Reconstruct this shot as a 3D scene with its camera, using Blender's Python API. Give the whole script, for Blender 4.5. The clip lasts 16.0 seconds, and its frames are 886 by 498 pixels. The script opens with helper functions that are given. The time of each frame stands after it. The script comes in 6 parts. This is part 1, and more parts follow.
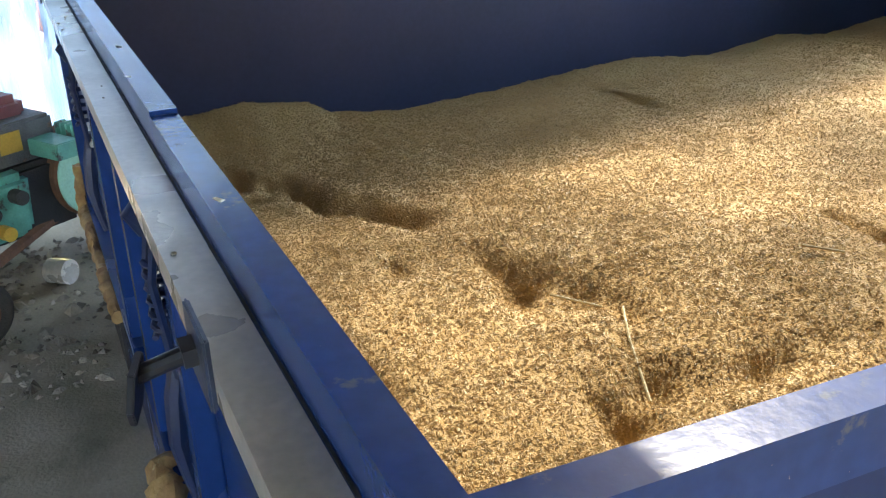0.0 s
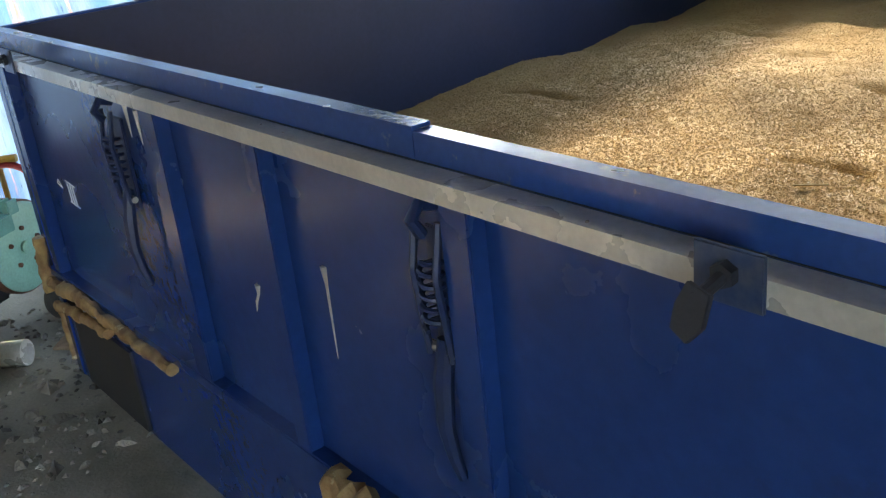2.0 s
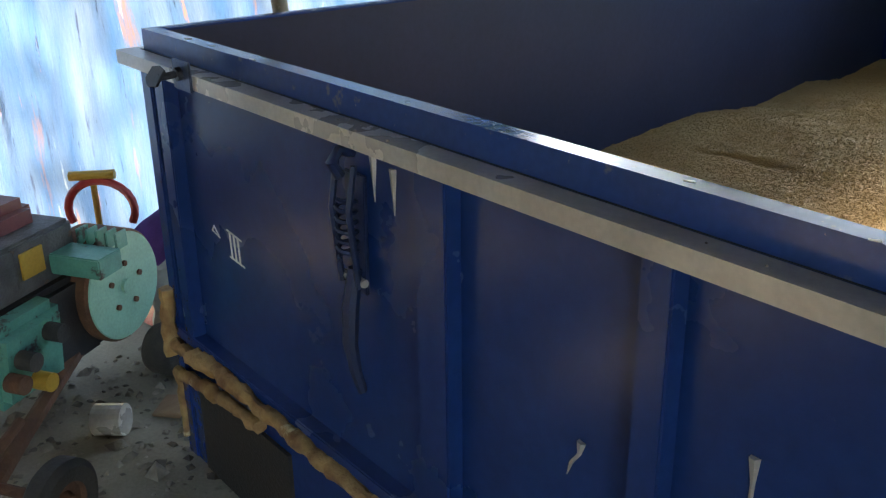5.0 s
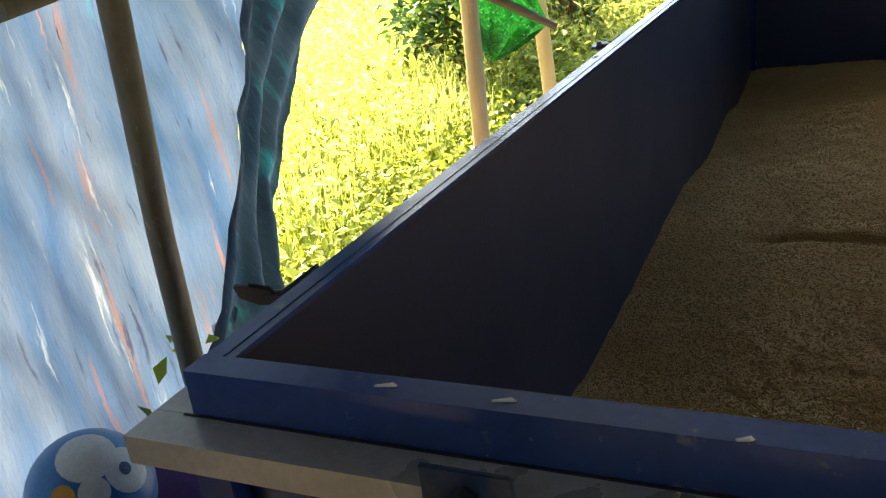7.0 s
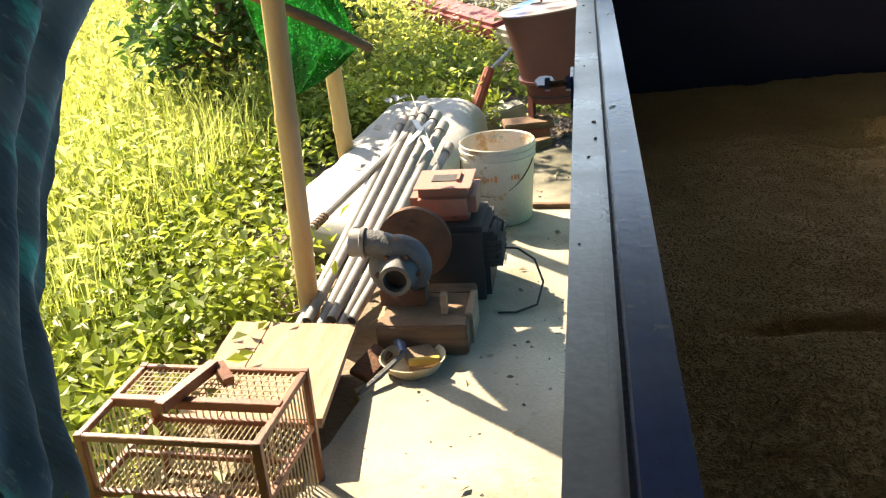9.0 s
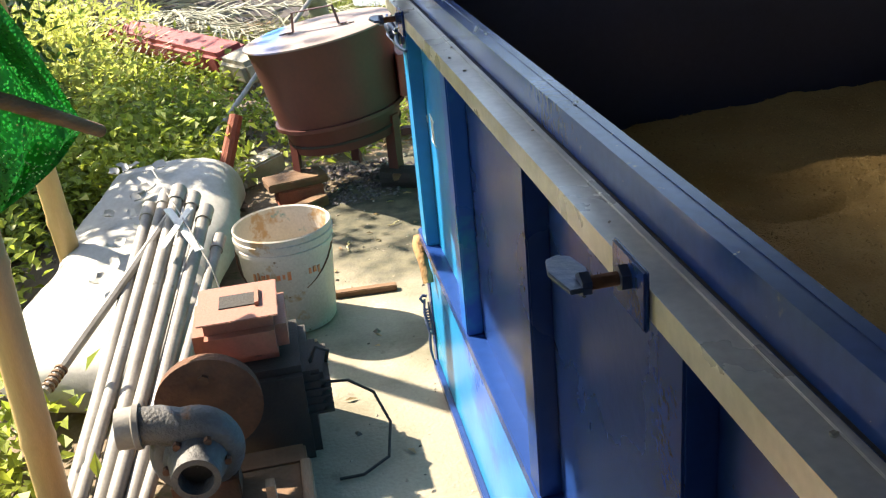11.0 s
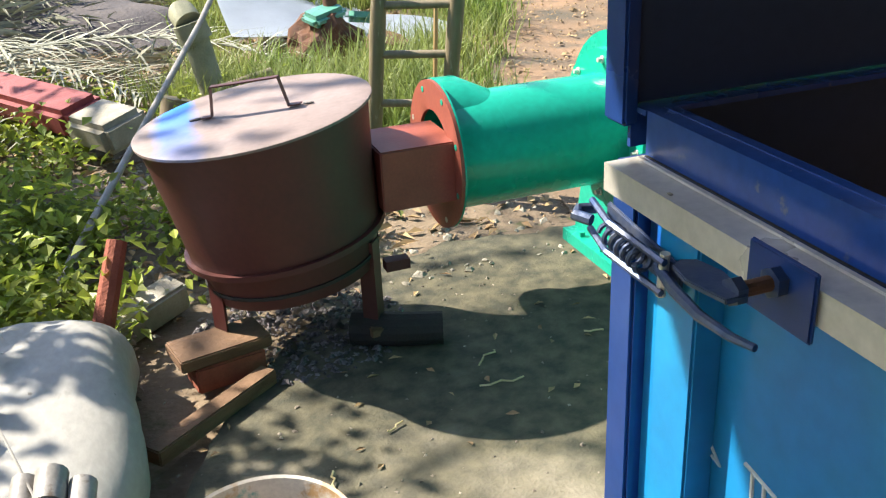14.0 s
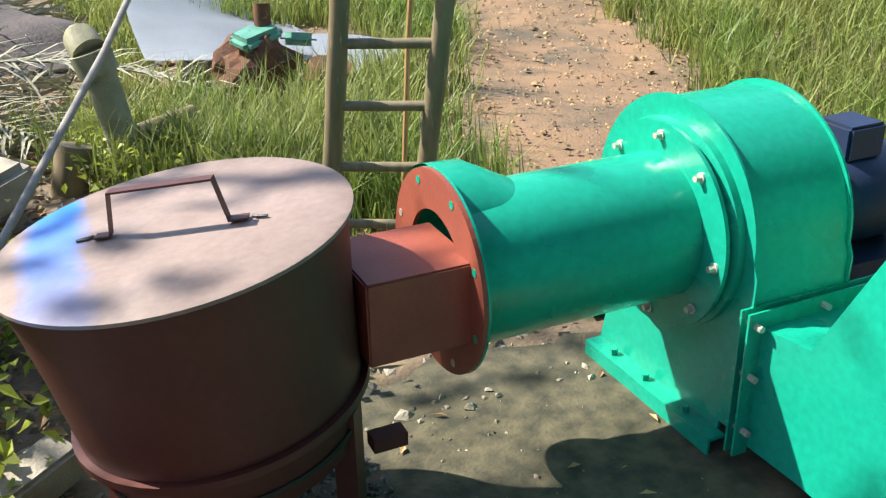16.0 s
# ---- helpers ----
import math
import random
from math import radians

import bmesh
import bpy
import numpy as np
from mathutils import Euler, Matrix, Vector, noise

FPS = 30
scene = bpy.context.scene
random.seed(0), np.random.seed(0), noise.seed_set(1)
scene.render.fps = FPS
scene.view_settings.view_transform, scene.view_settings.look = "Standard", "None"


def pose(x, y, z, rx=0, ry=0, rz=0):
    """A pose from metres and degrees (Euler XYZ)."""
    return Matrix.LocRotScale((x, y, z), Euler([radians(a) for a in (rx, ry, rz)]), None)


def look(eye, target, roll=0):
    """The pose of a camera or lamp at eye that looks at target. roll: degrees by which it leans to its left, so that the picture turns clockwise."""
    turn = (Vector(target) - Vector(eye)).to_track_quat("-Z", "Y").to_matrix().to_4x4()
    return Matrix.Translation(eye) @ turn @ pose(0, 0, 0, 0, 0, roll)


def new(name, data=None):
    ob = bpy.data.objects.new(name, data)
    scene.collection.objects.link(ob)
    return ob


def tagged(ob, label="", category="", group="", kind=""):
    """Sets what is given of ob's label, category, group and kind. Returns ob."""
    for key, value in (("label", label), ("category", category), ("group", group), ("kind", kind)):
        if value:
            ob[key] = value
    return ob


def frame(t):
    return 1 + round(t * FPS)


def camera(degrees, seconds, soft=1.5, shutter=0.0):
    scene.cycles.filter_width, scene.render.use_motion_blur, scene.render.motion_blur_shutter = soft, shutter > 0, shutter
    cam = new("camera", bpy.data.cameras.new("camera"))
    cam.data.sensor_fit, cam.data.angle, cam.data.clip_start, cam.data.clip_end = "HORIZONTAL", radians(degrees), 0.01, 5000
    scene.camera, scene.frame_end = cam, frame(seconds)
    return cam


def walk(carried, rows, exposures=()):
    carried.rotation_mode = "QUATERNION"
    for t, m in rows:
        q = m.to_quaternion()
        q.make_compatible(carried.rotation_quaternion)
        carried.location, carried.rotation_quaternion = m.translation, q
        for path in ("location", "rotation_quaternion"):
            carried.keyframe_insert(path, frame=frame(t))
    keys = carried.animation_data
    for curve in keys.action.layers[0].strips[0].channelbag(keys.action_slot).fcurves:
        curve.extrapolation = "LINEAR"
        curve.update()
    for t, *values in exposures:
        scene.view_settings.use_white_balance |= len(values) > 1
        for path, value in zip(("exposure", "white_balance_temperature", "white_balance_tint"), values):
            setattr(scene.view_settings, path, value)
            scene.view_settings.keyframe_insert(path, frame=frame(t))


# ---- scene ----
cam = camera(49.5, 16.0, soft=1.25, shutter=0.0)

PATH = [
    (0, (3.17, -0.122, 1.433), (1.488, 0.607, 0.633), -2.0),
    (0.3, (3.078, -0.248, 1.441), (1.453, 0.544, 0.586), -4.0),
    (0.5, (3.056, -0.302, 1.457), (1.459, 0.586, 0.645), -3.6),
    (1, (3.038, -0.545, 1.484), (1.552, 0.579, 0.756), -7.3),
    (1.5, (3.005, -0.697, 1.481), (1.65, 0.568, 0.729), -5.7),
    (2, (2.991, -0.756, 1.479), (1.536, 0.375, 0.703), -6.4),
    (2.5, (2.994, -0.746, 1.48), (1.59, 0.45, 0.705), -7.6),
    (3, (3.011, -0.748, 1.476), (1.651, 0.535, 0.766), -5.1),
    (3.5, (2.963, -0.776, 1.464), (1.529, 0.417, 0.742), -2.8),
    (4, (2.786, -0.755, 1.459), (1.255, 0.329, 0.764), -3.7),
    (4.2, (2.66, -0.775, 1.45), (1.107, 0.301, 0.795), -2.1),
    (4.5, (2.488, -0.833, 1.471), (0.942, 0.246, 0.803), -0.8),
    (4.7, (2.363, -0.848, 1.464), (0.849, 0.249, 0.756), -0.7),
    (6.8, (0.772, -0.637, 1.546), (-0.166, 0.941, 0.753), -8.2),
    (7, (0.615, -0.588, 1.53), (-0.247, 1.062, 0.798), -7.9),
    (7.2, (0.428, -0.506, 1.477), (-0.179, 1.303, 0.876), -3.6),
    (7.5, (0.317, -0.434, 1.463), (-0.167, 1.403, 0.838), -2.5),
    (8, (0.12, -0.238, 1.481), (-0.295, 1.617, 0.858), -0.4),
    (8.5, (0.057, -0.034, 1.481), (-0.339, 1.819, 0.842), -6.0),
    (8.9, (0.019, 0.026, 1.471), (-0.346, 1.839, 0.709), -8.0),
    (9, (-0.013, 0.043, 1.47), (-0.318, 1.865, 0.703), -5.0),
    (9.5, (-0.209, 0.296, 1.45), (-0.167, 2.128, 0.648), -0.5),
    (9.7, (-0.217, 0.387, 1.473), (-0.103, 2.226, 0.694), -3.0),
    (11.8, (-0.361, 1.377, 1.45), (0.013, 3.157, 0.619), -7.6),
    (12, (-0.35, 1.486, 1.453), (0.057, 3.263, 0.631), -9.2),
    (12.5, (-0.332, 1.869, 1.445), (0.087, 3.658, 0.655), -9.9),
    (13, (-0.361, 2.07, 1.409), (0.116, 3.829, 0.585), -5.5),
    (13.5, (-0.435, 2.383, 1.385), (0.148, 4.111, 0.563), -3.1),
    (14, (-0.506, 2.58, 1.41), (0.098, 4.3, 0.586), -2.8),
    (14.5, (-0.486, 2.767, 1.367), (0.02, 4.521, 0.551), -3.9),
    (15, (-0.389, 3.054, 1.388), (0.174, 4.782, 0.554), -5.6),
    (15.5, (-0.359, 3.231, 1.376), (0.341, 4.901, 0.527), -4.4),
    (16, (-0.354, 3.486, 1.37), (0.399, 5.143, 0.542), -1.1),
]
walk(cam, [(t, look(eye, target, roll)) for t, eye, target, roll in PATH],
     exposures=[(0.0, 4.55, 6700, 10), (1.0, 4.45, 6700, 10), (2.0, 4.2, 6700, 10), (4.7, 3.95, 6800, 10), (6.8, 3.0, 7800, 10), (7.5, 2.75, 7700, 10), (8.0, 2.45, 7700, 10), (9.0, 2.05, 7700, 10), (9.7, 1.85, 7500, 10), (11.8, 1.95, 6800, 10), (13.0, 1.85, 6400, 10), (14.0, 1.5, 6500, 10), (16.0, 1.2, 6500, 10)])


# ---- light ----
SUN_WAY = Vector((0.53, -0.45, -0.69))
world = bpy.data.worlds.new("world")
scene.world = world
world.use_nodes = True
wn = world.node_tree
sky = wn.nodes.new("ShaderNodeTexSky")
sky.sky_type, sky.sun_disc = "NISHITA", False
sky.sun_elevation, sky.sun_rotation = radians(45), radians(310)
wn.links.new(sky.outputs[0], wn.nodes["Background"].inputs[0])
wn.nodes["Background"].inputs[1].default_value = 0.12
sun = new("sun", bpy.data.lights.new("sun", "SUN"))
sun.data.energy, sun.data.angle, sun.data.color = 5.0, radians(0.6), (1.0, 0.93, 0.82)
sun.matrix_world = look((0, 0, 0), SUN_WAY)


# ---- materials ----
def mat(name, a, b=None, scale=8.0, rough=0.6, metal=0.0, bump=0.15, fine=120.0, spot=None, spot_scale=6.0, spot_at=0.62,
        stretch=(1, 1, 1), clear=0.0, rvar=0.15, piece=0.0, soft_spot=0.06, translucent=0.0):
    """A procedural surface: two colours mixed by a broad noise, a fine grain in the relief, and stains or chips."""
    m = bpy.data.materials.new(name)
    m.use_nodes = True
    nt = m.node_tree
    N, L = nt.nodes, nt.links
    p = N["Principled BSDF"]
    co = N.new("ShaderNodeTexCoord")
    mp = N.new("ShaderNodeMapping")
    mp.inputs["Scale"].default_value = stretch
    L.new(co.outputs["Object"], mp.inputs[0])
    n1 = N.new("ShaderNodeTexNoise")
    n1.inputs["Scale"].default_value, n1.inputs["Detail"].default_value = scale, 6
    n2 = N.new("ShaderNodeTexNoise")
    n2.inputs["Scale"].default_value, n2.inputs["Detail"].default_value = fine, 4
    for n in (n1, n2):
        L.new(mp.outputs[0], n.inputs["Vector"])
    b = b or tuple(0.6 * v for v in a)
    mix = N.new("ShaderNodeMix")
    mix.data_type = "RGBA"
    mix.inputs["A"].default_value, mix.inputs["B"].default_value = (*a, 1), (*b, 1)
    ramp = N.new("ShaderNodeMapRange")
    ramp.inputs["From Min"].default_value, ramp.inputs["From Max"].default_value = 0.35, 0.68
    L.new(n1.outputs[0], ramp.inputs[0])
    L.new(ramp.outputs[0], mix.inputs["Factor"])
    col = mix.outputs["Result"]
    grain = N.new("ShaderNodeMix")
    grain.data_type, grain.blend_type = "RGBA", "MULTIPLY"
    grain.inputs["Factor"].default_value = 0.35
    L.new(col, grain.inputs["A"])
    L.new(n2.outputs[0], grain.inputs["B"])
    gain = N.new("ShaderNodeMix")
    gain.data_type, gain.blend_type = "RGBA", "MULTIPLY"
    gain.inputs["Factor"].default_value = 1.0
    gain.inputs["B"].default_value = (1.2, 1.2, 1.2, 1)
    L.new(grain.outputs["Result"], gain.inputs["A"])
    col = gain.outputs["Result"]
    if piece:
        oi = N.new("ShaderNodeObjectInfo") if piece > 0 else N.new("ShaderNodeNewGeometry")
        hs = N.new("ShaderNodeHueSaturation")
        mr = N.new("ShaderNodeMapRange")
        mr.inputs["To Min"].default_value, mr.inputs["To Max"].default_value = 1 - abs(piece), 1 + abs(piece)
        L.new(oi.outputs["Random" if piece > 0 else "Random Per Island"], mr.inputs[0])
        L.new(mr.outputs[0], hs.inputs["Value"])
        L.new(col, hs.inputs["Color"])
        col = hs.outputs[0]
    for n, (sc, at, colour) in enumerate(((spot_scale, spot_at, spot),) if spot and len(spot) == 3 and not isinstance(spot[0], tuple) else (spot or ())):
        sn = N.new("ShaderNodeTexNoise")
        sn.inputs["Scale"].default_value, sn.inputs["Detail"].default_value, sn.inputs["Roughness"].default_value = sc, 8, 0.65
        off = N.new("ShaderNodeVectorMath")
        off.inputs[1].default_value = (3.7 * n + 1.3, 5.1 * n, 2.2)
        L.new(mp.outputs[0], off.inputs[0])
        L.new(off.outputs[0], sn.inputs["Vector"])
        sr = N.new("ShaderNodeMapRange")
        sr.inputs["From Min"].default_value, sr.inputs["From Max"].default_value = at, at + soft_spot
        L.new(sn.outputs[0], sr.inputs[0])
        sm = N.new("ShaderNodeMix")
        sm.data_type = "RGBA"
        sm.inputs["B"].default_value = (*colour, 1)
        L.new(sr.outputs[0], sm.inputs["Factor"])
        L.new(col, sm.inputs["A"])
        col = sm.outputs["Result"]
    L.new(col, p.inputs["Base Color"])
    rr = N.new("ShaderNodeMapRange")
    rr.inputs["To Min"].default_value, rr.inputs["To Max"].default_value = max(0.03, rough - rvar), min(1, rough + rvar)
    L.new(n1.outputs[0], rr.inputs[0])
    L.new(rr.outputs[0], p.inputs["Roughness"])
    p.inputs["Metallic"].default_value = metal
    p.inputs["Coat Weight"].default_value = clear
    if bump:
        bp = N.new("ShaderNodeBump")
        bp.inputs["Strength"].default_value, bp.inputs["Distance"].default_value = bump, 0.01
        L.new(n2.outputs[0], bp.inputs["Height"])
        L.new(bp.outputs[0], p.inputs["Normal"])
    if translucent:
        tr = N.new("ShaderNodeBsdfTranslucent")
        L.new(col, tr.inputs["Color"])
        ms = N.new("ShaderNodeMixShader")
        ms.inputs[0].default_value = translucent
        L.new(p.outputs[0], ms.inputs[1])
        L.new(tr.outputs[0], ms.inputs[2])
        L.new(ms.outputs[0], N["Material Output"].inputs["Surface"])
    return m


M_BLUE = mat("blue_enamel", (0.013, 0.044, 0.175), (0.010, 0.033, 0.135), scale=3, rough=0.26, bump=0.05, fine=40,
             spot=((5, 0.60, (0.013, 0.036, 0.135)), (60, 0.73, (0.30, 0.32, 0.32)), (14, 0.74, (0.02, 0.02, 0.03))), rvar=0.1)
M_BLUE_IN = mat("blue_enamel_inside", (0.030, 0.042, 0.092), (0.018, 0.028, 0.07), scale=2, rough=0.4, bump=0.05, fine=60,
                spot=((50, 0.77, (0.2, 0.2, 0.2)),))
M_RIM = mat("blue_enamel_worn", (0.018, 0.062, 0.25), (0.028, 0.062, 0.19), scale=5, rough=0.22, bump=0.04, fine=70,
            spot=((24, 0.63, (0.10, 0.13, 0.2)), (85, 0.69, (0.5, 0.48, 0.42))), stretch=(1, 1, 1), rvar=0.14)
# the same blue paint with the sun's cyan brightening put into the colour
M_BLUELIT = mat("blue_enamel_sunlit", (0.01, 0.25, 0.42), (0.012, 0.17, 0.42), scale=2.5, rough=0.3, bump=0.04, fine=40,
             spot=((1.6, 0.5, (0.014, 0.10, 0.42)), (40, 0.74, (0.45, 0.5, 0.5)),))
M_STEEL = mat("bare_steel_rail", (0.62, 0.58, 0.51), (0.48, 0.44, 0.38), scale=7, rough=0.30, metal=0.35, bump=0.06, fine=90,
              spot=((6, 0.56, (0.45, 0.41, 0.35)), (26, 0.66, (0.44, 0.36, 0.26)), (48, 0.70, (0.70, 0.68, 0.64))), soft_spot=0.24)
M_DARKMETAL = mat("dark_greased_steel", (0.02, 0.022, 0.03), (0.035, 0.035, 0.04), rough=0.5, metal=0.0, bump=0.1)
M_LATCH = mat("blue_grey_steel", (0.04, 0.07, 0.16), (0.10, 0.11, 0.14), scale=30, rough=0.38, metal=0.4, bump=0.1)
M_NAVYLATCH = mat("navy_painted_latch", (0.010, 0.024, 0.085), (0.02, 0.03, 0.07), scale=30, rough=0.42, metal=0.1, bump=0.1, spot=(0.12, 0.13, 0.15), spot_scale=50, spot_at=0.68)
M_FOAM = mat("sealing_foam", (0.42, 0.26, 0.10), (0.2, 0.10, 0.04), scale=22, rough=0.9, bump=0.6, fine=60, spot=(0.6, 0.47, 0.26), spot_scale=10)
M_RED = mat("red_oxide_primer", (0.088, 0.021, 0.016), (0.062, 0.016, 0.013), scale=3, rough=0.5, bump=0.05, fine=60,
            spot=((70, 0.72, (0.3, 0.2, 0.17)), (5, 0.62, (0.07, 0.018, 0.016))), soft_spot=0.15)
M_REDLIGHT = mat("red_primer_fresh", (0.30, 0.075, 0.045), (0.24, 0.06, 0.04), scale=8, rough=0.55, bump=0.05, spot=(0.08, 0.03, 0.025), spot_scale=40, spot_at=0.7)
M_GREEN = mat("green_enamel", (0.008, 0.36, 0.24), (0.008, 0.33, 0.22), scale=4, rough=0.26, bump=0.03, fine=50,
              spot=((90, 0.76, (0.02, 0.12, 0.09)), (6, 0.68, (0.02, 0.30, 0.21))), soft_spot=0.12)
# the broad dark blotches are moss and painted shade together
M_CONCRETE = mat("mossy_shaded_concrete", (0.35, 0.30, 0.22), (0.21, 0.18, 0.125), scale=2.2, rough=0.9, bump=0.35, fine=90,
                 spot=((1.3, 0.56, (0.12, 0.108, 0.065)), (45, 0.66, (0.09, 0.08, 0.06)), (7, 0.66, (0.34, 0.30, 0.22)), (13, 0.62, (0.10, 0.085, 0.06))), soft_spot=0.16)
M_SOIL = mat("leafy_soil", (0.13, 0.095, 0.06), (0.22, 0.16, 0.10), scale=1.4, rough=0.95, bump=0.8, fine=50,
             spot=((9, 0.57, (0.075, 0.085, 0.03)), (35, 0.66, (0.36, 0.28, 0.18))), soft_spot=0.12)
M_PATH = mat("reddish_earth_path", (0.25, 0.155, 0.085), (0.13, 0.095, 0.06), scale=2, rough=0.95, bump=0.7, fine=70,
             spot=((3, 0.52, (0.095, 0.08, 0.055)), (25, 0.62, (0.085, 0.06, 0.04)), (60, 0.66, (0.45, 0.4, 0.33))), soft_spot=0.12)
M_GRAIN = mat("rough_rice", (0.50, 0.33, 0.12), (0.42, 0.26, 0.085), scale=5, rough=0.85, bump=0.6, fine=190,
              spot=((170, 0.62, (0.30, 0.18, 0.058)), (7, 0.67, (0.36, 0.21, 0.07))), soft_spot=0.1)
M_HUSK = mat("rice_husk", (0.50, 0.34, 0.13), (0.40, 0.25, 0.088), scale=60, rough=0.75, bump=0.0, piece=-0.22)
M_STRAW = mat("dry_straw", (0.62, 0.52, 0.28), (0.45, 0.34, 0.15), scale=20, rough=0.7)
M_BAMBOO = mat("dry_bamboo", (0.52, 0.34, 0.15), (0.42, 0.26, 0.10), scale=4, rough=0.5, stretch=(6, 6, 0.6), bump=0.1)
M_GREYBAMBOO = mat("weathered_bamboo", (0.22, 0.17, 0.10), (0.15, 0.13, 0.07), scale=6, rough=0.6, stretch=(6, 6, 0.8), bump=0.15,
                   spot=(0.32, 0.28, 0.2), spot_scale=12)
M_WOOD = mat("sun_bleached_wood", (0.33, 0.205, 0.12), (0.25, 0.15, 0.085), scale=5, rough=0.8, stretch=(8, 0.8, 8), bump=0.3, fine=60, spot=(0.28, 0.17, 0.09), spot_scale=3)
M_OLDWOOD = mat("old_brown_wood", (0.20, 0.11, 0.055), (0.11, 0.06, 0.03), scale=6, rough=0.8, stretch=(1, 1, 6), bump=0.4, fine=60)
M_CAGE = mat("varnished_cage_wood", (0.22, 0.075, 0.03), (0.13, 0.04, 0.018), scale=10, rough=0.45, bump=0.15)
M_WIRE = mat("pale_cane_bars", (0.55, 0.46, 0.30), (0.42, 0.34, 0.2), scale=30, rough=0.5, bump=0.0)
M_SACK = mat("white_woven_sack", (0.36, 0.345, 0.31), (0.27, 0.255, 0.22), scale=3, rough=0.6, bump=0.12, fine=60,
             spot=((4, 0.60, (0.22, 0.205, 0.18)), (26, 0.67, (0.15, 0.13, 0.11)), (60, 0.7, (0.5, 0.48, 0.44))), stretch=(1, 0.6, 1))
M_PVC = mat("grey_plastic_pipe", (0.28, 0.26, 0.23), (0.19, 0.17, 0.145), scale=12, rough=0.5, bump=0.1, spot=(0.14, 0.11, 0.08), spot_scale=18)
M_PAIL = mat("stained_white_plastic", (0.52, 0.47, 0.40), (0.40, 0.35, 0.28), scale=5, rough=0.5, bump=0.1,
             spot=((7, 0.56, (0.36, 0.22, 0.10)), (9, 0.63, (0.12, 0.27, 0.25)), (26, 0.64, (0.16, 0.10, 0.06))))
M_LABELRED = mat("faded_orange_print", (0.62, 0.16, 0.05), (0.5, 0.3, 0.15), scale=40, rough=0.6)
M_RUST = mat("rusty_iron", (0.17, 0.075, 0.035), (0.09, 0.045, 0.028), scale=14, rough=0.85, metal=0.2, bump=0.5, fine=90, spot=(0.28, 0.14, 0.06), spot_scale=8)
M_CAST = mat("grey_cast_iron", (0.13, 0.125, 0.12), (0.08, 0.075, 0.07), scale=12, rough=0.6, metal=0.3, bump=0.4, spot=(0.2, 0.1, 0.05), spot_scale=9)
M_BLACK = mat("sooty_black", (0.018, 0.016, 0.014), (0.035, 0.028, 0.022), scale=12, rough=0.8, bump=0.3)
M_TANK = mat("faded_red_tank", (0.34, 0.10, 0.06), (0.22, 0.10, 0.06), scale=9, rough=0.6, bump=0.15, spot=(0.12, 0.06, 0.04), spot_scale=12)
M_TANKTOP = mat("pale_faded_tank_top", (0.30, 0.11, 0.075), (0.23, 0.12, 0.085), scale=14, rough=0.7, bump=0.15)
M_BRICK = mat("red_brick", (0.30, 0.085, 0.045), (0.22, 0.06, 0.035), scale=14, rough=0.9, bump=0.4)
M_MOSSPIPE = mat("mossy_grey_pipe", (0.30, 0.29, 0.19), (0.20, 0.20, 0.12), scale=9, rough=0.75, bump=0.3, spot=(0.12, 0.12, 0.06), spot_scale=12)
M_ROOFTIN = mat("dull_grey_roof_sheet", (0.16, 0.15, 0.14), (0.12, 0.11, 0.10), scale=2, rough=0.6, bump=0.1, spot=(0.2, 0.13, 0.08), spot_scale=3)
M_STONE = mat("rubble_stone", (0.34, 0.31, 0.25), (0.22, 0.2, 0.15), scale=9, rough=0.9, bump=0.4, piece=-0.3)
M_CHAR = mat("charcoal_and_ash", (0.05, 0.045, 0.045), (0.20, 0.17, 0.17), scale=60, rough=0.95, bump=0.4, piece=-0.5)
M_TIN = mat("pale_sheet_metal", (0.52, 0.56, 0.60), (0.42, 0.46, 0.5), scale=2, rough=0.5, metal=0.2, bump=0.1)
M_PALM = mat("dry_palm_frond", (0.34, 0.34, 0.26), (0.25, 0.24, 0.16), scale=6, rough=0.8, bump=0.1, piece=-0.25)
M_ASHGREY = mat("dark_litter_heap", (0.07, 0.06, 0.06), (0.12, 0.10, 0.09), scale=5, rough=0.95, bump=0.9, fine=30)
M_REDCLOTH = mat("weathered_red_board", (0.26, 0.035, 0.035), (0.18, 0.03, 0.03), scale=6, rough=0.7, bump=0.2, stretch=(1, 6, 1))
M_NAVY = mat("navy_motor_paint", (0.015, 0.03, 0.09), (0.02, 0.03, 0.06), rough=0.45, bump=0.1)
M_ENGINE = mat("pale_green_enamel", (0.12, 0.34, 0.25), (0.08, 0.25, 0.19), scale=12, rough=0.4, bump=0.1, spot=(0.06, 0.05, 0.04), spot_scale=14, spot_at=0.58)
M_FLYWHEEL = mat("mint_painted_disc", (0.30, 0.52, 0.36), (0.25, 0.44, 0.31), scale=10, rough=0.45, bump=0.05)
M_DULLRED = mat("dusty_red_steel", (0.20, 0.05, 0.045), (0.13, 0.05, 0.045), scale=7, rough=0.5, bump=0.1)
M_RUBBER = mat("dusty_rubber", (0.03, 0.028, 0.025), (0.06, 0.05, 0.04), scale=14, rough=0.85, bump=0.4)
M_YELLOW = mat("yellow_paint", (0.50, 0.29, 0.03), (0.40, 0.22, 0.03), rough=0.5)
M_BRIGHTRED = mat("red_plastic", (0.45, 0.03, 0.025), (0.34, 0.02, 0.02), rough=0.4)
M_PURPLE = mat("purple_cloth", (0.13, 0.04, 0.22), (0.09, 0.03, 0.16), scale=10, rough=0.9, bump=0.3)
M_BALLBLUE = mat("blue_ball", (0.02, 0.18, 0.42), (0.02, 0.16, 0.38), rough=0.4, bump=0.02)
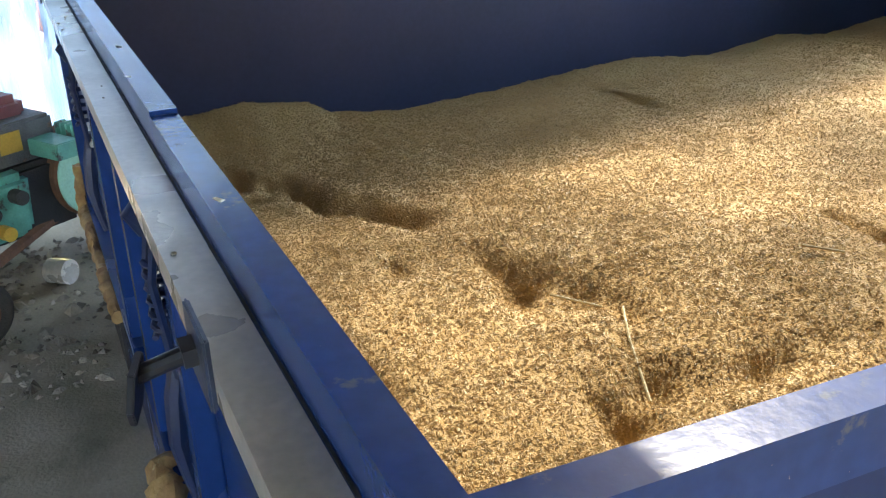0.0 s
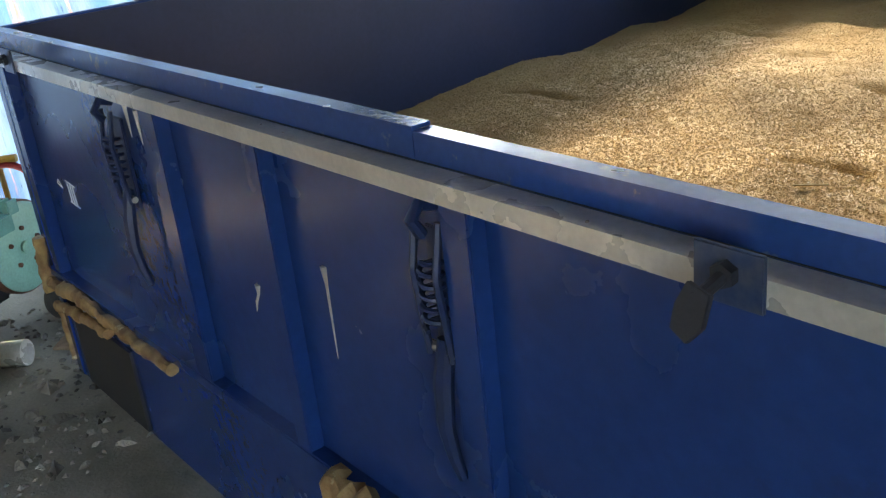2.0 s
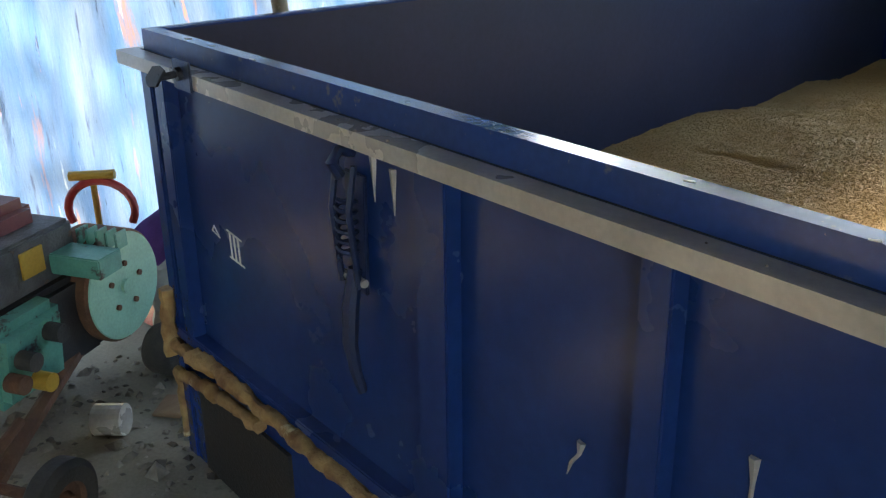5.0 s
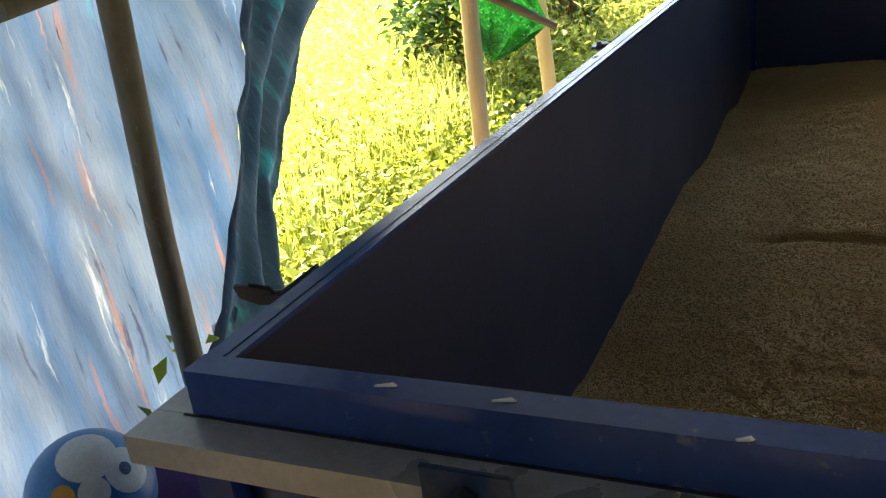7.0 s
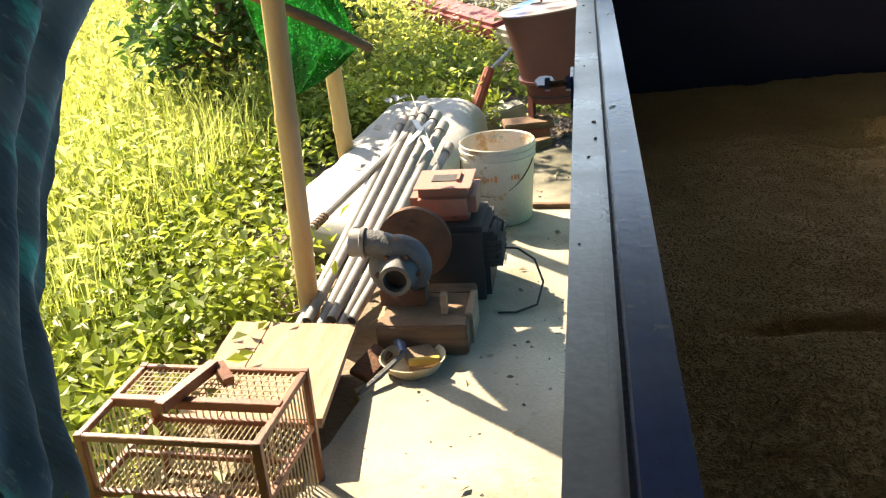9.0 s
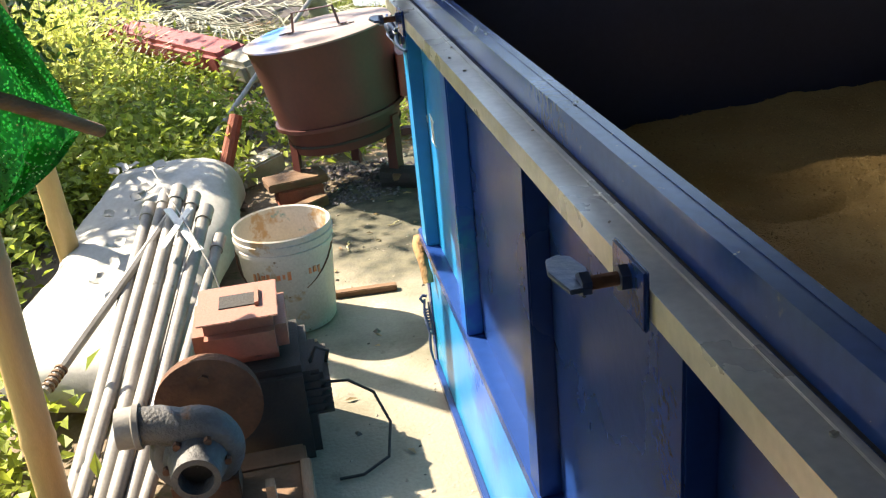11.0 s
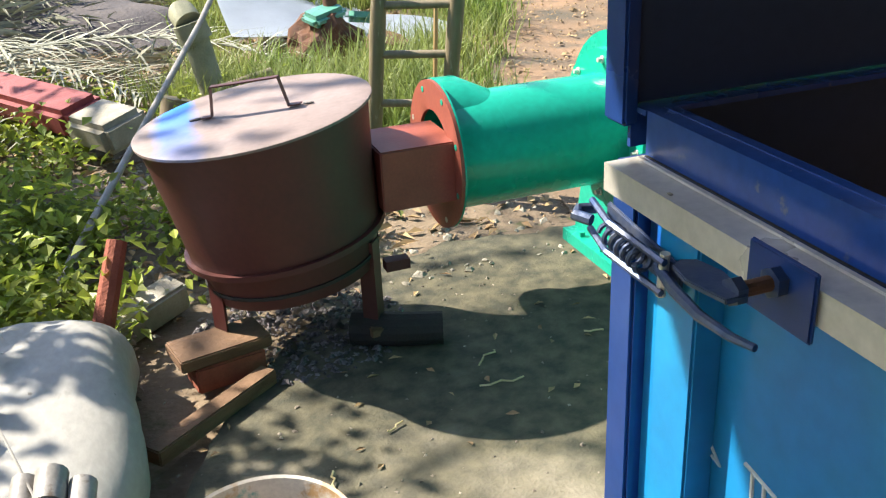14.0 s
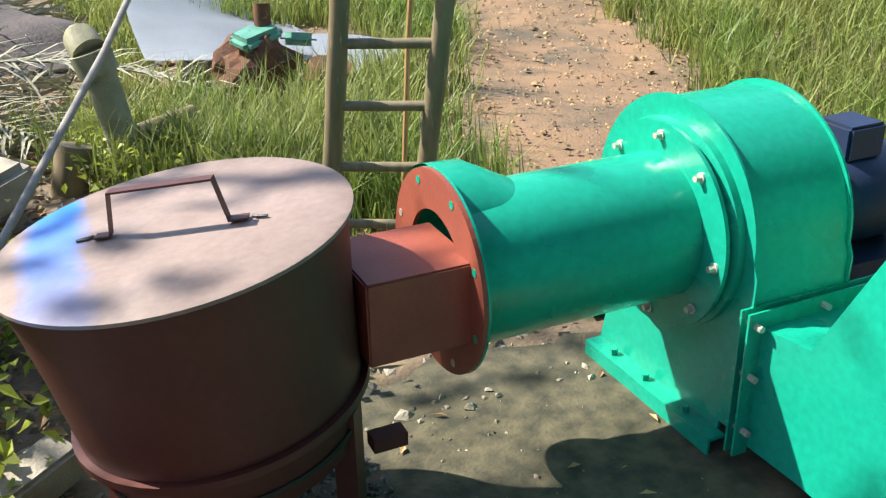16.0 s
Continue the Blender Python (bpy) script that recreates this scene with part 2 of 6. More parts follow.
M_WHITE = mat("white_paint", (0.72, 0.72, 0.68), (0.6, 0.6, 0.56), rough=0.5, bump=0.05)
M_ORANGE = mat("orange_patch", (0.62, 0.30, 0.03), rough=0.5, bump=0.02)
M_DEBRIS = mat("dusty_litter", (0.34, 0.29, 0.22), (0.10, 0.08, 0.06), scale=9, rough=0.95, bump=0.4, piece=-0.5)
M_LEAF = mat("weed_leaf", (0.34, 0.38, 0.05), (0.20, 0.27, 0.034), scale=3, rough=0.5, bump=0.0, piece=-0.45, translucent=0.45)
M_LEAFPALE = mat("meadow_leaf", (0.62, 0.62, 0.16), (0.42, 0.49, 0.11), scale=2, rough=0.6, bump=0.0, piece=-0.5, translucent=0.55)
M_LEAFDARK = mat("tree_leaf", (0.10, 0.19, 0.035), (0.06, 0.13, 0.025), scale=3, rough=0.38, bump=0.0, piece=-0.4, translucent=0.3)
M_GRASS = mat("grass_blade", (0.15, 0.23, 0.04), (0.27, 0.29, 0.08), scale=1.5, rough=0.55, bump=0.0, piece=-0.4, translucent=0.4)
M_DRYLEAF = mat("dead_leaf", (0.28, 0.17, 0.08), (0.38, 0.27, 0.13), scale=8, rough=0.8, bump=0.1, piece=-0.45)


def net_material():
    """Green mesh: thin cord with daylight showing through the gaps between."""
    m = mat("green_net", (0.02, 0.34, 0.05), (0.008, 0.14, 0.02), scale=14, rough=0.5, bump=0.3, fine=200, translucent=0.5, stretch=(3, 3, 0.7))
    N, L = m.node_tree.nodes, m.node_tree.links
    old = N["Material Output"].inputs["Surface"].links[0].from_socket
    co = N.new("ShaderNodeTexCoord")
    vo = N.new("ShaderNodeTexVoronoi")
    vo.inputs["Scale"].default_value = 110
    L.new(co.outputs["Object"], vo.inputs["Vector"])
    gap = N.new("ShaderNodeMapRange")
    gap.inputs["From Min"].default_value, gap.inputs["From Max"].default_value = 0.45, 0.25
    gap.inputs["To Min"].default_value, gap.inputs["To Max"].default_value = 0.0, 0.6
    L.new(vo.outputs["Distance"], gap.inputs[0])
    ms = N.new("ShaderNodeMixShader")
    L.new(gap.outputs[0], ms.inputs[0])
    L.new(old, ms.inputs[1])
    L.new(N.new("ShaderNodeBsdfTransparent").outputs[0], ms.inputs[2])
    L.new(ms.outputs[0], N["Material Output"].inputs["Surface"])
    return m


def moss_shade_material(m):
    """Dark green-grey moss and damp over the slab's outer end, deepened to paint in shade, with a ragged border."""
    N, L = m.node_tree.nodes, m.node_tree.links
    p = N["Principled BSDF"]
    old = p.inputs["Base Color"].links[0].from_socket
    co = N.new("ShaderNodeTexCoord")
    sp = N.new("ShaderNodeSeparateXYZ")
    L.new(co.outputs["Object"], sp.inputs[0])
    no = N.new("ShaderNodeTexNoise")
    no.inputs["Scale"].default_value, no.inputs["Detail"].default_value = 2.6, 8
    L.new(co.outputs["Object"], no.inputs["Vector"])
    ad = N.new("ShaderNodeMath")
    ad.operation = "MULTIPLY_ADD"
    ad.inputs[1].default_value = 2.6
    L.new(no.outputs[0], ad.inputs[0])
    L.new(sp.outputs["Y"], ad.inputs[2])
    r = N.new("ShaderNodeMapRange")
    r.inputs["From Min"].default_value, r.inputs["From Max"].default_value = 4.9, 5.7
    r.inputs["To Max"].default_value = 0.94
    L.new(ad.outputs[0], r.inputs[0])
    tint = N.new("ShaderNodeTexNoise")
    tint.inputs["Scale"].default_value, tint.inputs["Detail"].default_value = 16, 8
    L.new(co.outputs["Object"], tint.inputs["Vector"])
    # moss tones taken darker so the colour also carries shade round the furnace
    moss = N.new("ShaderNodeMix")
    moss.data_type = "RGBA"
    moss.inputs["A"].default_value, moss.inputs["B"].default_value = (0.026, 0.028, 0.016, 1), (0.105, 0.092, 0.052, 1)
    tr = N.new("ShaderNodeMapRange")
    tr.inputs["From Min"].default_value, tr.inputs["From Max"].default_value = 0.36, 0.66
    L.new(tint.outputs[0], tr.inputs[0])
    L.new(tr.outputs[0], moss.inputs["Factor"])
    mx = N.new("ShaderNodeMix")
    mx.data_type = "RGBA"
    L.new(r.outputs[0], mx.inputs["Factor"])
    L.new(old, mx.inputs["A"])
    L.new(moss.outputs["Result"], mx.inputs["B"])
    L.new(mx.outputs["Result"], p.inputs["Base Color"])


M_NET = net_material()
moss_shade_material(M_CONCRETE)


def shade_material():
    """Added, unseen sun filter: it lets a part of the light straight through, graded along x with some dapple."""
    m = mat("added_sun_filter", (0.03, 0.03, 0.03), (0.05, 0.05, 0.04), scale=3, rough=0.8, bump=0.1)
    nt = m.node_tree
    N, L = nt.nodes, nt.links
    co = N.new("ShaderNodeTexCoord")
    sp = N.new("ShaderNodeSeparateXYZ")
    L.new(co.outputs["Object"], sp.inputs[0])
    # ramp along x gives the sun patch on the rice its soft edge
    thin = N.new("ShaderNodeMapRange")
    thin.inputs["From Min"].default_value, thin.inputs["From Max"].default_value = -0.72, -0.38
    thin.inputs["To Min"].default_value, thin.inputs["To Max"].default_value = 0.0, 0.27
    L.new(sp.outputs["X"], thin.inputs[0])
    no = N.new("ShaderNodeTexNoise")
    no.inputs["Scale"].default_value = 1.7
    L.new(co.outputs["Object"], no.inputs["Vector"])
    dapple = N.new("ShaderNodeMapRange")
    dapple.inputs["From Min"].default_value, dapple.inputs["From Max"].default_value = 0.35, 0.65
    dapple.inputs["To Min"].default_value, dapple.inputs["To Max"].default_value = 0.7, 1.1
    L.new(no.outputs[0], dapple.inputs[0])
    k = N.new("ShaderNodeMath")
    k.operation = "MULTIPLY"
    L.new(thin.outputs[0], k.inputs[0])
    L.new(dapple.outputs[0], k.inputs[1])
    tr = N.new("ShaderNodeBsdfTransparent")
    ms = N.new("ShaderNodeMixShader")
    L.new(k.outputs[0], ms.inputs[0])
    L.new(N["Principled BSDF"].outputs[0], ms.inputs[1])
    L.new(tr.outputs[0], ms.inputs[2])
    L.new(ms.outputs[0], N["Material Output"].inputs["Surface"])
    return m


M_SHADE = shade_material()
M_MESHWALL = mat("unseen_wall_plaster", (0.30, 0.28, 0.25), (0.22, 0.20, 0.17), scale=2, rough=0.9, bump=0.2)


def tarp_material():
    """Faded blue woven sheet: streaks down the cloth, rust-red stains, holes of cyan, daylight through it."""
    m = mat("faded_blue_tarpaulin", (0.07, 0.15, 0.29), (0.17, 0.23, 0.32), scale=2.6, rough=0.7, bump=1.0, fine=46, stretch=(1, 4.6, 0.42),
            spot=((1.9, 0.60, (0.30, 0.17, 0.14)), (1.3, 0.64, (0.05, 0.34, 0.40)), (5.5, 0.61, (0.06, 0.08, 0.14)), (3.6, 0.645, (0.48, 0.24, 0.18)), (4.4, 0.63, (0.46, 0.52, 0.56)), (11, 0.63, (0.04, 0.06, 0.10))),
            soft_spot=0.07, translucent=0.28)
    return m


M_TARP = tarp_material()
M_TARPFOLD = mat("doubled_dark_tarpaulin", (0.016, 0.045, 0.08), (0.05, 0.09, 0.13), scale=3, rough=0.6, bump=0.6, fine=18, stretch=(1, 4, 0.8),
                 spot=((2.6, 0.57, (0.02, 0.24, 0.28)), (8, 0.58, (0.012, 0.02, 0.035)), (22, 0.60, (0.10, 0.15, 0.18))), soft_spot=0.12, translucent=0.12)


def lid_material():
    """Primer-coated lid, sun-faded to pink, with a swept band of blue spray across one side."""
    m = mat("faded_primer_lid", (0.27, 0.205, 0.18), (0.20, 0.145, 0.125), scale=6, rough=0.6, bump=0.08, fine=60,
            spot=((9, 0.64, (0.36, 0.26, 0.20)), (80, 0.73, (0.12, 0.05, 0.04))), soft_spot=0.15)
    nt = m.node_tree
    N, L = nt.nodes, nt.links
    p = N["Principled BSDF"]
    old = p.inputs["Base Color"].links[0].from_socket
    co = N.new("ShaderNodeTexCoord")
    sp = N.new("ShaderNodeSeparateXYZ")
    no = N.new("ShaderNodeTexNoise")
    no.inputs["Scale"].default_value = 9
    L.new(co.outputs["Object"], no.inputs["Vector"])
    L.new(co.outputs["Object"], sp.inputs[0])
    # distance from a line across the lid
    d = N.new("ShaderNodeMath")
    d.operation = "MULTIPLY_ADD"
    d.inputs[1].default_value = -0.08
    L.new(sp.outputs["Y"], d.inputs[0])
    L.new(sp.outputs["X"], d.inputs[2])
    e = N.new("ShaderNodeMath")
    e.operation = "ADD"
    e.inputs[1].default_value = 0.215
    L.new(d.outputs[0], e.inputs[0])
    a = N.new("ShaderNodeMath")
    a.operation = "ABSOLUTE"
    L.new(e.outputs[0], a.inputs[0])
    w = N.new("ShaderNodeMath")
    w.operation = "MULTIPLY_ADD"
    w.inputs[1].default_value = 0.07
    L.new(no.outputs[0], w.inputs[0])
    L.new(a.outputs[0], w.inputs[2])
    r = N.new("ShaderNodeMapRange")
    r.inputs["From Min"].default_value, r.inputs["From Max"].default_value = 0.105, 0.070
    L.new(w.outputs[0], r.inputs[0])
    fade = N.new("ShaderNodeMapRange")
    fade.inputs["From Min"].default_value, fade.inputs["From Max"].default_value = -0.25, 0.22
    fade.inputs["To Min"].default_value = 0.25
    L.new(sp.outputs["Y"], fade.inputs[0])
    k = N.new("ShaderNodeMath")
    k.operation = "MULTIPLY"
    L.new(r.outputs[0], k.inputs[0])
    L.new(fade.outputs[0], k.inputs[1])
    mx = N.new("ShaderNodeMix")
    mx.data_type = "RGBA"
    mx.inputs["B"].default_value = (0.0, 0.17, 0.62, 1)
    L.new(k.outputs[0], mx.inputs["Factor"])
    L.new(old, mx.inputs["A"])
    L.new(mx.outputs["Result"], p.inputs["Base Color"])
    return m


M_LID = lid_material()


# ---- builders ----
def thing(name, at, label, category, group="", kind=""):
    ob = new(name)
    ob.location = at
    ob.empty_display_size = 0.1
    bpy.context.view_layer.update()
    return tagged(ob, label, category, group, kind)


def part(name, bm, material, parent=None, label="", smooth=False, bevel=0.0):
    """One mesh object from a bmesh in world coordinates, under its thing or part."""
    if bevel:
        bmesh.ops.bevel(bm, geom=[e for e in bm.edges if e.is_manifold and e.calc_face_angle(0) > 0.6], offset=bevel, segments=2, affect="EDGES", clamp_overlap=True)
    me = bpy.data.meshes.new(name)
    bmesh.ops.recalc_face_normals(bm, faces=bm.faces)
    bm.to_mesh(me)
    bm.free()
    return finish(name, me, material, parent, label, smooth)


def origin_of(ob):
    v = Vector((0, 0, 0))
    while ob:
        v = v + ob.location
        ob = ob.parent
    return v


def finish(name, me, material, parent=None, label="", smooth=False):
    me.materials.append(material)
    if smooth:
        for f in me.polygons:
            f.use_smooth = True
        me.set_sharp_from_angle(angle=radians(40))
    if parent is not None:
        me.transform(Matrix.Translation(-origin_of(parent)))
    ob = new(name, me)
    if parent is not None:
        ob.parent = parent
    if label:
        ob["label"] = label
    return ob


def box(lo, hi, bm=None, turn=None):
    bm = bm or bmesh.new()
    c = [(a + b) / 2 for a, b in zip(lo, hi)]
    s = [abs(b - a) for a, b in zip(lo, hi)]
    m = Matrix.Translation(c) @ (turn or Matrix()) @ Matrix.Diagonal((*s, 1))
    bmesh.ops.create_cube(bm, size=1, matrix=m)
    return bm


def rod(p, q, r, r2=None, seg=12, bm=None, caps=True):
    bm = bm or bmesh.new()
    p, q = Vector(p), Vector(q)
    m = Matrix.Translation((p + q) / 2) @ (q - p).to_track_quat("Z", "Y").to_matrix().to_4x4()
    bmesh.ops.create_cone(bm, cap_ends=caps, segments=seg, radius1=r, radius2=r if r2 is None else r2, depth=(q - p).length, matrix=m)
    return bm


def lathe(profile, centre, axis=(0, 0, 1), seg=40, bm=None):
    """Turns a profile of (radius, height) round an axis through centre."""
    bm = bm or bmesh.new()
    m = Matrix.Translation(centre) @ Vector(axis).to_track_quat("Z", "Y").to_matrix().to_4x4()
    rings = []
    for r, h in profile:
        rings.append([bm.verts.new(m @ Vector((r * math.cos(2 * math.pi * k / seg), r * math.sin(2 * math.pi * k / seg), h))) for k in range(seg)])
    for a, b in zip(rings, rings[1:]):
        for k in range(seg):
            bm.faces.new((a[k], a[(k + 1) % seg], b[(k + 1) % seg], b[k]))
    return bm


def hose(points, r, seg=8, bm=None):
    """A round tube along points, with smooth joints and closed ends."""
    bm = bm or bmesh.new()
    pts = [Vector(p) for p in points]
    rr = r if isinstance(r, (list, tuple)) else [r] * len(pts)
    rings = []
    side = None
    for i, p in enumerate(pts):
        d = (pts[min(i + 1, len(pts) - 1)] - pts[max(i - 1, 0)]).normalized()
        if side is None:
            side = d.orthogonal().normalized()
        side = (side - d * side.dot(d)).normalized()
        up = d.cross(side)
        rings.append([bm.verts.new(p + rr[i] * (math.cos(2 * math.pi * k / seg) * side + math.sin(2 * math.pi * k / seg) * up)) for k in range(seg)])
    for a, b in zip(rings, rings[1:]):
        for k in range(seg):
            bm.faces.new((a[k], a[(k + 1) % seg], b[(k + 1) % seg], b[k]))
    bm.faces.new(rings[0][::-1])
    bm.faces.new(rings[-1])
    return bm


def prism(outline, axis, a, b, bm=None):
    """An outline of 2D points drawn out along an axis from a to b. axis 'x': (y, z); 'y': (x, z); 'z': (x, y)."""
    bm = bm or bmesh.new()
    put = {"x": lambda u, v, w: (w, u, v), "y": lambda u, v, w: (u, w, v), "z": lambda u, v, w: (u, v, w)}[axis]
    lo = [bm.verts.new(put(u, v, a)) for u, v in outline]
    hi = [bm.verts.new(put(u, v, b)) for u, v in outline]
    bm.faces.new(lo)
    bm.faces.new(hi[::-1])
    n = len(outline)
    for k in range(n):
        bm.faces.new((lo[k], hi[k], hi[(k + 1) % n], lo[(k + 1) % n]))
    return bm


def lump(centre, size, seed=0, rough=0.2, sub=2, bm=None, turn=0.0):
    """An uneven stone-like or clod-like lump."""
    bm = bm or bmesh.new()
    made = bmesh.ops.create_icosphere(bm, subdivisions=sub, radius=0.5)
    m = Matrix.Translation(centre) @ Matrix.Rotation(turn, 4, "Z") @ Matrix.Diagonal((*size, 1))
    for v in made["verts"]:
        n = noise.noise(v.co * 3 + Vector((seed * 7.1, seed * 3.3, seed)))
        v.co = m @ (v.co * (1 + rough * 2 * n))
    return bm


def cloth(name, f, nu, nv, material, parent=None, label="", thick=0.0):
    """A sheet given by f(u, v) for u, v from 0 to 1."""
    bm = bmesh.new()
    vs = [[bm.verts.new(f(i / nu, j / nv)) for j in range(nv + 1)] for i in range(nu + 1)]
    for i in range(nu):
        for j in range(nv):
            bm.faces.new((vs[i][j], vs[i + 1][j], vs[i + 1][j + 1], vs[i][j + 1]))
    if thick:
        bmesh.ops.solidify(bm, geom=bm.faces[:], thickness=thick)
    return part(name, bm, material, parent, label, smooth=True)


def many(name, verts, faces, material, label, category, kind="stuff", smooth=False):
    me = bpy.data.meshes.new(name)
    me.from_pydata(verts.tolist() if isinstance(verts, np.ndarray) else verts, [], faces.tolist() if isinstance(faces, np.ndarray) else faces)
    ob = finish(name, me, material, None, "", smooth)
    return tagged(ob, label, category, "", kind)


def leaf_cards(c, length, width, rng, lift=0.35, droop=0.3):
    """Folded leaf blades, four corners each, at the points c; returns verts and faces."""
    n = len(c)
    az = rng.uniform(0, 2 * np.pi, n)
    el = rng.normal(lift, droop, n)
    d = np.stack([np.cos(az) * np.cos(el), np.sin(az) * np.cos(el), np.sin(el)], 1)
    s = np.stack([-np.sin(az), np.cos(az), rng.normal(0, 0.35, n)], 1)
    s /= np.linalg.norm(s, axis=1)[:, None]
    up = np.cross(d, s)
    L = (length * rng.uniform(0.6, 1.3, n))[:, None]
    Wd = (width * rng.uniform(0.7, 1.3, n))[:, None]
    a = c
    t = c + d * L - up * L * 0.12
    l = c + d * L * 0.45 + s * Wd * 0.5 + up * Wd * 0.2
    r = c + d * L * 0.45 - s * Wd * 0.5 + up * Wd * 0.2
    v = np.stack([a, l, t, r], 1).reshape(-1, 3)
    k = np.arange(n)[:, None] * 4
    f = np.concatenate([k + [0, 1, 2], k + [0, 2, 3]], 0)
    return v, f


def blades(c, height, width, rng, bend=0.5):
    """Bent grass blades, five corners each."""
    n = len(c)
    az = rng.uniform(0, 2 * np.pi, n)
    d = np.stack([np.cos(az), np.sin(az), 0 * az], 1)
    s = np.stack([-np.sin(az), np.cos(az), 0 * az], 1)
    h = (height * rng.uniform(0.45, 1.25, n))[:, None]
    b = (bend * rng.uniform(0.2, 1.3, n))[:, None]
    w = (width * rng.uniform(0.6, 1.4, n))[:, None]
    up = np.array([0, 0, 1.0])
    m = c + up * h * 0.6 + d * h * b * 0.3
    t = c + up * h * (1 - 0.25 * b) + d * h * b
    v = np.stack([c - s * w / 2, c + s * w / 2, m + s * w * 0.4, m - s * w * 0.4, t], 1).reshape(-1, 3)
    k = np.arange(n)[:, None] * 5
    f = [tuple(x) for x in (k + [0, 1, 2, 3]).tolist()] + [tuple(x) for x in (k + [3, 2, 4]).tolist()]
    return v, f



# ---- ground and shelter ----
H, W, LY, T = 1.125, 2.85, 3.42, 0.046      # rim height, inside sizes of the bin, rim width


def ground_height(x, y):
    n = noise.noise(Vector((x * 0.5, y * 0.5, 0))) * 0.10 + noise.noise(Vector((x * 1.7, y * 1.7, 4))) * 0.03
    off = max(0.0, -0.8 - x) + max(0.0, y - 5.7)
    return -0.035 + min(1.0, off * 0.6) * n - 0.10 * min(1.0, max(0.0, -0.85 - x)) + 0.22 * min(1, max(0, y - 8.0) / 3) * min(1, max(0, 0.2 - x) / 1.5)


def build_ground():
    xs = sorted({*np.round(np.linspace(-6, 7, 66), 3).tolist(), -400, -150, -60, -30, -15, -9, 10, 16, 30, 60, 150, 400})
    ys = sorted({*np.round(np.linspace(-4, 14, 91), 3).tolist(), -400, -150, -60, -25, -10, 17, 22, 30, 50, 100, 200, 400})
    verts = [(x, y, ground_height(x, y)) for x in xs for y in ys]
    n = len(ys)
    faces = [(i * n + j, (i + 1) * n + j, (i + 1) * n + j + 1, i * n + j + 1) for i in range(len(xs) - 1) for j in range(n - 1)]
    many("ground", verts, faces, M_SOIL, "brown soil with leaf litter and weeds", "ground", "structure", True)


build_ground()


def build_slab():
    rim = [(-0.95, -3.9), (-0.92, 0.6), (-0.80, 1.6), (-0.72, 2.33), (-0.66, 2.75), (-0.62, 3.6), (-0.52, 4.45), (-0.40, 4.72), (-0.22, 4.98), (0.0, 5.22), (0.28, 5.5),
           (0.60, 5.58), (1.05, 5.50), (1.6, 5.62), (2.6, 5.6), (4.5, 5.5), (4.5, -3.9)]
    pts = []
    for (x, y), (u, v) in zip(rim, rim[1:] + rim[:1]):
        for k in range(6):
            s = k / 6
            j = 0.025 if max(abs(x), abs(u)) < 1.2 else 0
            pts.append((x + (u - x) * s + random.uniform(-j, j), y + (v - y) * s + random.uniform(-j, j)))
    ob = part("pavement", prism(pts, "z", -0.12, 0.0), M_CONCRETE)
    tagged(ob, "worn concrete slab with moss, dust, stains and painted-in shade", "concrete slab", "", "structure")
    path = [(1.1, 5.62), (1.3, 6.6), (1.7, 7.7), (2.2, 8.8), (2.7, 10.2), (3.6, 12.5), (5.2, 12.5), (4.0, 10.0), (3.5, 8.6), (3.0, 7.5), (2.6, 6.6), (2.6, 5.62)]
    bm = bmesh.new()
    bm.faces.new([bm.verts.new((x, y, 0.02)) for x, y in path])
    bmesh.ops.triangulate(bm, faces=bm.faces[:])
    bmesh.ops.subdivide_edges(bm, edges=bm.edges[:], cuts=5, use_grid_fill=True)
    for v in bm.verts:
        v.co.z = ground_height(v.co.x, v.co.y) + 0.018 + 0.02 * noise.noise(v.co * 3)
    ob = part("road", bm, M_PATH, smooth=True)
    tagged(ob, "trodden reddish earth path with gravel", "path", "", "structure")


build_slab()


def build_shelter():
    """The shed over the bin: a sheet roof on bamboo posts, with unseen walls added beside and behind the walk's
    beginning to block light.
    """
    # these three walls are assumed, never in view, and only hold back light
    ob = part("unseen_wall_side", box((5.4, -1.6, -0.1), (5.6, 4.27, 2.419)), M_MESHWALL)
    tagged(ob, "unseen plain wall added to keep side light off the bin", "wall", "", "structure")
    ob = part("unseen_wall_back", box((-1.75, -4.2, -0.1), (5.6, -4.0, 2.5)), M_MESHWALL)
    tagged(ob, "unseen plain wall added to close the back against light", "wall", "", "structure")
    ob = part("unseen_wall_corner", box((-1.75, -4.0, -0.1), (-1.62, -0.75, 2.419)), M_MESHWALL)
    tagged(ob, "unseen plain wall added to darken the front panel's reflection", "wall", "", "structure")
    roof = bmesh.new()
    for lo, hi in (((-1.42, -4.2, 2.42), (5.6, 1.0, 2.45)), ((-1.42, 1.0, 2.42), (-0.75, 4.27, 2.45)), ((2.4, 1.0, 2.42), (5.6, 4.27, 2.45))):
        box(lo, hi, roof)
    ob = part("ceiling", roof, M_ROOFTIN)
    tagged(ob, "dull grey sheet-metal underside of the shed roof", "ceiling", "", "structure")
    # made-up sheet, out of view, that dims the sun over the bin
    ob = part("added_shade_cloth", box((-0.75, 1.0, 2.430), (2.4, 4.27, 2.433)), M_SHADE)
    tagged(ob, "unseen dark sheet added in the roof to dim the sun on the rice", "shade cloth", "", "structure")


build_shelter()

# ---- the grain bin ----
grain_bin = thing("grain_dryer_bin", (W / 2, LY / 2, 0), "large open blue steel grain drying bin with ribbed sides", "grain bin")
X1, Y1, WI = W, LY + 0.03, 0.033


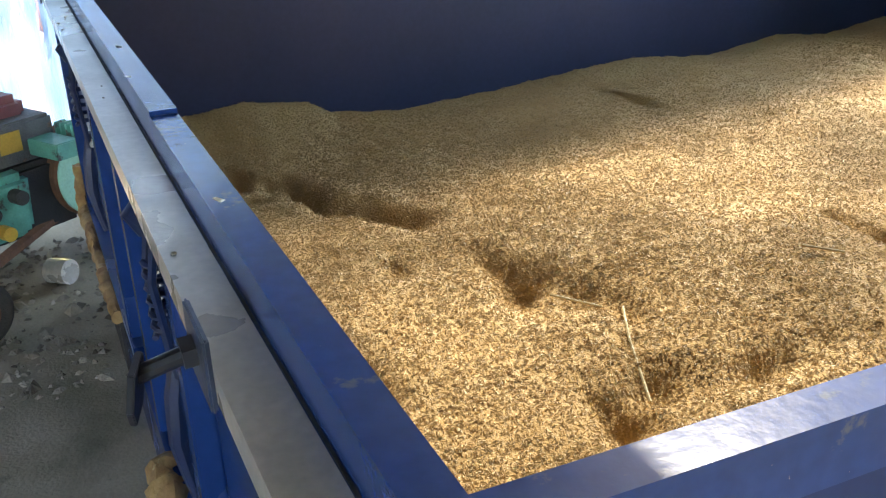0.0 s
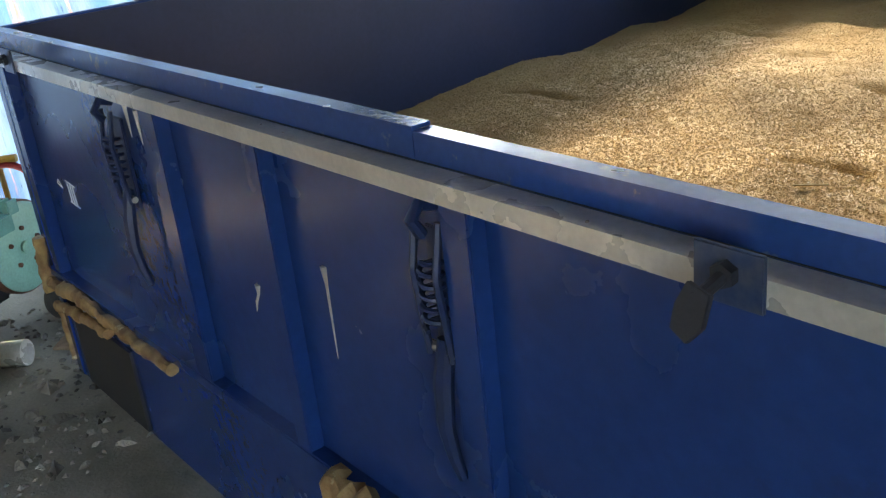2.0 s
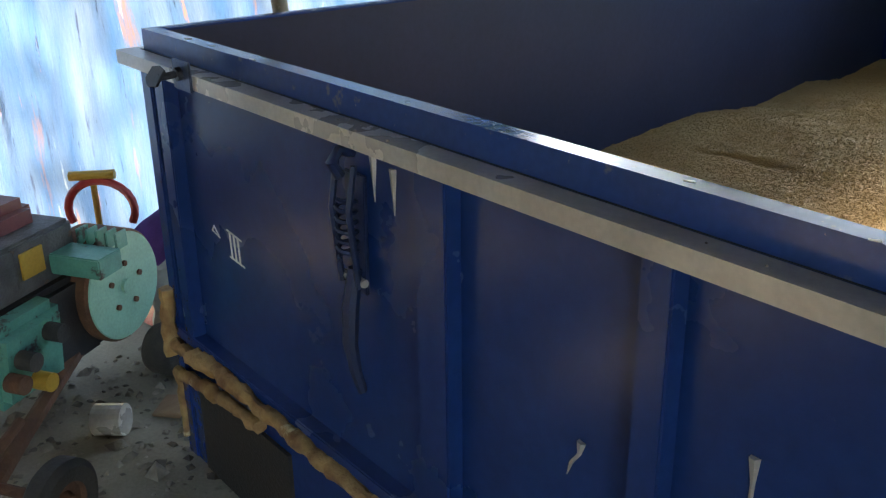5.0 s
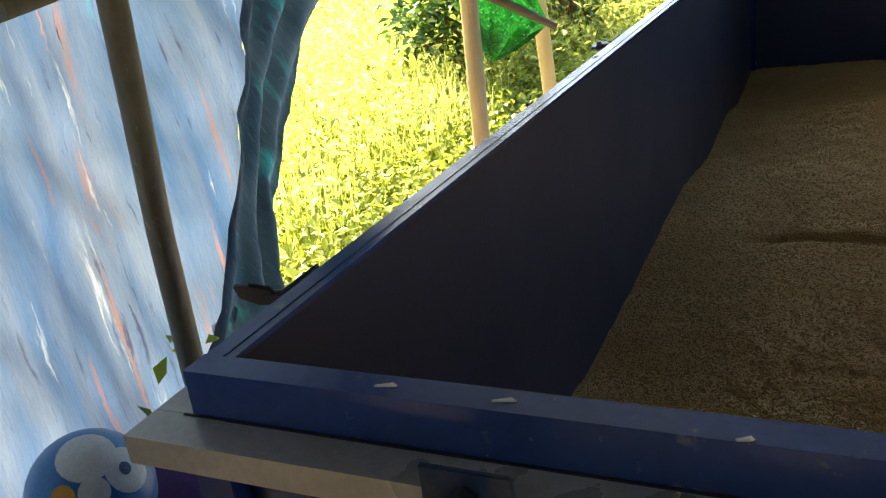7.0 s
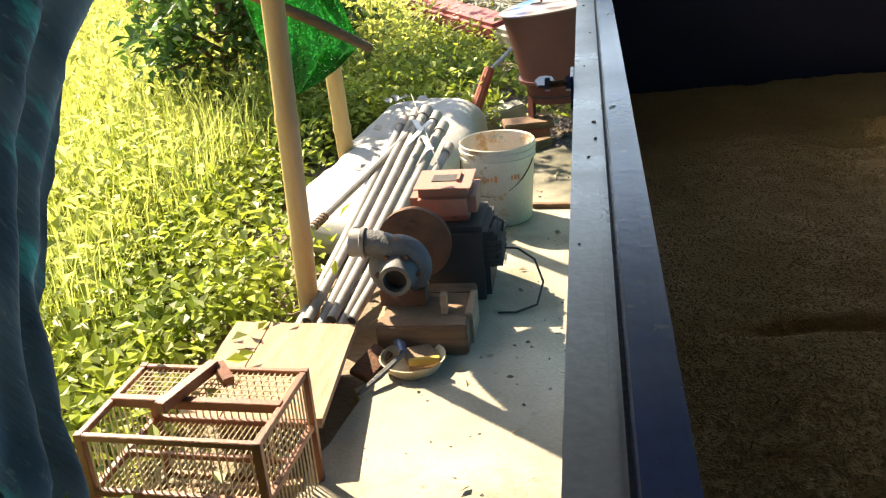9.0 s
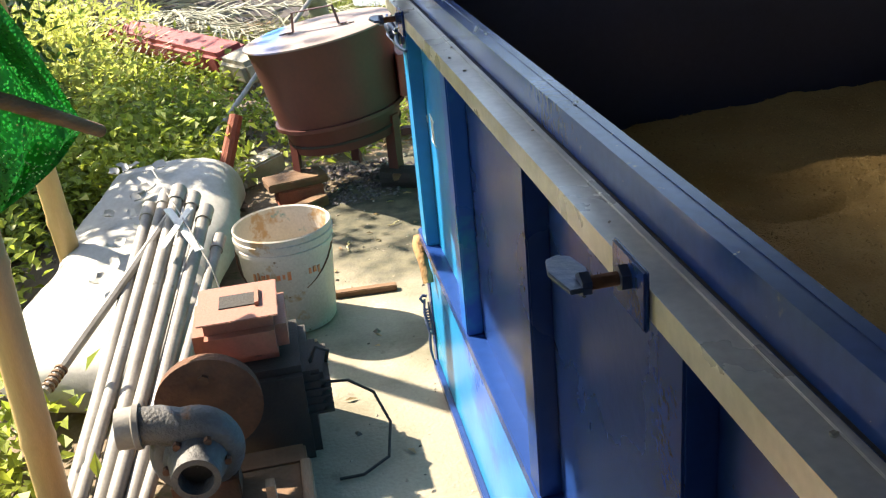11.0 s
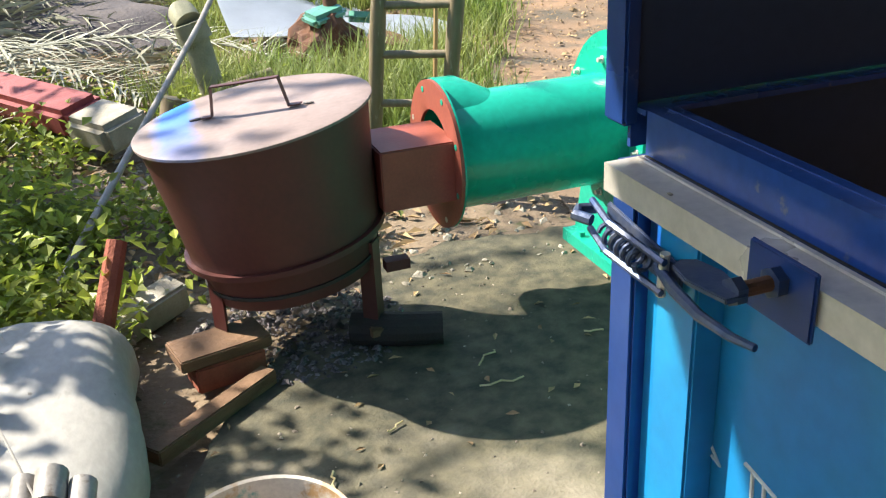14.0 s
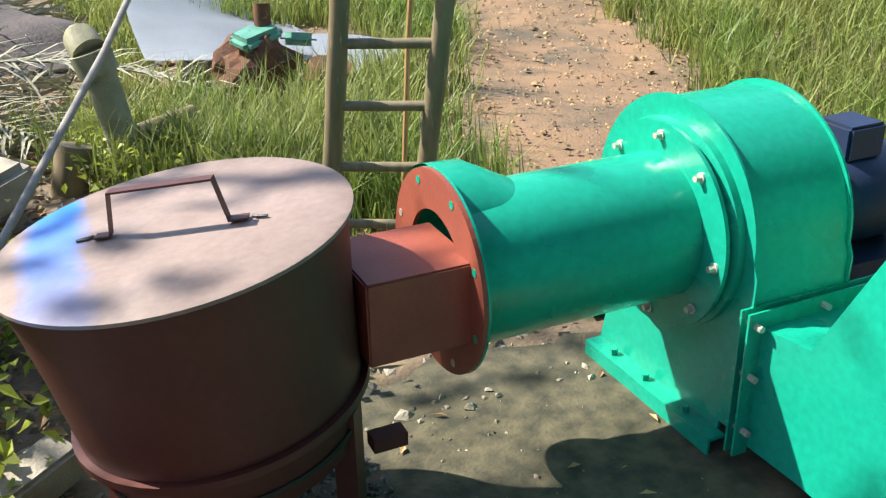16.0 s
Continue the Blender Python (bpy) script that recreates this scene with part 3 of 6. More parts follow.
def build_bin():
    b = grain_bin
    lo, side_lo = 0.40, 0.45
    # inner walls, proud by a hair of the outer skins
    part("inner_wall", box((0.0305, WI, 0.0), (WI, Y1 - WI, H - 0.008)), M_BLUE_IN, b)
    part("inner_wall", box((WI, 0.0305, 0.0), (X1 - WI, WI, H - 0.008)), M_BLUE_IN, b)
    part("inner_wall", box((X1 - WI, WI, 0.0), (X1 - 0.0305, Y1 - WI, H - 0.014)), M_BLUE_IN, b)
    part("inner_wall", box((WI, Y1 - WI, 0.0), (X1 - WI, Y1 - 0.0305, H - 0.008)), M_BLUE_IN, b)
    # outer skins
    part("side_panel", box((0.05, 0.022, lo), (X1 - 0.05, 0.030, H - 0.06)), M_BLUE, b)
    part("side_panel", box((0.022, 0.05, side_lo), (0.030, 2.80, H - 0.06)), M_BLUE, b)
    part("side_panel", box((0.020, 2.80, side_lo), (0.030, Y1 - 0.05, H - 0.06)), M_BLUELIT, b, "blue end panel with sunlit teal put into its colour")
    part("side_panel", box((X1 - 0.030, 0.05, lo), (X1 - 0.022, Y1 - 0.05, H - 0.06)), M_BLUE, b)
    part("side_panel", box((0.05, Y1 - 0.030, 0.0), (X1 - 0.05, Y1 - 0.022, H - 0.06)), M_BLUE, b)
    # rims: folded top plate with a lip outside
    out = [(0.012, H), (T, H), (T, H - 0.006), (0.018, H - 0.006), (0.018, H - 0.047), (0.012, H - 0.047)]
    part("rim", prism([(y, z) for y, z in out], "x", 0.010, 1.962), M_RIM, b, "scuffed blue top edge", bevel=0.0015)
    part("rim", prism([(y, z - 0.006) for y, z in out], "x", 1.964, X1), M_RIM, b, "scuffed blue top edge", bevel=0.0015)
    part("rim", prism(out, "y", T, Y1 - T), M_RIM, b, "scuffed blue top edge", bevel=0.0015)
    part("rim", prism([(X1 - x, z - 0.006) for x, z in out], "y", T, Y1 - T), M_RIM, b, "scuffed blue top edge", bevel=0.0015)
    part("rim", prism([(Y1 - y, z) for y, z in out], "x", 0.010, X1), M_RIM, b, "scuffed blue top edge", bevel=0.0015)
    # ledge under the rim and the bare steel angle along two sides
    part("ledge", box((0.05, 0.008, H - 0.062), (X1 - 0.05, 0.022, H - 0.0475)), M_BLUE, b)
    part("ledge", box((0.008, 0.022, H - 0.062), (0.022, Y1 - 0.05, H - 0.0475)), M_BLUE, b)
    narrow = [(-0.036, H - 0.048), (0.0115, H - 0.048), (0.0115, H - 0.052), (-0.032, H - 0.052), (-0.032, H - 0.078), (-0.036, H - 0.078)]
    part("rail", prism(narrow, "x", -0.036, X1 + 0.02), M_STEEL, b, "bare steel angle rail", bevel=0.0015)
    part("rail", prism(narrow, "y", 0.0125, 3.405), M_STEEL, b, "bare steel angle rail", bevel=0.0015)
    part("seam", box((0.0, 0.0085, H - 0.0478), (X1, 0.0115, H - 0.0468)), M_BLACK, b, "dark joint between rail and rim")
    part("seam", box((0.0085, 0.03, H - 0.0478), (0.0115, 3.40, H - 0.0468)), M_BLACK, b, "dark joint between rail and rim")
    part("bead", box((-0.002, 0.03, H - 0.0479), (0.0045, 3.40, H - 0.0455)), M_STEEL, b, bevel=0.0008)
    part("bead", box((0.032, T, H + 0.0001), (0.0345, Y1 - T, H + 0.0012)), M_RIM, b)
    # corner posts
    for x, y in ((0.0, 0.0), (X1 - 0.05, 0.0), (0.0, Y1 - 0.05), (X1 - 0.05, Y1 - 0.05)):
        part("corner_post", box((x, y, 0.0), (x + 0.05, y + 0.05, H - 0.063)), M_BLUE, b, bevel=0.004)
    # upright ribs
    for x, w in ((0.10, 0.05), (1.05, 0.075), (1.49, 0.05), (2.03, 0.06)):
        part("rib", box((x, -0.012, lo), (x + w, 0.022, H - 0.063)), M_BLUE, b, bevel=0.003)
    # the last two ribs carry the painted-in sunlit tone
    for y, w, m in ((0.10, 0.05, M_BLUE), (0.62, 0.06, M_BLUE), (1.16, 0.06, M_BLUE), (1.66, 0.06, M_BLUE), (2.20, 0.06, M_BLUE), (2.76, 0.06, M_BLUELIT), (3.263, 0.068, M_BLUELIT)):
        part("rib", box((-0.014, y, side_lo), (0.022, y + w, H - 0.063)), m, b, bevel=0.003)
    # lower plenum: plates, dark hatch and the angle that carries the upper frame
    part("base_panel", box((0.05, 0.006, 0.0), (X1, 0.03, lo - 0.03)), M_BLUE, b)
    part("base_panel", box((0.004, 0.05, 0.0), (0.03, Y1 - 0.05, side_lo - 0.03)), M_BLUELIT, b, "blue lower panel with sunlit sheen put into its colour")
    part("hatch", box((0.12, -0.004, 0.01), (0.56, 0.006, 0.27)), M_BLACK, b, "dark open hatch plate")
    part("trim_angle", box((0.05, -0.014, lo - 0.03), (X1, 0.03, lo)), M_BLUE, b, bevel=0.003)
    part("trim_angle", box((-0.016, 0.05, side_lo - 0.03), (0.03, Y1 - 0.05, side_lo)), M_BLUE, b, bevel=0.003)
    part("trim_angle", box((-0.012, 0.05, 0.0), (0.004, Y1 - 0.05, 0.03)), M_BLUE, b, bevel=0.003)
    # raised board on the end wall
    part("end_board", box((0.012, Y1 - 0.022, H + 0.002), (X1, Y1 - 0.004, H + 0.22)), M_BLUE_IN, b, "raised blue end board")
    part("board_edge", box((-0.006, Y1 - 0.03, H - 0.02), (0.012, Y1 + 0.012, H + 0.22)), M_BLUE, b, bevel=0.003)
    part("board_bolt", rod((0.66, Y1 - 0.03, H + 0.045), (0.66, Y1 - 0.02, H + 0.045), 0.011, seg=8), M_STEEL, b)
    part("board_hook", box((-0.09, Y1 - 0.01, H + 0.19), (-0.006, Y1 + 0.02, H + 0.215)), M_RUST, b)


build_bin()


def drip(pts, w, m, parent):
    return part("paint_run", hose(pts, w, seg=5), m, parent)


for run in ([(1.384, 0.021, 0.712), (1.380, 0.021, 0.69), (1.366, 0.021, 0.67), (1.358, 0.021, 0.645)], [(1.650, 0.021, 0.825), (1.651, 0.021, 0.79), (1.648, 0.021, 0.64)],
            [(0.90, 0.021, 1.02), (0.90, 0.021, 0.94)], [(0.955, 0.021, 1.01), (0.955, 0.021, 0.93)]):
    drip(run, [0.0075] + [0.0032] * (len(run) - 2) + [0.0010], M_STEEL, grain_bin)


def tally(origin, along, n, m):
    """Chalked strokes with short bars above and below, as on the panels."""
    o, a, z = Vector(origin), Vector(along), Vector((0, 0, 1))
    bm = bmesh.new()
    for k in range(n):
        hose([o + a * 0.018 * k + z * 0.03, o + a * (0.018 * k + 0.004) - z * 0.03], 0.0022, 5, bm)
    hose([o - a * 0.012 + z * 0.034, o + a * (0.018 * n) + z * 0.026], 0.0022, 5, bm)
    hose([o - a * 0.008 - z * 0.028, o + a * (0.018 * n + 0.004) - z * 0.034], 0.0022, 5, bm)
    part("chalk_arrow", hose([o - a * 0.085 + z * 0.012, o - a * 0.05 + z * 0.004, o - a * 0.075 + z * 0.026, o - a * 0.085 + z * 0.012], 0.002, 5), m, grain_bin, "chalked arrow head")
    return part("chalk_mark", bm, m, grain_bin, "white chalk strokes")


tally((0.335, 0.021, 0.69), (1, 0, 0), 3, M_WHITE)
tally((0.019, 3.198, 0.782), (0, -1, 0), 2, M_WHITE)


def clamp(at, along, out, wing, small=False):
    """A plate folded over the rail with a pinching bolt and a flat wing handle."""
    o, a, n, w = Vector(at), Vector(along), Vector(out), Vector(wing)
    z = Vector((0, 0, 1))

    def slab(u0, u1, n0, n1, z0, z1, name, m, parent, bev=0.002):
        bm = bmesh.new()
        vs = [bm.verts.new(o + a * u + n * v + z * w) for u in (u0, u1) for v in (n0, n1) for w in (z0, z1)]
        bmesh.ops.convex_hull(bm, input=vs)
        return part(name, bm, m, parent, bevel=bev)

    if small:
        pl = slab(-0.040, 0.040, 0.0615, 0.067, -0.094, -0.034, "clamp", M_BLUE, grain_bin)
        eye = o + n * 0.067 - z * 0.056
        part("bolt", rod(eye, eye + n * 0.042, 0.0065, seg=12), M_RUST, pl)
        for d, r in ((0.0, 0.013), (0.036, 0.012)):
            part("nut", rod(eye + n * d, eye + n * (d + 0.009), r, seg=6), M_LATCH, pl)
        bm = bmesh.new()
        tip = eye + n * 0.047
        vs = [bm.verts.new(tip + w * u + n * v + z * k) for u, v in ((-0.012, -0.010), (-0.012, 0.010), (0.03, 0.018), (0.058, 0.012), (0.064, 0.0), (0.058, -0.012), (0.03, -0.018)) for k in (-0.003, 0.002)]
        bmesh.ops.convex_hull(bm, input=vs)
        part("wing_handle", bm, M_LATCH, pl, bevel=0.001)
        return
    pl = slab(-0.040, 0.040, 0.0615, 0.067, -0.096, -0.034, "clamp", M_LATCH, grain_bin)
    tip = o + n * 0.112 - z * 0.064 + w * 0.008
    part("bolt", rod(o + n * 0.067 - z * 0.060, tip, 0.0075, seg=10), M_DARKMETAL, pl)
    part("nut", rod(o + n * 0.067 - z * 0.060, o + n * 0.078 - z * 0.061, 0.014, seg=6), M_DARKMETAL, pl)
    bm = bmesh.new()
    flat = (a * 0.55 - z * 0.83).normalized() if abs(w.dot(n)) > 0.5 else (n * 0.55 - z * 0.83).normalized() if abs(w.z) < 0.5 else (n * 0.3 + a * 0.95).normalized()
    thin = flat.cross(w)
    vs = [bm.verts.new(tip + w * u + flat * v + thin * k) for u, v in ((-0.014, -0.018), (0.015, -0.024), (0.042, -0.018), (0.048, 0.010), (0.024, 0.024), (-0.012, 0.018)) for k in (-0.003, 0.003)]
    bmesh.ops.convex_hull(bm, input=vs)
    part("wing_handle", bm, M_DARKMETAL, pl, bevel=0.001)


clamp((0.32, 0.025, H + 0.012), (1, 0, 0), (0, -1, 0), (-1, 0, 0))
clamp((2.506, 0.025, H + 0.012), (1, 0, 0), (0, -1, 0), (-0.3, -0.1, -0.95))
clamp((0.022, 0.29, H + 0.004), (0, 1, 0), (-1, 0, 0), (-1, 0, 0))
clamp((0.025, 1.72, H + 0.004), (0, 1, 0), (-1, 0, 0), (0, 1, 0), True)
clamp((0.025, 3.12, H), (0, 1, 0), (-1, 0, 0), (0, 1, 0), True)


def toggle(at, long, out, side, size=1.0, m=None):
    """An over-centre latch: hinged plate, coil spring in a fork, hook, and a long curved lever."""
    o, l, n, s = Vector(at), Vector(long), Vector(out), Vector(side)
    m = m or M_DARKMETAL
    k = size

    def P(u, v, w):
        return o + l * u * k + n * v * k + s * w * k

    bm = bmesh.new()
    bmesh.ops.convex_hull(bm, input=[bm.verts.new(P(u, v, w)) for u, w in ((0.0, -0.03), (0.0, 0.03), (0.22, 0.024), (0.22, -0.024)) for v in (0.006, 0.014)])
    top = part("toggle_latch", bm, m, grain_bin, "spring-loaded over-centre latch", bevel=0.002)
    turns = [P(0.04 + 0.11 * i / 60, 0.032 + 0.017 * math.cos(i * 2 * math.pi / 10), 0.017 * math.sin(i * 2 * math.pi / 10)) for i in range(61)]
    part("spring", hose(turns, 0.0045 * k, 6), m, top, smooth=True)
    for w in (-0.026, 0.026):
        part("fork", hose([P(-0.02, 0.03, w), P(0.06, 0.044, w), P(0.20, 0.03, w)], 0.006 * k, 6), m, top)
    part("hook", hose([P(-0.036, 0.012, 0), P(-0.044, 0.040, 0), P(-0.026, 0.056, 0), P(0.0, 0.040, 0)], 0.010 * k, 8), m, top, smooth=True)
    th = 1.0 if size > 0.9 else 0.62
    lev = [P(0.17, 0.022, 0.004), P(0.24, 0.036, 0.004), P(0.31, 0.042, 0.006), P(0.37, 0.034, 0.008), P(0.41, 0.026, 0.014)]
    part("lever", hose(lev, [r * k * th for r in (0.013, 0.016, 0.014, 0.011, 0.009)], 8), m, top, smooth=True)
    part("pivot", rod(P(0.19, 0.024, -0.036), P(0.19, 0.024, 0.036), 0.008 * k, seg=8), M_STEEL, top)


toggle((2.0, 0.02, 0.985), (0, 0, -1), (0, -1, 0), (1, 0, 0), 1.0, M_NAVYLATCH)
toggle((0.86, 0.02, 0.985), (0, 0, -1), (0, -1, 0), (1, 0, 0), 1.0, M_NAVYLATCH)
toggle((-0.012, 3.425, 1.005), (0, -0.995, -0.10), (-1, 0, 0), (0, -0.10, 0.995), 0.66, M_LATCH)
toggle((0.0, 3.44, 0.20), (0, -0.45, -0.89), (-1, 0, 0), (0, -0.89, 0.45), 0.45, M_LATCH)
# ear on the near corner post
part("lifting_eye", lathe([(0.018, -0.008), (0.034, -0.008), (0.034, 0.008), (0.018, 0.008), (0.018, -0.008)], (-0.02, 0.03, 0.92), (0, 1, 0), 16), M_DARKMETAL, grain_bin)


def foam(path, r, seed):
    """A torn bead of expanding foam along a joint."""
    rng = random.Random(seed)
    pts = [Vector(p) for p in path]
    fine = []
    for a, b in zip(pts, pts[1:]):
        n = max(2, int((b - a).length / 0.018))
        fine += [a.lerp(b, i / n) for i in range(n)]
    fine.append(pts[-1])
    bm = hose([p + Vector((rng.uniform(-1, 1), rng.uniform(-1, 0.4), rng.uniform(-1, 1))) * r * 0.2 for p in fine], [r * rng.uniform(0.82, 1.12) for _ in fine], 9)
    for v in bm.verts:
        v.co += Vector((0, 0.4, 1)) * 0.55 * r * noise.noise(v.co * 22) + Vector((0, 0.2, 0.5)) * 0.35 * r * noise.noise(v.co * 80)
    part("foam_seal", bm, M_FOAM, grain_bin, "torn yellow-brown sealing foam", smooth=True)


foam([(0.02, -0.012, 0.49), (0.015, -0.016, 0.38), (0.03, -0.018, 0.31)], 0.022, 1)
foam([(0.03, -0.018, 0.34), (0.25, -0.022, 0.37), (0.58, -0.022, 0.368), (0.91, -0.018, 0.355)], 0.020, 2)
foam([(0.03, -0.016, 0.26), (0.22, -0.02, 0.295), (0.46, -0.014, 0.302)], 0.016, 3)
foam([(0.0, 0.0, 0.24), (0.005, 0.0, 0.05)], 0.012, 4)
foam([(1.62, -0.02, 0.378), (1.76, -0.03, 0.375), (1.88, -0.028, 0.362), (1.97, -0.018, 0.335)], 0.036, 5)
foam([(1.70, -0.018, 0.335), (1.84, -0.022, 0.322), (1.94, -0.016, 0.305)], 0.024, 9)
foam([(-0.02, 3.40, 0.42), (-0.022, 3.34, 0.39), (-0.016, 3.30, 0.33)], 0.016, 6)
foam([(-0.014, 1.58, 0.45), (-0.02, 1.63, 0.42), (-0.016, 1.66, 0.34)], 0.016, 7)


# ---- the rice in the bin ----
def grain_height(x, y):
    z = 0.490 + 0.041 * y + 0.03 * min(1, x) + 0.014 * noise.noise(Vector((x * 1.6, y * 1.6, 3))) + 0.014 * noise.noise(Vector((x * 5, y * 5, 7)))
    z += 0.007 * noise.noise(Vector((x * 20, y * 20, 1))) + 0.003 * noise.noise(Vector((x * 55, y * 55, 2)))
    # raked ridges across the bed
    z += 0.018 * math.sin(5.2 * y + 1.3 * math.sin(1.6 * x) + 0.8) * min(1, max(0, x - 0.5))
    for cx, cy, ax, ay, d in PITS:
        z -= 0.95 * d * math.exp(-(((x - cx) / ax) ** 2 + ((y - cy) / ay) ** 2))
    # the uneven line along the side wall
    if x < 0.4:
        k = 0.5 + 0.5 * math.cos(math.pi * x / 0.4)
        edge = np.interp(y, [0.0, 0.33, 0.53, 0.75, 0.83, 1.08, 1.5, 1.8, 2.07, 2.45, 2.8, 3.07, 3.45], [0.58, 0.60, 0.622, 0.592, 0.546, 0.515, 0.54, 0.568, 0.588, 0.552, 0.60, 0.57, 0.62])
        z = z * (1 - k) + k * (float(edge) + 0.006 * noise.noise(Vector((y * 14, 2, 0))))
    return z


PITS = ((0.60, 0.455, 0.06, 0.028, 0.035), (0.745, 0.525, 0.06, 0.028, 0.035), (0.90, 0.59, 0.06, 0.03, 0.035), (1.035, 0.675, 0.05, 0.03, 0.03), (1.60, 0.75, 0.09, 0.05, 0.03),
        (2.06, 0.67, 0.10, 0.05, 0.03), (0.50, 0.39, 0.10, 0.03, 0.05), (0.66, 0.51, 0.09, 0.03, 0.05), (0.82, 0.54, 0.09, 0.03, 0.05), (0.97, 0.64, 0.09, 0.035, 0.05), (1.09, 0.71, 0.05, 0.04, 0.05),
        (1.53, 0.78, 0.05, 0.07, 0.055), (1.42, 0.76, 0.07, 0.03, 0.035), (1.64, 0.86, 0.06, 0.05, 0.05), (1.74, 0.89, 0.05, 0.03, 0.03), (1.31, 0.57, 0.06, 0.03, 0.035),
        (0.45, 1.76, 0.20, 0.022, 0.035), (1.66, 1.53, 0.07, 0.03, 0.045), (1.80, 1.52, 0.08, 0.025, 0.045), (2.04, 0.69, 0.06, 0.04, 0.05), (1.99, 0.80, 0.05, 0.06, 0.045),
        (2.04, 0.98, 0.04, 0.10, 0.045), (2.2, 1.28, 0.16, 0.025, 0.04), (1.57, 2.21, 0.10, 0.03, 0.04), (1.1, 2.5, 0.15, 0.04, 0.03), (2.3, 2.0, 0.2, 0.04, 0.04), (0.75, 2.75, 0.12, 0.03, 0.03),
        (2.45, 0.35, 0.10, 0.04, 0.05), (1.75, 0.35, 0.10, 0.03, 0.03))


def build_grain():
    nx, ny = 230, 270
    x0, x1, y0, y1 = WI, X1 - WI, WI, Y1 - WI
    v = [(x0 + (x1 - x0) * i / nx, y0 + (y1 - y0) * j / ny) for i in range(nx + 1) for j in range(ny + 1)]
    verts = [(x, y, grain_height(x, y)) for x, y in v]
    faces = [(i * (ny + 1) + j, (i + 1) * (ny + 1) + j, (i + 1) * (ny + 1) + j + 1, i * (ny + 1) + j + 1) for i in range(nx) for j in range(ny)]
    many("rice_grain_bed", verts, faces, M_GRAIN, "golden unhusked rice spread unevenly in the bin", "rice grain", "stuff", True)
    rng = np.random.default_rng(4)
    near = np.stack([rng.uniform(x0, x1, 92000), y0 + (rng.beta(1.0, 1.5, 92000)) * 2.2], 1)
    rest = np.stack([rng.uniform(x0, x1, 42000), rng.uniform(y0, y1, 42000)], 1)
    c = np.concatenate([near, rest])
    z = np.array([grain_height(x, y) for x, y in c.tolist()])
    n = len(c)
    az, el = rng.uniform(0, np.pi, n), rng.normal(0.1, 0.35, n)
    d = np.stack([np.cos(az) * np.cos(el), np.sin(az) * np.cos(el), np.sin(el)], 1) * rng.uniform(0.0042, 0.0068, n)[:, None]
    s = np.stack([-np.sin(az), np.cos(az), 0 * az], 1) * 0.0019
    p = np.concatenate([c, z[:, None] + 0.002], 1)
    up = np.array([0, 0, 0.0016])
    verts = np.stack([p - d, p + s, p + d, p - s, p + up], 1).reshape(-1, 3)
    k = np.arange(n)[:, None] * 5
    faces = np.concatenate([k + [0, 1, 4], k + [1, 2, 4], k + [2, 3, 4], k + [3, 0, 4]], 0)
    many("loose_rice", verts, faces, M_HUSK, "single rice husks lying on the heap", "rice grain")


build_grain()
for pts in ([(2.00, 0.77), (1.86, 0.82), (1.72, 0.90)], [(1.78, 1.30), (1.84, 1.36)], [(1.72, 0.85), (1.60, 0.80)], [(2.0, 2.2), (2.1, 2.24)]):
    bm = hose([(x, y, grain_height(x, y) + 0.012) for x, y in pts], 0.0028, 6)
    tagged(part("straw", bm, M_STRAW), "pale dry straw lying on the rice", "straw")


def smears():
    """Chips and smears of white paint along the rims, and crumbs on the rail."""
    rng = random.Random(17)
    spots = [("y", 2.62, 0.05), ("y", 2.57, 0.02), ("y", 2.10, 0.02), ("y", 1.35, 0.015), ("y", 2.95, 0.02), ("x", 0.22, 0.02), ("x", 0.33, 0.02), ("x", 0.52, 0.012), ("x", 1.75, 0.012), ("x", 2.32, 0.014), ("x", 1.52, 0.014)]
    for ax, at, ln in spots:
        w = rng.uniform(0.012, 0.034)
        bm = bmesh.new()
        p = Vector((at, w, H + 0.0005)) if ax == "x" else Vector((w, at, H + 0.0005))
        d = Vector((1, 0.2, 0)) if ax == "x" else Vector((0.25, 1, 0))
        hose([p - d * ln / 2, p + d * ln * 0.1 + Vector((0.003, 0.003, 0)), p + d * ln / 2], [0.002, 0.004, 0.0015], 6, bm)
        for v in bm.verts:
            v.co.z = H + 0.0004 + (v.co.z - H) * 0.25
        part("paint_chip", bm, M_WHITE, grain_bin, "pale chip in the paint")
    for k in range(26):
        on_l = k % 3
        u = rng.uniform(0.2, 3.3) if on_l else rng.uniform(0.3, 2.6)
        o = rng.uniform(-0.03, 0.004)
        c = (o, u, H - 0.047) if on_l else (u, o, H - 0.047)
        s = rng.uniform(0.002, 0.0045)
        tagged(part("dirt_crumb", lump(c, (s * 1.6, s * 1.6, s), k, 0.3, 1), M_DEBRIS), "crumb of dirt lying on the steel rail", "dirt crumb", "crumbs on the rail")


smears()

# ---- the furnace drum ----
DC = Vector((-0.125, 5.17, 0.0))
DB = Vector((-0.043, 5.121, 0.020))           # foot of the drum's axis
DN = Vector((-0.136, 0.019, 0.991))


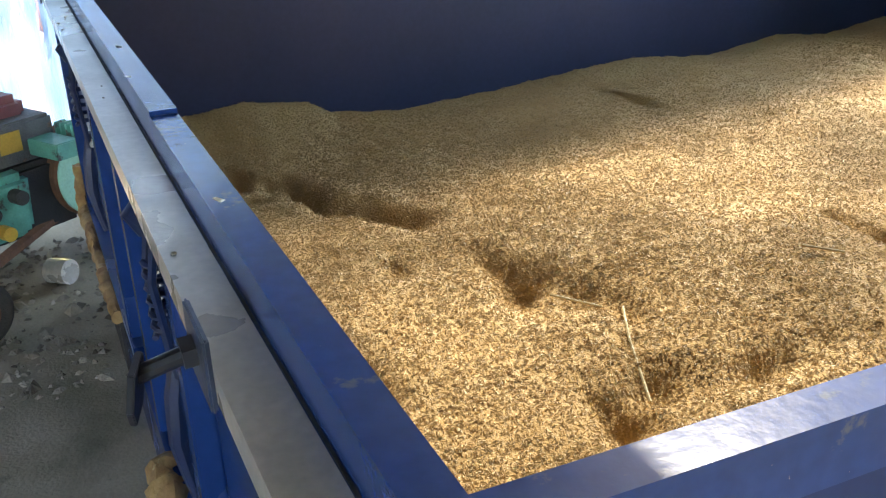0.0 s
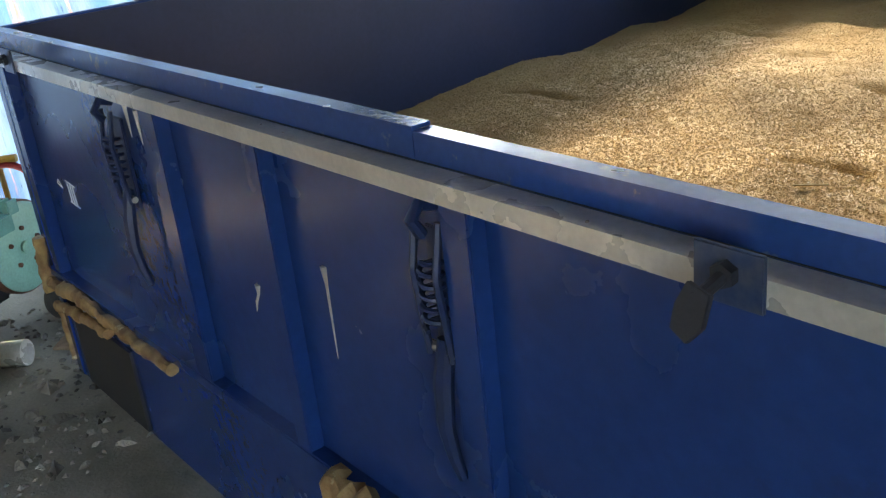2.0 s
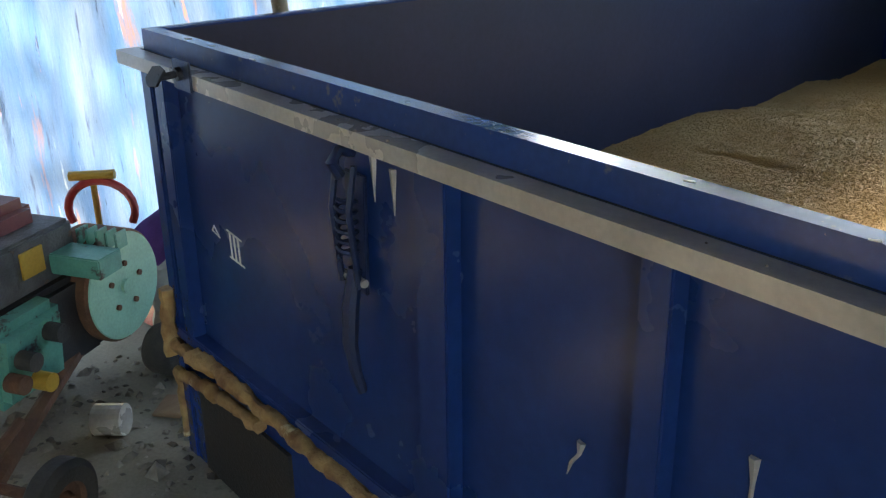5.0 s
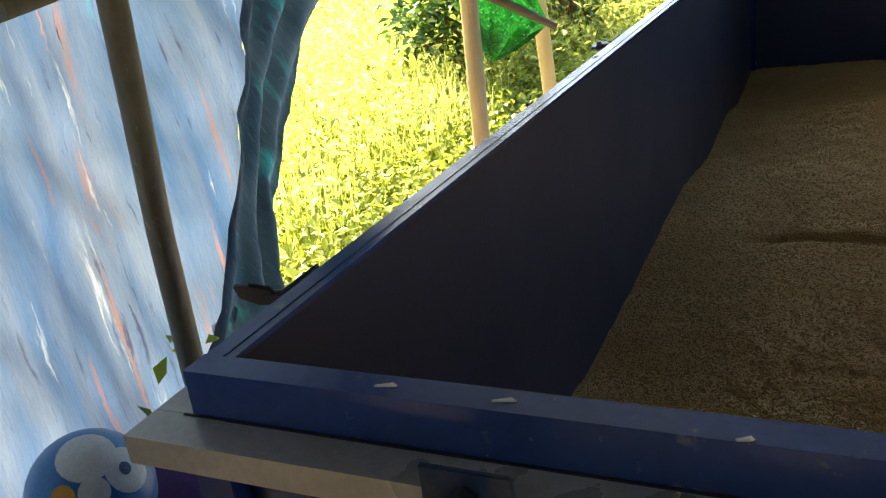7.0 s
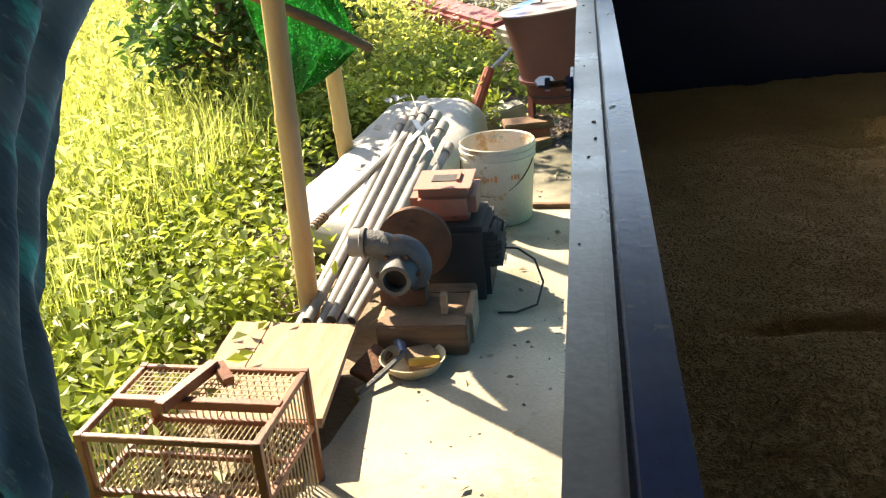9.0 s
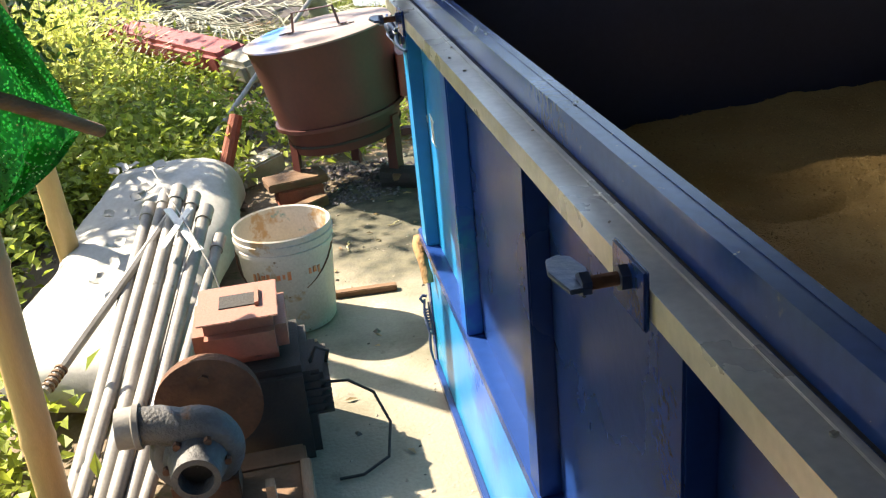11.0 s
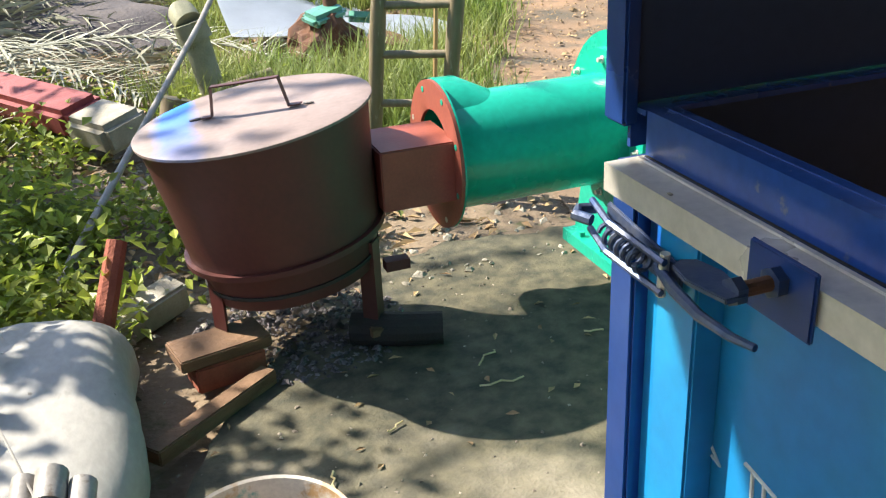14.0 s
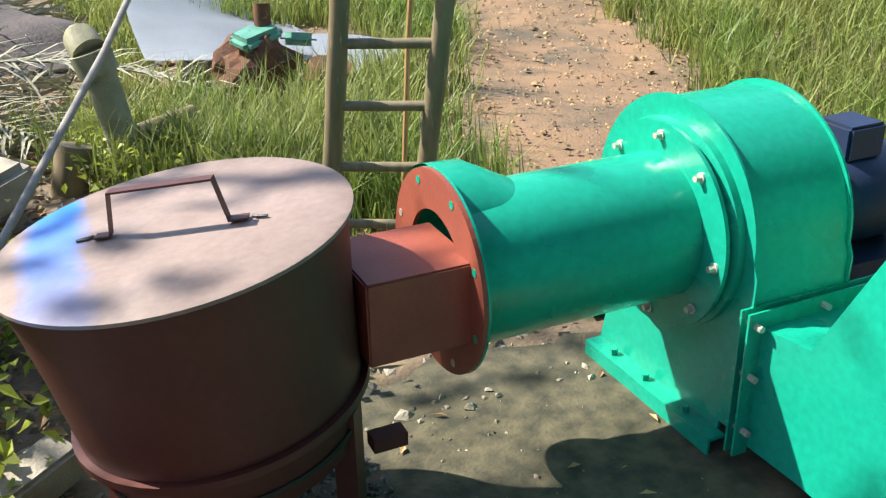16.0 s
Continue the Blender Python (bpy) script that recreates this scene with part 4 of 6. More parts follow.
def build_furnace():
    f = thing("furnace_drum", DC, "round red-oxide steel furnace drum with a lid, on three legs", "furnace")
    body = [(0.276, 0.335), (0.278, 0.36), (0.292, 0.50), (0.308, 0.62), (0.316, 0.665), (0.318, 0.675), (0.310, 0.675), (0.29, 0.60), (0.266, 0.34), (0.276, 0.335)]
    part("body", lathe(body, DB, DN, seg=64), M_RED, f, smooth=True)
    part("bottom_ring", lathe([(0.256, 0.318), (0.290, 0.318), (0.290, 0.334), (0.256, 0.334), (0.256, 0.318)], DB, DN, seg=64), M_RED, f, smooth=True)
    part("ash_skirt", lathe([(0.245, 0.205), (0.262, 0.318), (0.25, 0.318), (0.235, 0.205), (0.245, 0.205)], DB, DN, seg=48), M_RED, f, smooth=True)
    part("grate", lathe([(0.001, 0.25), (0.257, 0.25), (0.257, 0.24), (0.001, 0.24)], DB, DN, seg=32), M_BLACK, f)
    lid = part("lid", lathe([(0.0008, 0.690), (0.20, 0.690), (0.319, 0.687), (0.328, 0.684), (0.328, 0.677), (0.0008, 0.677)], DB, DN, seg=64), M_LID, f, "sun-faded lid with a swipe of blue paint", smooth=True)
    a, b = Vector((-0.24, 5.165, 0.692)), Vector((-0.047, 5.07, 0.721))
    d = (b - a).normalized()
    s = Vector((-d.y, d.x, 0))
    bm = bmesh.new()
    line = [a - d * 0.03, a, a + Vector((0, 0, 0.080)) + d * 0.006, b + Vector((0, 0, 0.080)) - d * 0.022, b, b + d * 0.035]
    prev = None
    for k, p in enumerate(line):
        up = Vector((0, 0, 0.004)) if k in (0, 1, 2, 3) else Vector((0, 0, 0.004))
        ring = [bm.verts.new(p + s * w + up * h) for w, h in ((-0.012, 0), (0.012, 0), (0.012, 1), (-0.012, 1))]
        if prev:
            for i in range(4):
                bm.faces.new((prev[i], prev[(i + 1) % 4], ring[(i + 1) % 4], ring[i]))
        else:
            bm.faces.new(ring)
        prev = ring
    bm.faces.new(prev[::-1])
    part("handle", bm, M_RED, lid, "bent flat-bar handle")
    for p, rot in (((a - d * 0.035), 1), ((b + d * 0.04), -1)):
        part("weld_bead", hose([p - d * 0.03 * rot - s * 0.004, p - d * 0.01 * rot, p + s * 0.008], [0.003, 0.0042, 0.003], 6), M_CAST, lid)
    # legs of angle iron
    for x, y, z0 in ((-0.315, 5.045, 0.115), (0.135, 4.975, 0.075), (-0.02, 5.43, 0.0)):
        out = (Vector((x, y, 0)) - DC).normalized()
        t = Vector((-out.y, out.x, 0))
        bm = bmesh.new()
        prof = [t * -0.026, t * 0.026, t * 0.026 - out * 0.006, t * -0.02 - out * 0.006, t * -0.02 - out * 0.045, t * -0.026 - out * 0.045]
        lo = [bm.verts.new(Vector((x, y, z0)) + q) for q in prof]
        hi = [bm.verts.new(Vector((x, y, 0.33)) + q) for q in prof]
        bm.faces.new(lo)
        bm.faces.new(hi[::-1])
        for k in range(6):
            bm.faces.new((lo[k], hi[k], hi[(k + 1) % 6], lo[(k + 1) % 6]))
        part("leg", bm, M_RED, f)
    part("bracket", box((0.15, 4.93, 0.245), (0.22, 4.97, 0.275)), M_RED, f)
    # square duct that runs into the round pipe
    y0, y1, z0, z1 = 4.985, 5.215, 0.40, 0.577
    part("square_duct", box((0.17, y0, z0), (0.402, y1, z1)), M_REDLIGHT, f, "square primer-red duct", bevel=0.004)


build_furnace()

FC = Vector((0, 5.15, 0.49))


def ring_bolts(parent, x, r, angles, m, out=0.018):
    for a in angles:
        y, z = FC.y + r * math.cos(a), FC.z + r * math.sin(a)
        bt = part("bolt", rod((x, y, z), (x - out, y, z), 0.008, seg=6), m, parent)
        part("washer", rod((x + 0.001, y, z), (x - 0.004, y, z), 0.0125, seg=12), M_STEEL, bt)


def build_blower():
    f = thing("centrifugal_blower", (1.15, 5.15, 0), "green-painted centrifugal blower with scroll housing and inlet pipe", "blower")
    ax = (1, 0, 0)
    pipe = part("inlet_pipe", lathe([(0.172, 0.40), (0.172, 0.985), (0.168, 0.985), (0.166, 0.40), (0.172, 0.40)], (0, FC.y, FC.z), ax, 64), M_GREEN, f, smooth=True)
    fl = part("pipe_flange", lathe([(0.135, 0.385), (0.222, 0.385), (0.222, 0.395), (0.135, 0.395), (0.135, 0.385)], (0, FC.y, FC.z), ax, 64), M_REDLIGHT, pipe, "red primer flange with bolt holes")
    part("flange_back", lathe([(0.17, 0.3955), (0.2225, 0.3955), (0.2225, 0.401), (0.17, 0.401), (0.17, 0.3955)], (0, FC.y, FC.z), ax, 64), M_GREEN, pipe)
    for a in (0.35, 1.15, 2.0, 2.75, 3.5, 4.3, 5.2, 5.9):
        y, z = FC.y + 0.197 * math.cos(a), FC.z + 0.197 * math.sin(a)
        part("bolt_hole", rod((0.3835, y, z), (0.387, y, z), 0.009, seg=10), M_GREEN if a > 1 and a < 4 else M_STEEL, pipe)
    # sheet collar that tapers from the flange to the pipe
    bm = bmesh.new()
    rings = []
    for x, y, z, r in ((0.4015, 5.20, 0.530, 0.174), (0.48, 5.20, 0.534, 0.168), (0.57, 5.165, 0.503, 0.158)):
        rings.append([bm.verts.new((x, y + r * math.cos(2 * math.pi * k / 48), z + r * math.sin(2 * math.pi * k / 48))) for k in range(48)])
    for p, q in zip(rings, rings[1:]):
        for k in range(48):
            bm.faces.new((p[k], p[(k + 1) % 48], q[(k + 1) % 48], q[k]))
    part("collar", bm, M_GREEN, pipe, smooth=True)
    ring = part("bolt_ring", lathe([(0.172, 0.945), (0.245, 0.945), (0.245, 0.955), (0.172, 0.955), (0.172, 0.945)], (0, FC.y, FC.z), ax, 64), M_GREEN, f, smooth=True)
    ring_bolts(ring, 0.945, 0.215, (0.75, 1.55, 2.30, 3.25, 3.9, 4.7, 5.5), M_STEEL)
    part("inlet_ring", lathe([(0.20, 0.955), (0.25, 0.975), (0.25, 0.995), (0.20, 0.995)], (0, FC.y, FC.z), ax, 64), M_GREEN, f, smooth=True)
    # scroll: a growing spiral that ends in the outlet towards the bin
    pts = []
    for k in range(41):
        a = math.radians(180 - 250 * k / 40)
        r = 0.268 + 0.048 * k / 40
        pts.append((FC.y + r * math.cos(a), FC.z + r * math.sin(a)))
    outline = [(4.868, 0.46)] + pts + [(5.10, 0.085), (4.868, 0.085)]
    x0, x1 = 0.995, 1.265
    part("housing", prism(outline, "x", x0 + 0.006, x1 - 0.006), M_GREEN, f, smooth=True)
    wide = [(FC.y + (y - FC.y) * 1.035, FC.z + (z - FC.z) * 1.035) for y, z in outline[:-2]] + [(5.10, 0.07), (4.862, 0.07)]
    part("side_plate", prism(wide, "x", x0 - 0.001, x0 + 0.005), M_GREEN, f)
    part("side_plate", prism(wide, "x", x1 - 0.005, x1 + 0.001), M_GREEN, f)
    # feet
    for x, s in ((x0 - 0.045, 1), (x1 + 0.002, 1)):
        ft = part("foot_rail", box((x, 4.90, 0.035), (x + 0.05, 5.42, 0.043)), M_GREEN, f, bevel=0.001)
        part("foot_web", box((x, 4.90, 0.0), (x + 0.006, 5.42, 0.035)), M_GREEN, ft)
        part("foot_plate", box((x + 0.006, 4.97, 0.0), (x + 0.075, 5.03, 0.006)), M_GREEN, ft)
        for y in (5.02, 5.18, 5.32):
            part("bolt", rod((x + 0.024, y, 0.043), (x + 0.024, y, 0.06), 0.011, seg=6), M_GREEN, ft)
    part("support_web", prism([(4.93, 0.043), (5.42, 0.043), (5.36, 0.30), (4.90, 0.30)], "x", x0 + 0.004, x0 + 0.012), M_GREEN, f)
    # outlet flange pair
    for y in (4.862, 4.838):
        frame_bm = bmesh.new()
        box((0.965, y - 0.003, 0.035), (1.005, y + 0.003, 0.395), frame_bm)
        box((1.335, y - 0.003, 0.035), (1.375, y + 0.003, 0.395), frame_bm)
        box((1.005, y - 0.003, 0.355), (1.335, y + 0.003, 0.395), frame_bm)
        part("outlet_flange", frame_bm, M_GREEN, f)
    for x, z in ((0.985, 0.365), (0.985, 0.24), (0.985, 0.10), (1.17, 0.375), (1.33, 0.375)):
        part("bolt", rod((x, 4.815, z), (x, 4.88, z), 0.008, seg=6), M_STEEL, f)
    # flaring duct to the bin
    bm = bmesh.new()
    a = [(1.005, 4.836, 0.05), (1.335, 4.836, 0.05), (1.335, 4.836, 0.355), (1.005, 4.836, 0.355)]
    b = [(1.0, LY + 0.035, 0.03), (2.30, LY + 0.035, 0.03), (2.30, LY + 0.035, 1.0), (1.0, LY + 0.035, 1.0)]
    m1 = [(1.008, 4.43, 0.04), (1.75, 4.43, 0.04), (1.75, 4.43, 0.90), (1.008, 4.43, 0.90)]
    m0 = [(1.008, 4.70, 0.05), (1.34, 4.70, 0.05), (1.34, 4.70, 0.37), (1.008, 4.70, 0.37)]
    r0, r1, rm, r2 = ([bm.verts.new(p) for p in s] for s in (a, m0, m1, b))
    for p, q in ((r0, r1), (r1, rm), (rm, r2)):
        for k in range(4):
            bm.faces.new((p[k], p[(k + 1) % 4], q[(k + 1) % 4], q[k]))
    part("flared_duct", bm, M_GREEN, f)
    # motor
    mo = part("motor", lathe([(0.0008, 1.40), (0.11, 1.40), (0.125, 1.43), (0.125, 1.66), (0.10, 1.70), (0.0008, 1.70)], (0, FC.y, FC.z - 0.03), ax, 32), M_NAVY, f, "navy electric motor", smooth=True)
    part("shaft_guard", rod((1.29, FC.y, FC.z - 0.03), (1.40, FC.y, FC.z - 0.03), 0.06, seg=20), M_NAVY, mo)
    part("terminal_box", box((1.46, 5.09, 0.57), (1.58, 5.21, 0.66)), M_NAVY, mo, bevel=0.008)
    part("motor_stand", box((1.40, 5.0, 0.0), (1.72, 5.30, 0.34)), M_NAVY, f)


build_blower()


# ---- things on the slab along the bin ----
def build_pail():
    c = (-0.39, 3.875, 0)
    p = thing("paint_pail", c, "stained white plastic pail with paint drips, empty", "pail")
    prof = [(0.0008, 0.004), (0.128, 0.004), (0.133, 0.012), (0.152, 0.275), (0.158, 0.276), (0.158, 0.290), (0.154, 0.292), (0.155, 0.305), (0.160, 0.306), (0.160, 0.318), (0.156, 0.320), (0.158, 0.338), (0.154, 0.342),
            (0.149, 0.338), (0.128, 0.016), (0.0008, 0.016)]
    part("pail_body", lathe(prof, c, seg=56), M_PAIL, p, smooth=True)
    hb = [(c[0] + 0.158 * math.cos(a), c[1] + 0.160 * math.sin(a) - 0.02 * math.sin(a), 0.29 - 0.15 * abs(math.sin((a - 2.9) / 1.0))) for a in np.linspace(2.9, 2.9 + math.pi, 17)]
    part("wire_handle", hose(hb, 0.0028, 6), M_RUST, p)
    rng = random.Random(3)
    for k in range(14):
        a = math.radians(225 + k * 6.5)
        z = 0.215 + rng.uniform(-0.006, 0.006)
        r = 0.1495
        d = Vector((math.cos(a), math.sin(a), 0))
        if rng.random() < 0.8:
            m = Matrix.Translation(Vector(c) + d * r + Vector((0, 0, z))) @ Matrix.Rotation(a, 4, "Z") @ Matrix.Diagonal((0.003, rng.uniform(0.006, 0.013), rng.uniform(0.015, 0.03), 1))
            bm = bmesh.new()
            bmesh.ops.create_cube(bm, size=1, matrix=m)
            part("label_bar", bm, M_LABELRED, p, "faded orange bar of print")


build_pail()


def build_sack():
    c = Vector((-0.90, 4.33, 0.0))
    bm = bmesh.new()
    nu, nv = 56, 28
    vs = []
    ang = radians(-6)
    for i in range(nu + 1):
        u = -1 + 2 * i / nu
        row = []
        w = 0.30 * (1 - abs(u) ** 14) ** 0.5 * (1.0 - 0.04 * u) + 0.02 * math.sin(7 * u) + 0.004
        top = (0.135 + 0.055 * (u + 0.2)) * (1 - abs(u) ** 8) ** 0.5 + 0.02
        for j in range(nv):
            a = 2 * math.pi * j / nv
            x = w * math.copysign(abs(math.cos(a)) ** 0.5, math.cos(a))
            z = top * math.copysign(abs(math.sin(a)) ** 0.75, math.sin(a)) if math.sin(a) > 0 else 0.05 * math.sin(a)
            y = 0.86 * u
            q = Vector((x, y, z))
            n = 0.020 * noise.noise(Vector((x * 5, y * 2.6, z * 5))) + 0.004 * noise.noise(Vector((x * 14, y * 12, z * 12))) + 0.010 * abs(noise.noise(Vector((x * 3 + y * 2, y * 4, 5)))) * (z > 0.03)
            q += Vector((math.cos(a), 0, max(0, math.sin(a)))) * n
            row.append(bm.verts.new(c + Matrix.Rotation(ang, 3, "Z") @ q + Vector((0, 0, 0.05))))
        vs.append(row)
    for i in range(nu):
        for j in range(nv):
            bm.faces.new((vs[i][j], vs[i][(j + 1) % nv], vs[i + 1][(j + 1) % nv], vs[i + 1][j]))
    bm.faces.new(vs[0])
    bm.faces.new(vs[-1][::-1])
    s = part("stuffed_sack", bm, M_SACK, smooth=True)
    tagged(s, "large dirty white woven sack with torn flaking skin", "sack")
    rng = random.Random(8)
    for k in range(16):
        x, y = rng.uniform(-1.06, -0.76), rng.uniform(3.9, 4.9)
        z = 0.19 + 0.07 * (y - 4.3)
        hw, hl = rng.uniform(0.01, 0.03), rng.uniform(0.03, 0.075)
        t = rng.uniform(0, 3)

        def flap(u, v, x=x, y=y, z=z, hw=hw, hl=hl, t=t):
            p = Matrix.Rotation(t, 3, "Z") @ Vector(((u - 0.5) * 2 * hw, (v - 0.5) * 2 * hl * (1 - abs(u - 0.5)), 0.014 * (2 * v - 1) ** 2 + 0.008 * u))
            return Vector((x, y, z + 0.05)) + p
        cloth("torn_flap", flap, 3, 5, M_SACK, s)
    return s


build_sack()


def build_pipes():
    base = [(-0.975, 2.775, 0.045), (-0.945, 2.78, 0.07), (-0.905, 2.785, 0.045), (-0.865, 2.79, 0.07), (-0.835, 2.78, 0.045), (-0.80, 2.80, 0.06)]
    tip = [(-0.80, 4.03, 0.40), (-0.745, 4.05, 0.43), (-0.70, 4.04, 0.44), (-0.655, 4.02, 0.42), (-0.62, 3.96, 0.39), (-0.585, 3.85, 0.33)]
    rr = [0.021, 0.018, 0.022, 0.019, 0.021, 0.017]
    for p, q, r in zip(base, tip, rr):
        t = thing("plastic_pipe", p, "grey weathered pipe leaning in a bundle on the sack", "pipe", "bundle of pipes")
        P, Q = Vector(p), Vector(q)
        part("tube", hose([P, P.lerp(Q, 0.35) + Vector((0, 0, -0.006)), P.lerp(Q, 0.7), Q], r, 12), M_PVC, t, smooth=True)
        d = (Q - P).normalized()
        part("socket", rod(Q - d * 0.06, Q + d * 0.004, r * 1.22, seg=14), M_PVC, t, smooth=True)
        part("bore", rod(Q + d * 0.003, Q + d * 0.006, r * 0.85, seg=12), M_BLACK, t)
        part("bore", rod(P - d * 0.002, P + d * 0.001, r * 0.85, seg=12), M_BLACK, t)
    for a, b in (((-0.73, 3.90, 0.435), (-0.63, 3.66, 0.375)), ((-0.74, 3.70, 0.385), (-0.655, 3.86, 0.44))):
        a, b = Vector(a), Vector(b)
        d = (b - a).normalized()
        m = Matrix.Translation((a + b) / 2) @ d.to_track_quat("X", "Z").to_matrix().to_4x4() @ Matrix.Diagonal(((b - a).length, 0.026, 0.004, 1))
        bm = bmesh.new()
        bmesh.ops.create_cube(bm, size=1, matrix=m)
        st = part("flat_strip", bm, M_WHITE, bevel=0.002)
        tagged(st, "short white flat strip with holes crossing the pipes", "strip")
    t = thing("ribbed_rod", (-1.045, 3.29, 0.05), "thin grey rod with a ribbed end beside the sack", "rod")
    part("shaft", hose([(-1.045, 3.29, 0.20), (-0.90, 3.58, 0.29), (-0.72, 3.93, 0.41)], 0.014, 8), M_PVC, t, smooth=True)
    for k in range(5):
        p = Vector((-1.045, 3.29, 0.20)) + Vector((0.148, 0.29, 0.09)).normalized() * (0.012 + 0.016 * k)
        part("rib", rod(p, p + Vector((0.003, 0.006, 0.002)), 0.018, seg=10), M_OLDWOOD, t)
    w = part("loose_wire", hose([(-0.80, 4.25, 0.46), (-0.66, 3.75, 0.42), (-0.60, 3.60, 0.34), (-0.56, 3.50, 0.20), (-0.58, 3.38, 0.12), (-0.50, 3.28, 0.30)], 0.0025, 6), M_PVC)
    tagged(w, "thin grey wire trailing over the pipes", "wire")


build_pipes()


def build_pump():
    p = thing("water_pump", (-0.62, 2.83, 0), "grey cast-iron centrifugal water pump with open inlet", "water pump")
    c = Vector((-0.628, 2.85, 0.225))
    # snail casing: a swelling tube wound round the hub that runs out into the outlet
    coil, rad = [], []
    for k in range(31):
        a = math.radians(110 - 330 * (1 - k / 30))
        w = 0.026 + 0.019 * k / 30
        coil.append(c + Vector(((0.105 - w) * math.cos(a), 0, (0.105 - w) * math.sin(a))) + Vector((0, 0, 0.012 * k / 30)))
        rad.append(w)
    coil += [c + Vector((-0.07, 0, 0.088)), c + Vector((-0.11, 0, 0.092))]
    rad += [0.044, 0.042]
    part("volute", hose(coil, rad, 18), M_CAST, p, smooth=True)
    part("casing_disc", lathe([(0.0008, -0.04), (0.07, -0.04), (0.08, -0.02), (0.08, 0.02), (0.062, 0.046), (0.0008, 0.05)], c, (0, -1, 0), 36), M_CAST, p, smooth=True)
    part("inlet", lathe([(0.036, 0.03), (0.068, 0.03), (0.056, 0.075), (0.052, 0.105), (0.038, 0.105), (0.036, 0.03)], c, (0, -1, 0), 28), M_CAST, p, smooth=True)
    part("bore", lathe([(0.0008, 0.06), (0.038, 0.06)], c, (0, -1, 0), 20), M_BLACK, p)
    part("outlet_flange", lathe([(0.0008, 0.0), (0.05, 0.0), (0.052, 0.012), (0.046, 0.016), (0.046, 0.05), (0.0008, 0.05)], c + Vector((-0.105, 0, 0.092)), (-1, 0, 0.02), 22), M_PVC, p, smooth=True)
    for a in range(6):
        q = c + Vector((0.066 * math.cos(a * 1.05), -0.044, 0.066 * math.sin(a * 1.05)))
        part("bolt", rod(q, q + Vector((0, -0.014, 0)), 0.009, seg=6), M_RUST, p)
    part("mount", box((-0.70, 2.82, 0.10), (-0.55, 2.90, 0.16)), M_RUST, p, bevel=0.004)
    # engine behind
    e = thing("small_engine", (-0.48, 3.22, 0), "sooty small petrol engine with a faded red tank", "engine")
    part("flywheel", lathe([(0.0008, -0.02), (0.05, -0.02), (0.055, -0.006), (0.108, -0.006), (0.124, -0.016), (0.127, 0.02), (0.0008, 0.02)], (-0.605, 3.02, 0.245), (0, -1, 0), 40), M_RUST, e, "rusty belt wheel", smooth=True)
    part("hub_bolt", rod((-0.605, 3.02, 0.32), (-0.605, 2.99, 0.32), 0.014, seg=6), M_RUST, e)
    part("crankcase", box((-0.58, 3.05, 0.0), (-0.36, 3.34, 0.275)), M_BLACK, e, bevel=0.02)
    part("cylinder", box((-0.40, 3.07, 0.12), (-0.33, 3.25, 0.25)), M_BLACK, e, bevel=0.01)
    for k in range(5):
        part("fin", box((-0.385, 3.065, 0.13 + 0.022 * k), (-0.315, 3.255, 0.136 + 0.022 * k)), M_BLACK, e)
    t = part("fuel_tank", box((-0.63, 3.10, 0.275), (-0.40, 3.34, 0.395)), M_TANK, e, "faded red fuel tank", bevel=0.03)
    part("tank_top", box((-0.615, 3.115, 0.3955), (-0.415, 3.325, 0.40)), M_TANKTOP, t, bevel=0.002)
    part("tank_recess", box((-0.56, 3.19, 0.4005), (-0.47, 3.26, 0.403)), M_BLACK, t)
    part("recess_lip", box((-0.47, 3.18, 0.4005), (-0.46, 3.27, 0.412)), M_TANK, t)
    part("spark_lead", hose([(-0.36, 3.12, 0.25), (-0.34, 3.12, 0.29), (-0.31, 3.13, 0.27), (-0.32, 3.16, 0.22)], 0.005, 6), M_BLACK, e)
    part("pull_cord", hose([(-0.33, 3.18, 0.15), (-0.27, 3.17, 0.15), (-0.21, 3.14, 0.12), (-0.18, 3.08, 0.06), (-0.20, 3.0, 0.012), (-0.27, 2.95, 0.008), (-0.33, 2.95, 0.008)], 0.004, 8), M_BLACK, e)
    # wooden trough it stands on
    b = thing("wooden_skid", (-0.55, 2.85, 0), "weathered wooden skid under the pump", "skid")
    part("beam", box((-0.69, 2.67, 0.0), (-0.40, 2.745, 0.105)), M_OLDWOOD, b, bevel=0.006)
    part("beam", box((-0.69, 2.92, 0.0), (-0.40, 3.0, 0.10)), M_OLDWOOD, b, bevel=0.006)
    part("side_board", box((-0.415, 2.745, 0.0), (-0.39, 2.92, 0.11)), M_WOOD, b, bevel=0.003)
    part("side_board", box((-0.70, 2.745, 0.0), (-0.68, 2.92, 0.09)), M_WOOD, b, bevel=0.003)
    part("deck", box((-0.68, 2.745, 0.075), (-0.415, 2.92, 0.10)), M_OLDWOOD, b, bevel=0.003)
    part("bracket", box((-0.49, 2.75, 0.105), (-0.47, 2.78, 0.17)), M_WOOD, b)


build_pump()


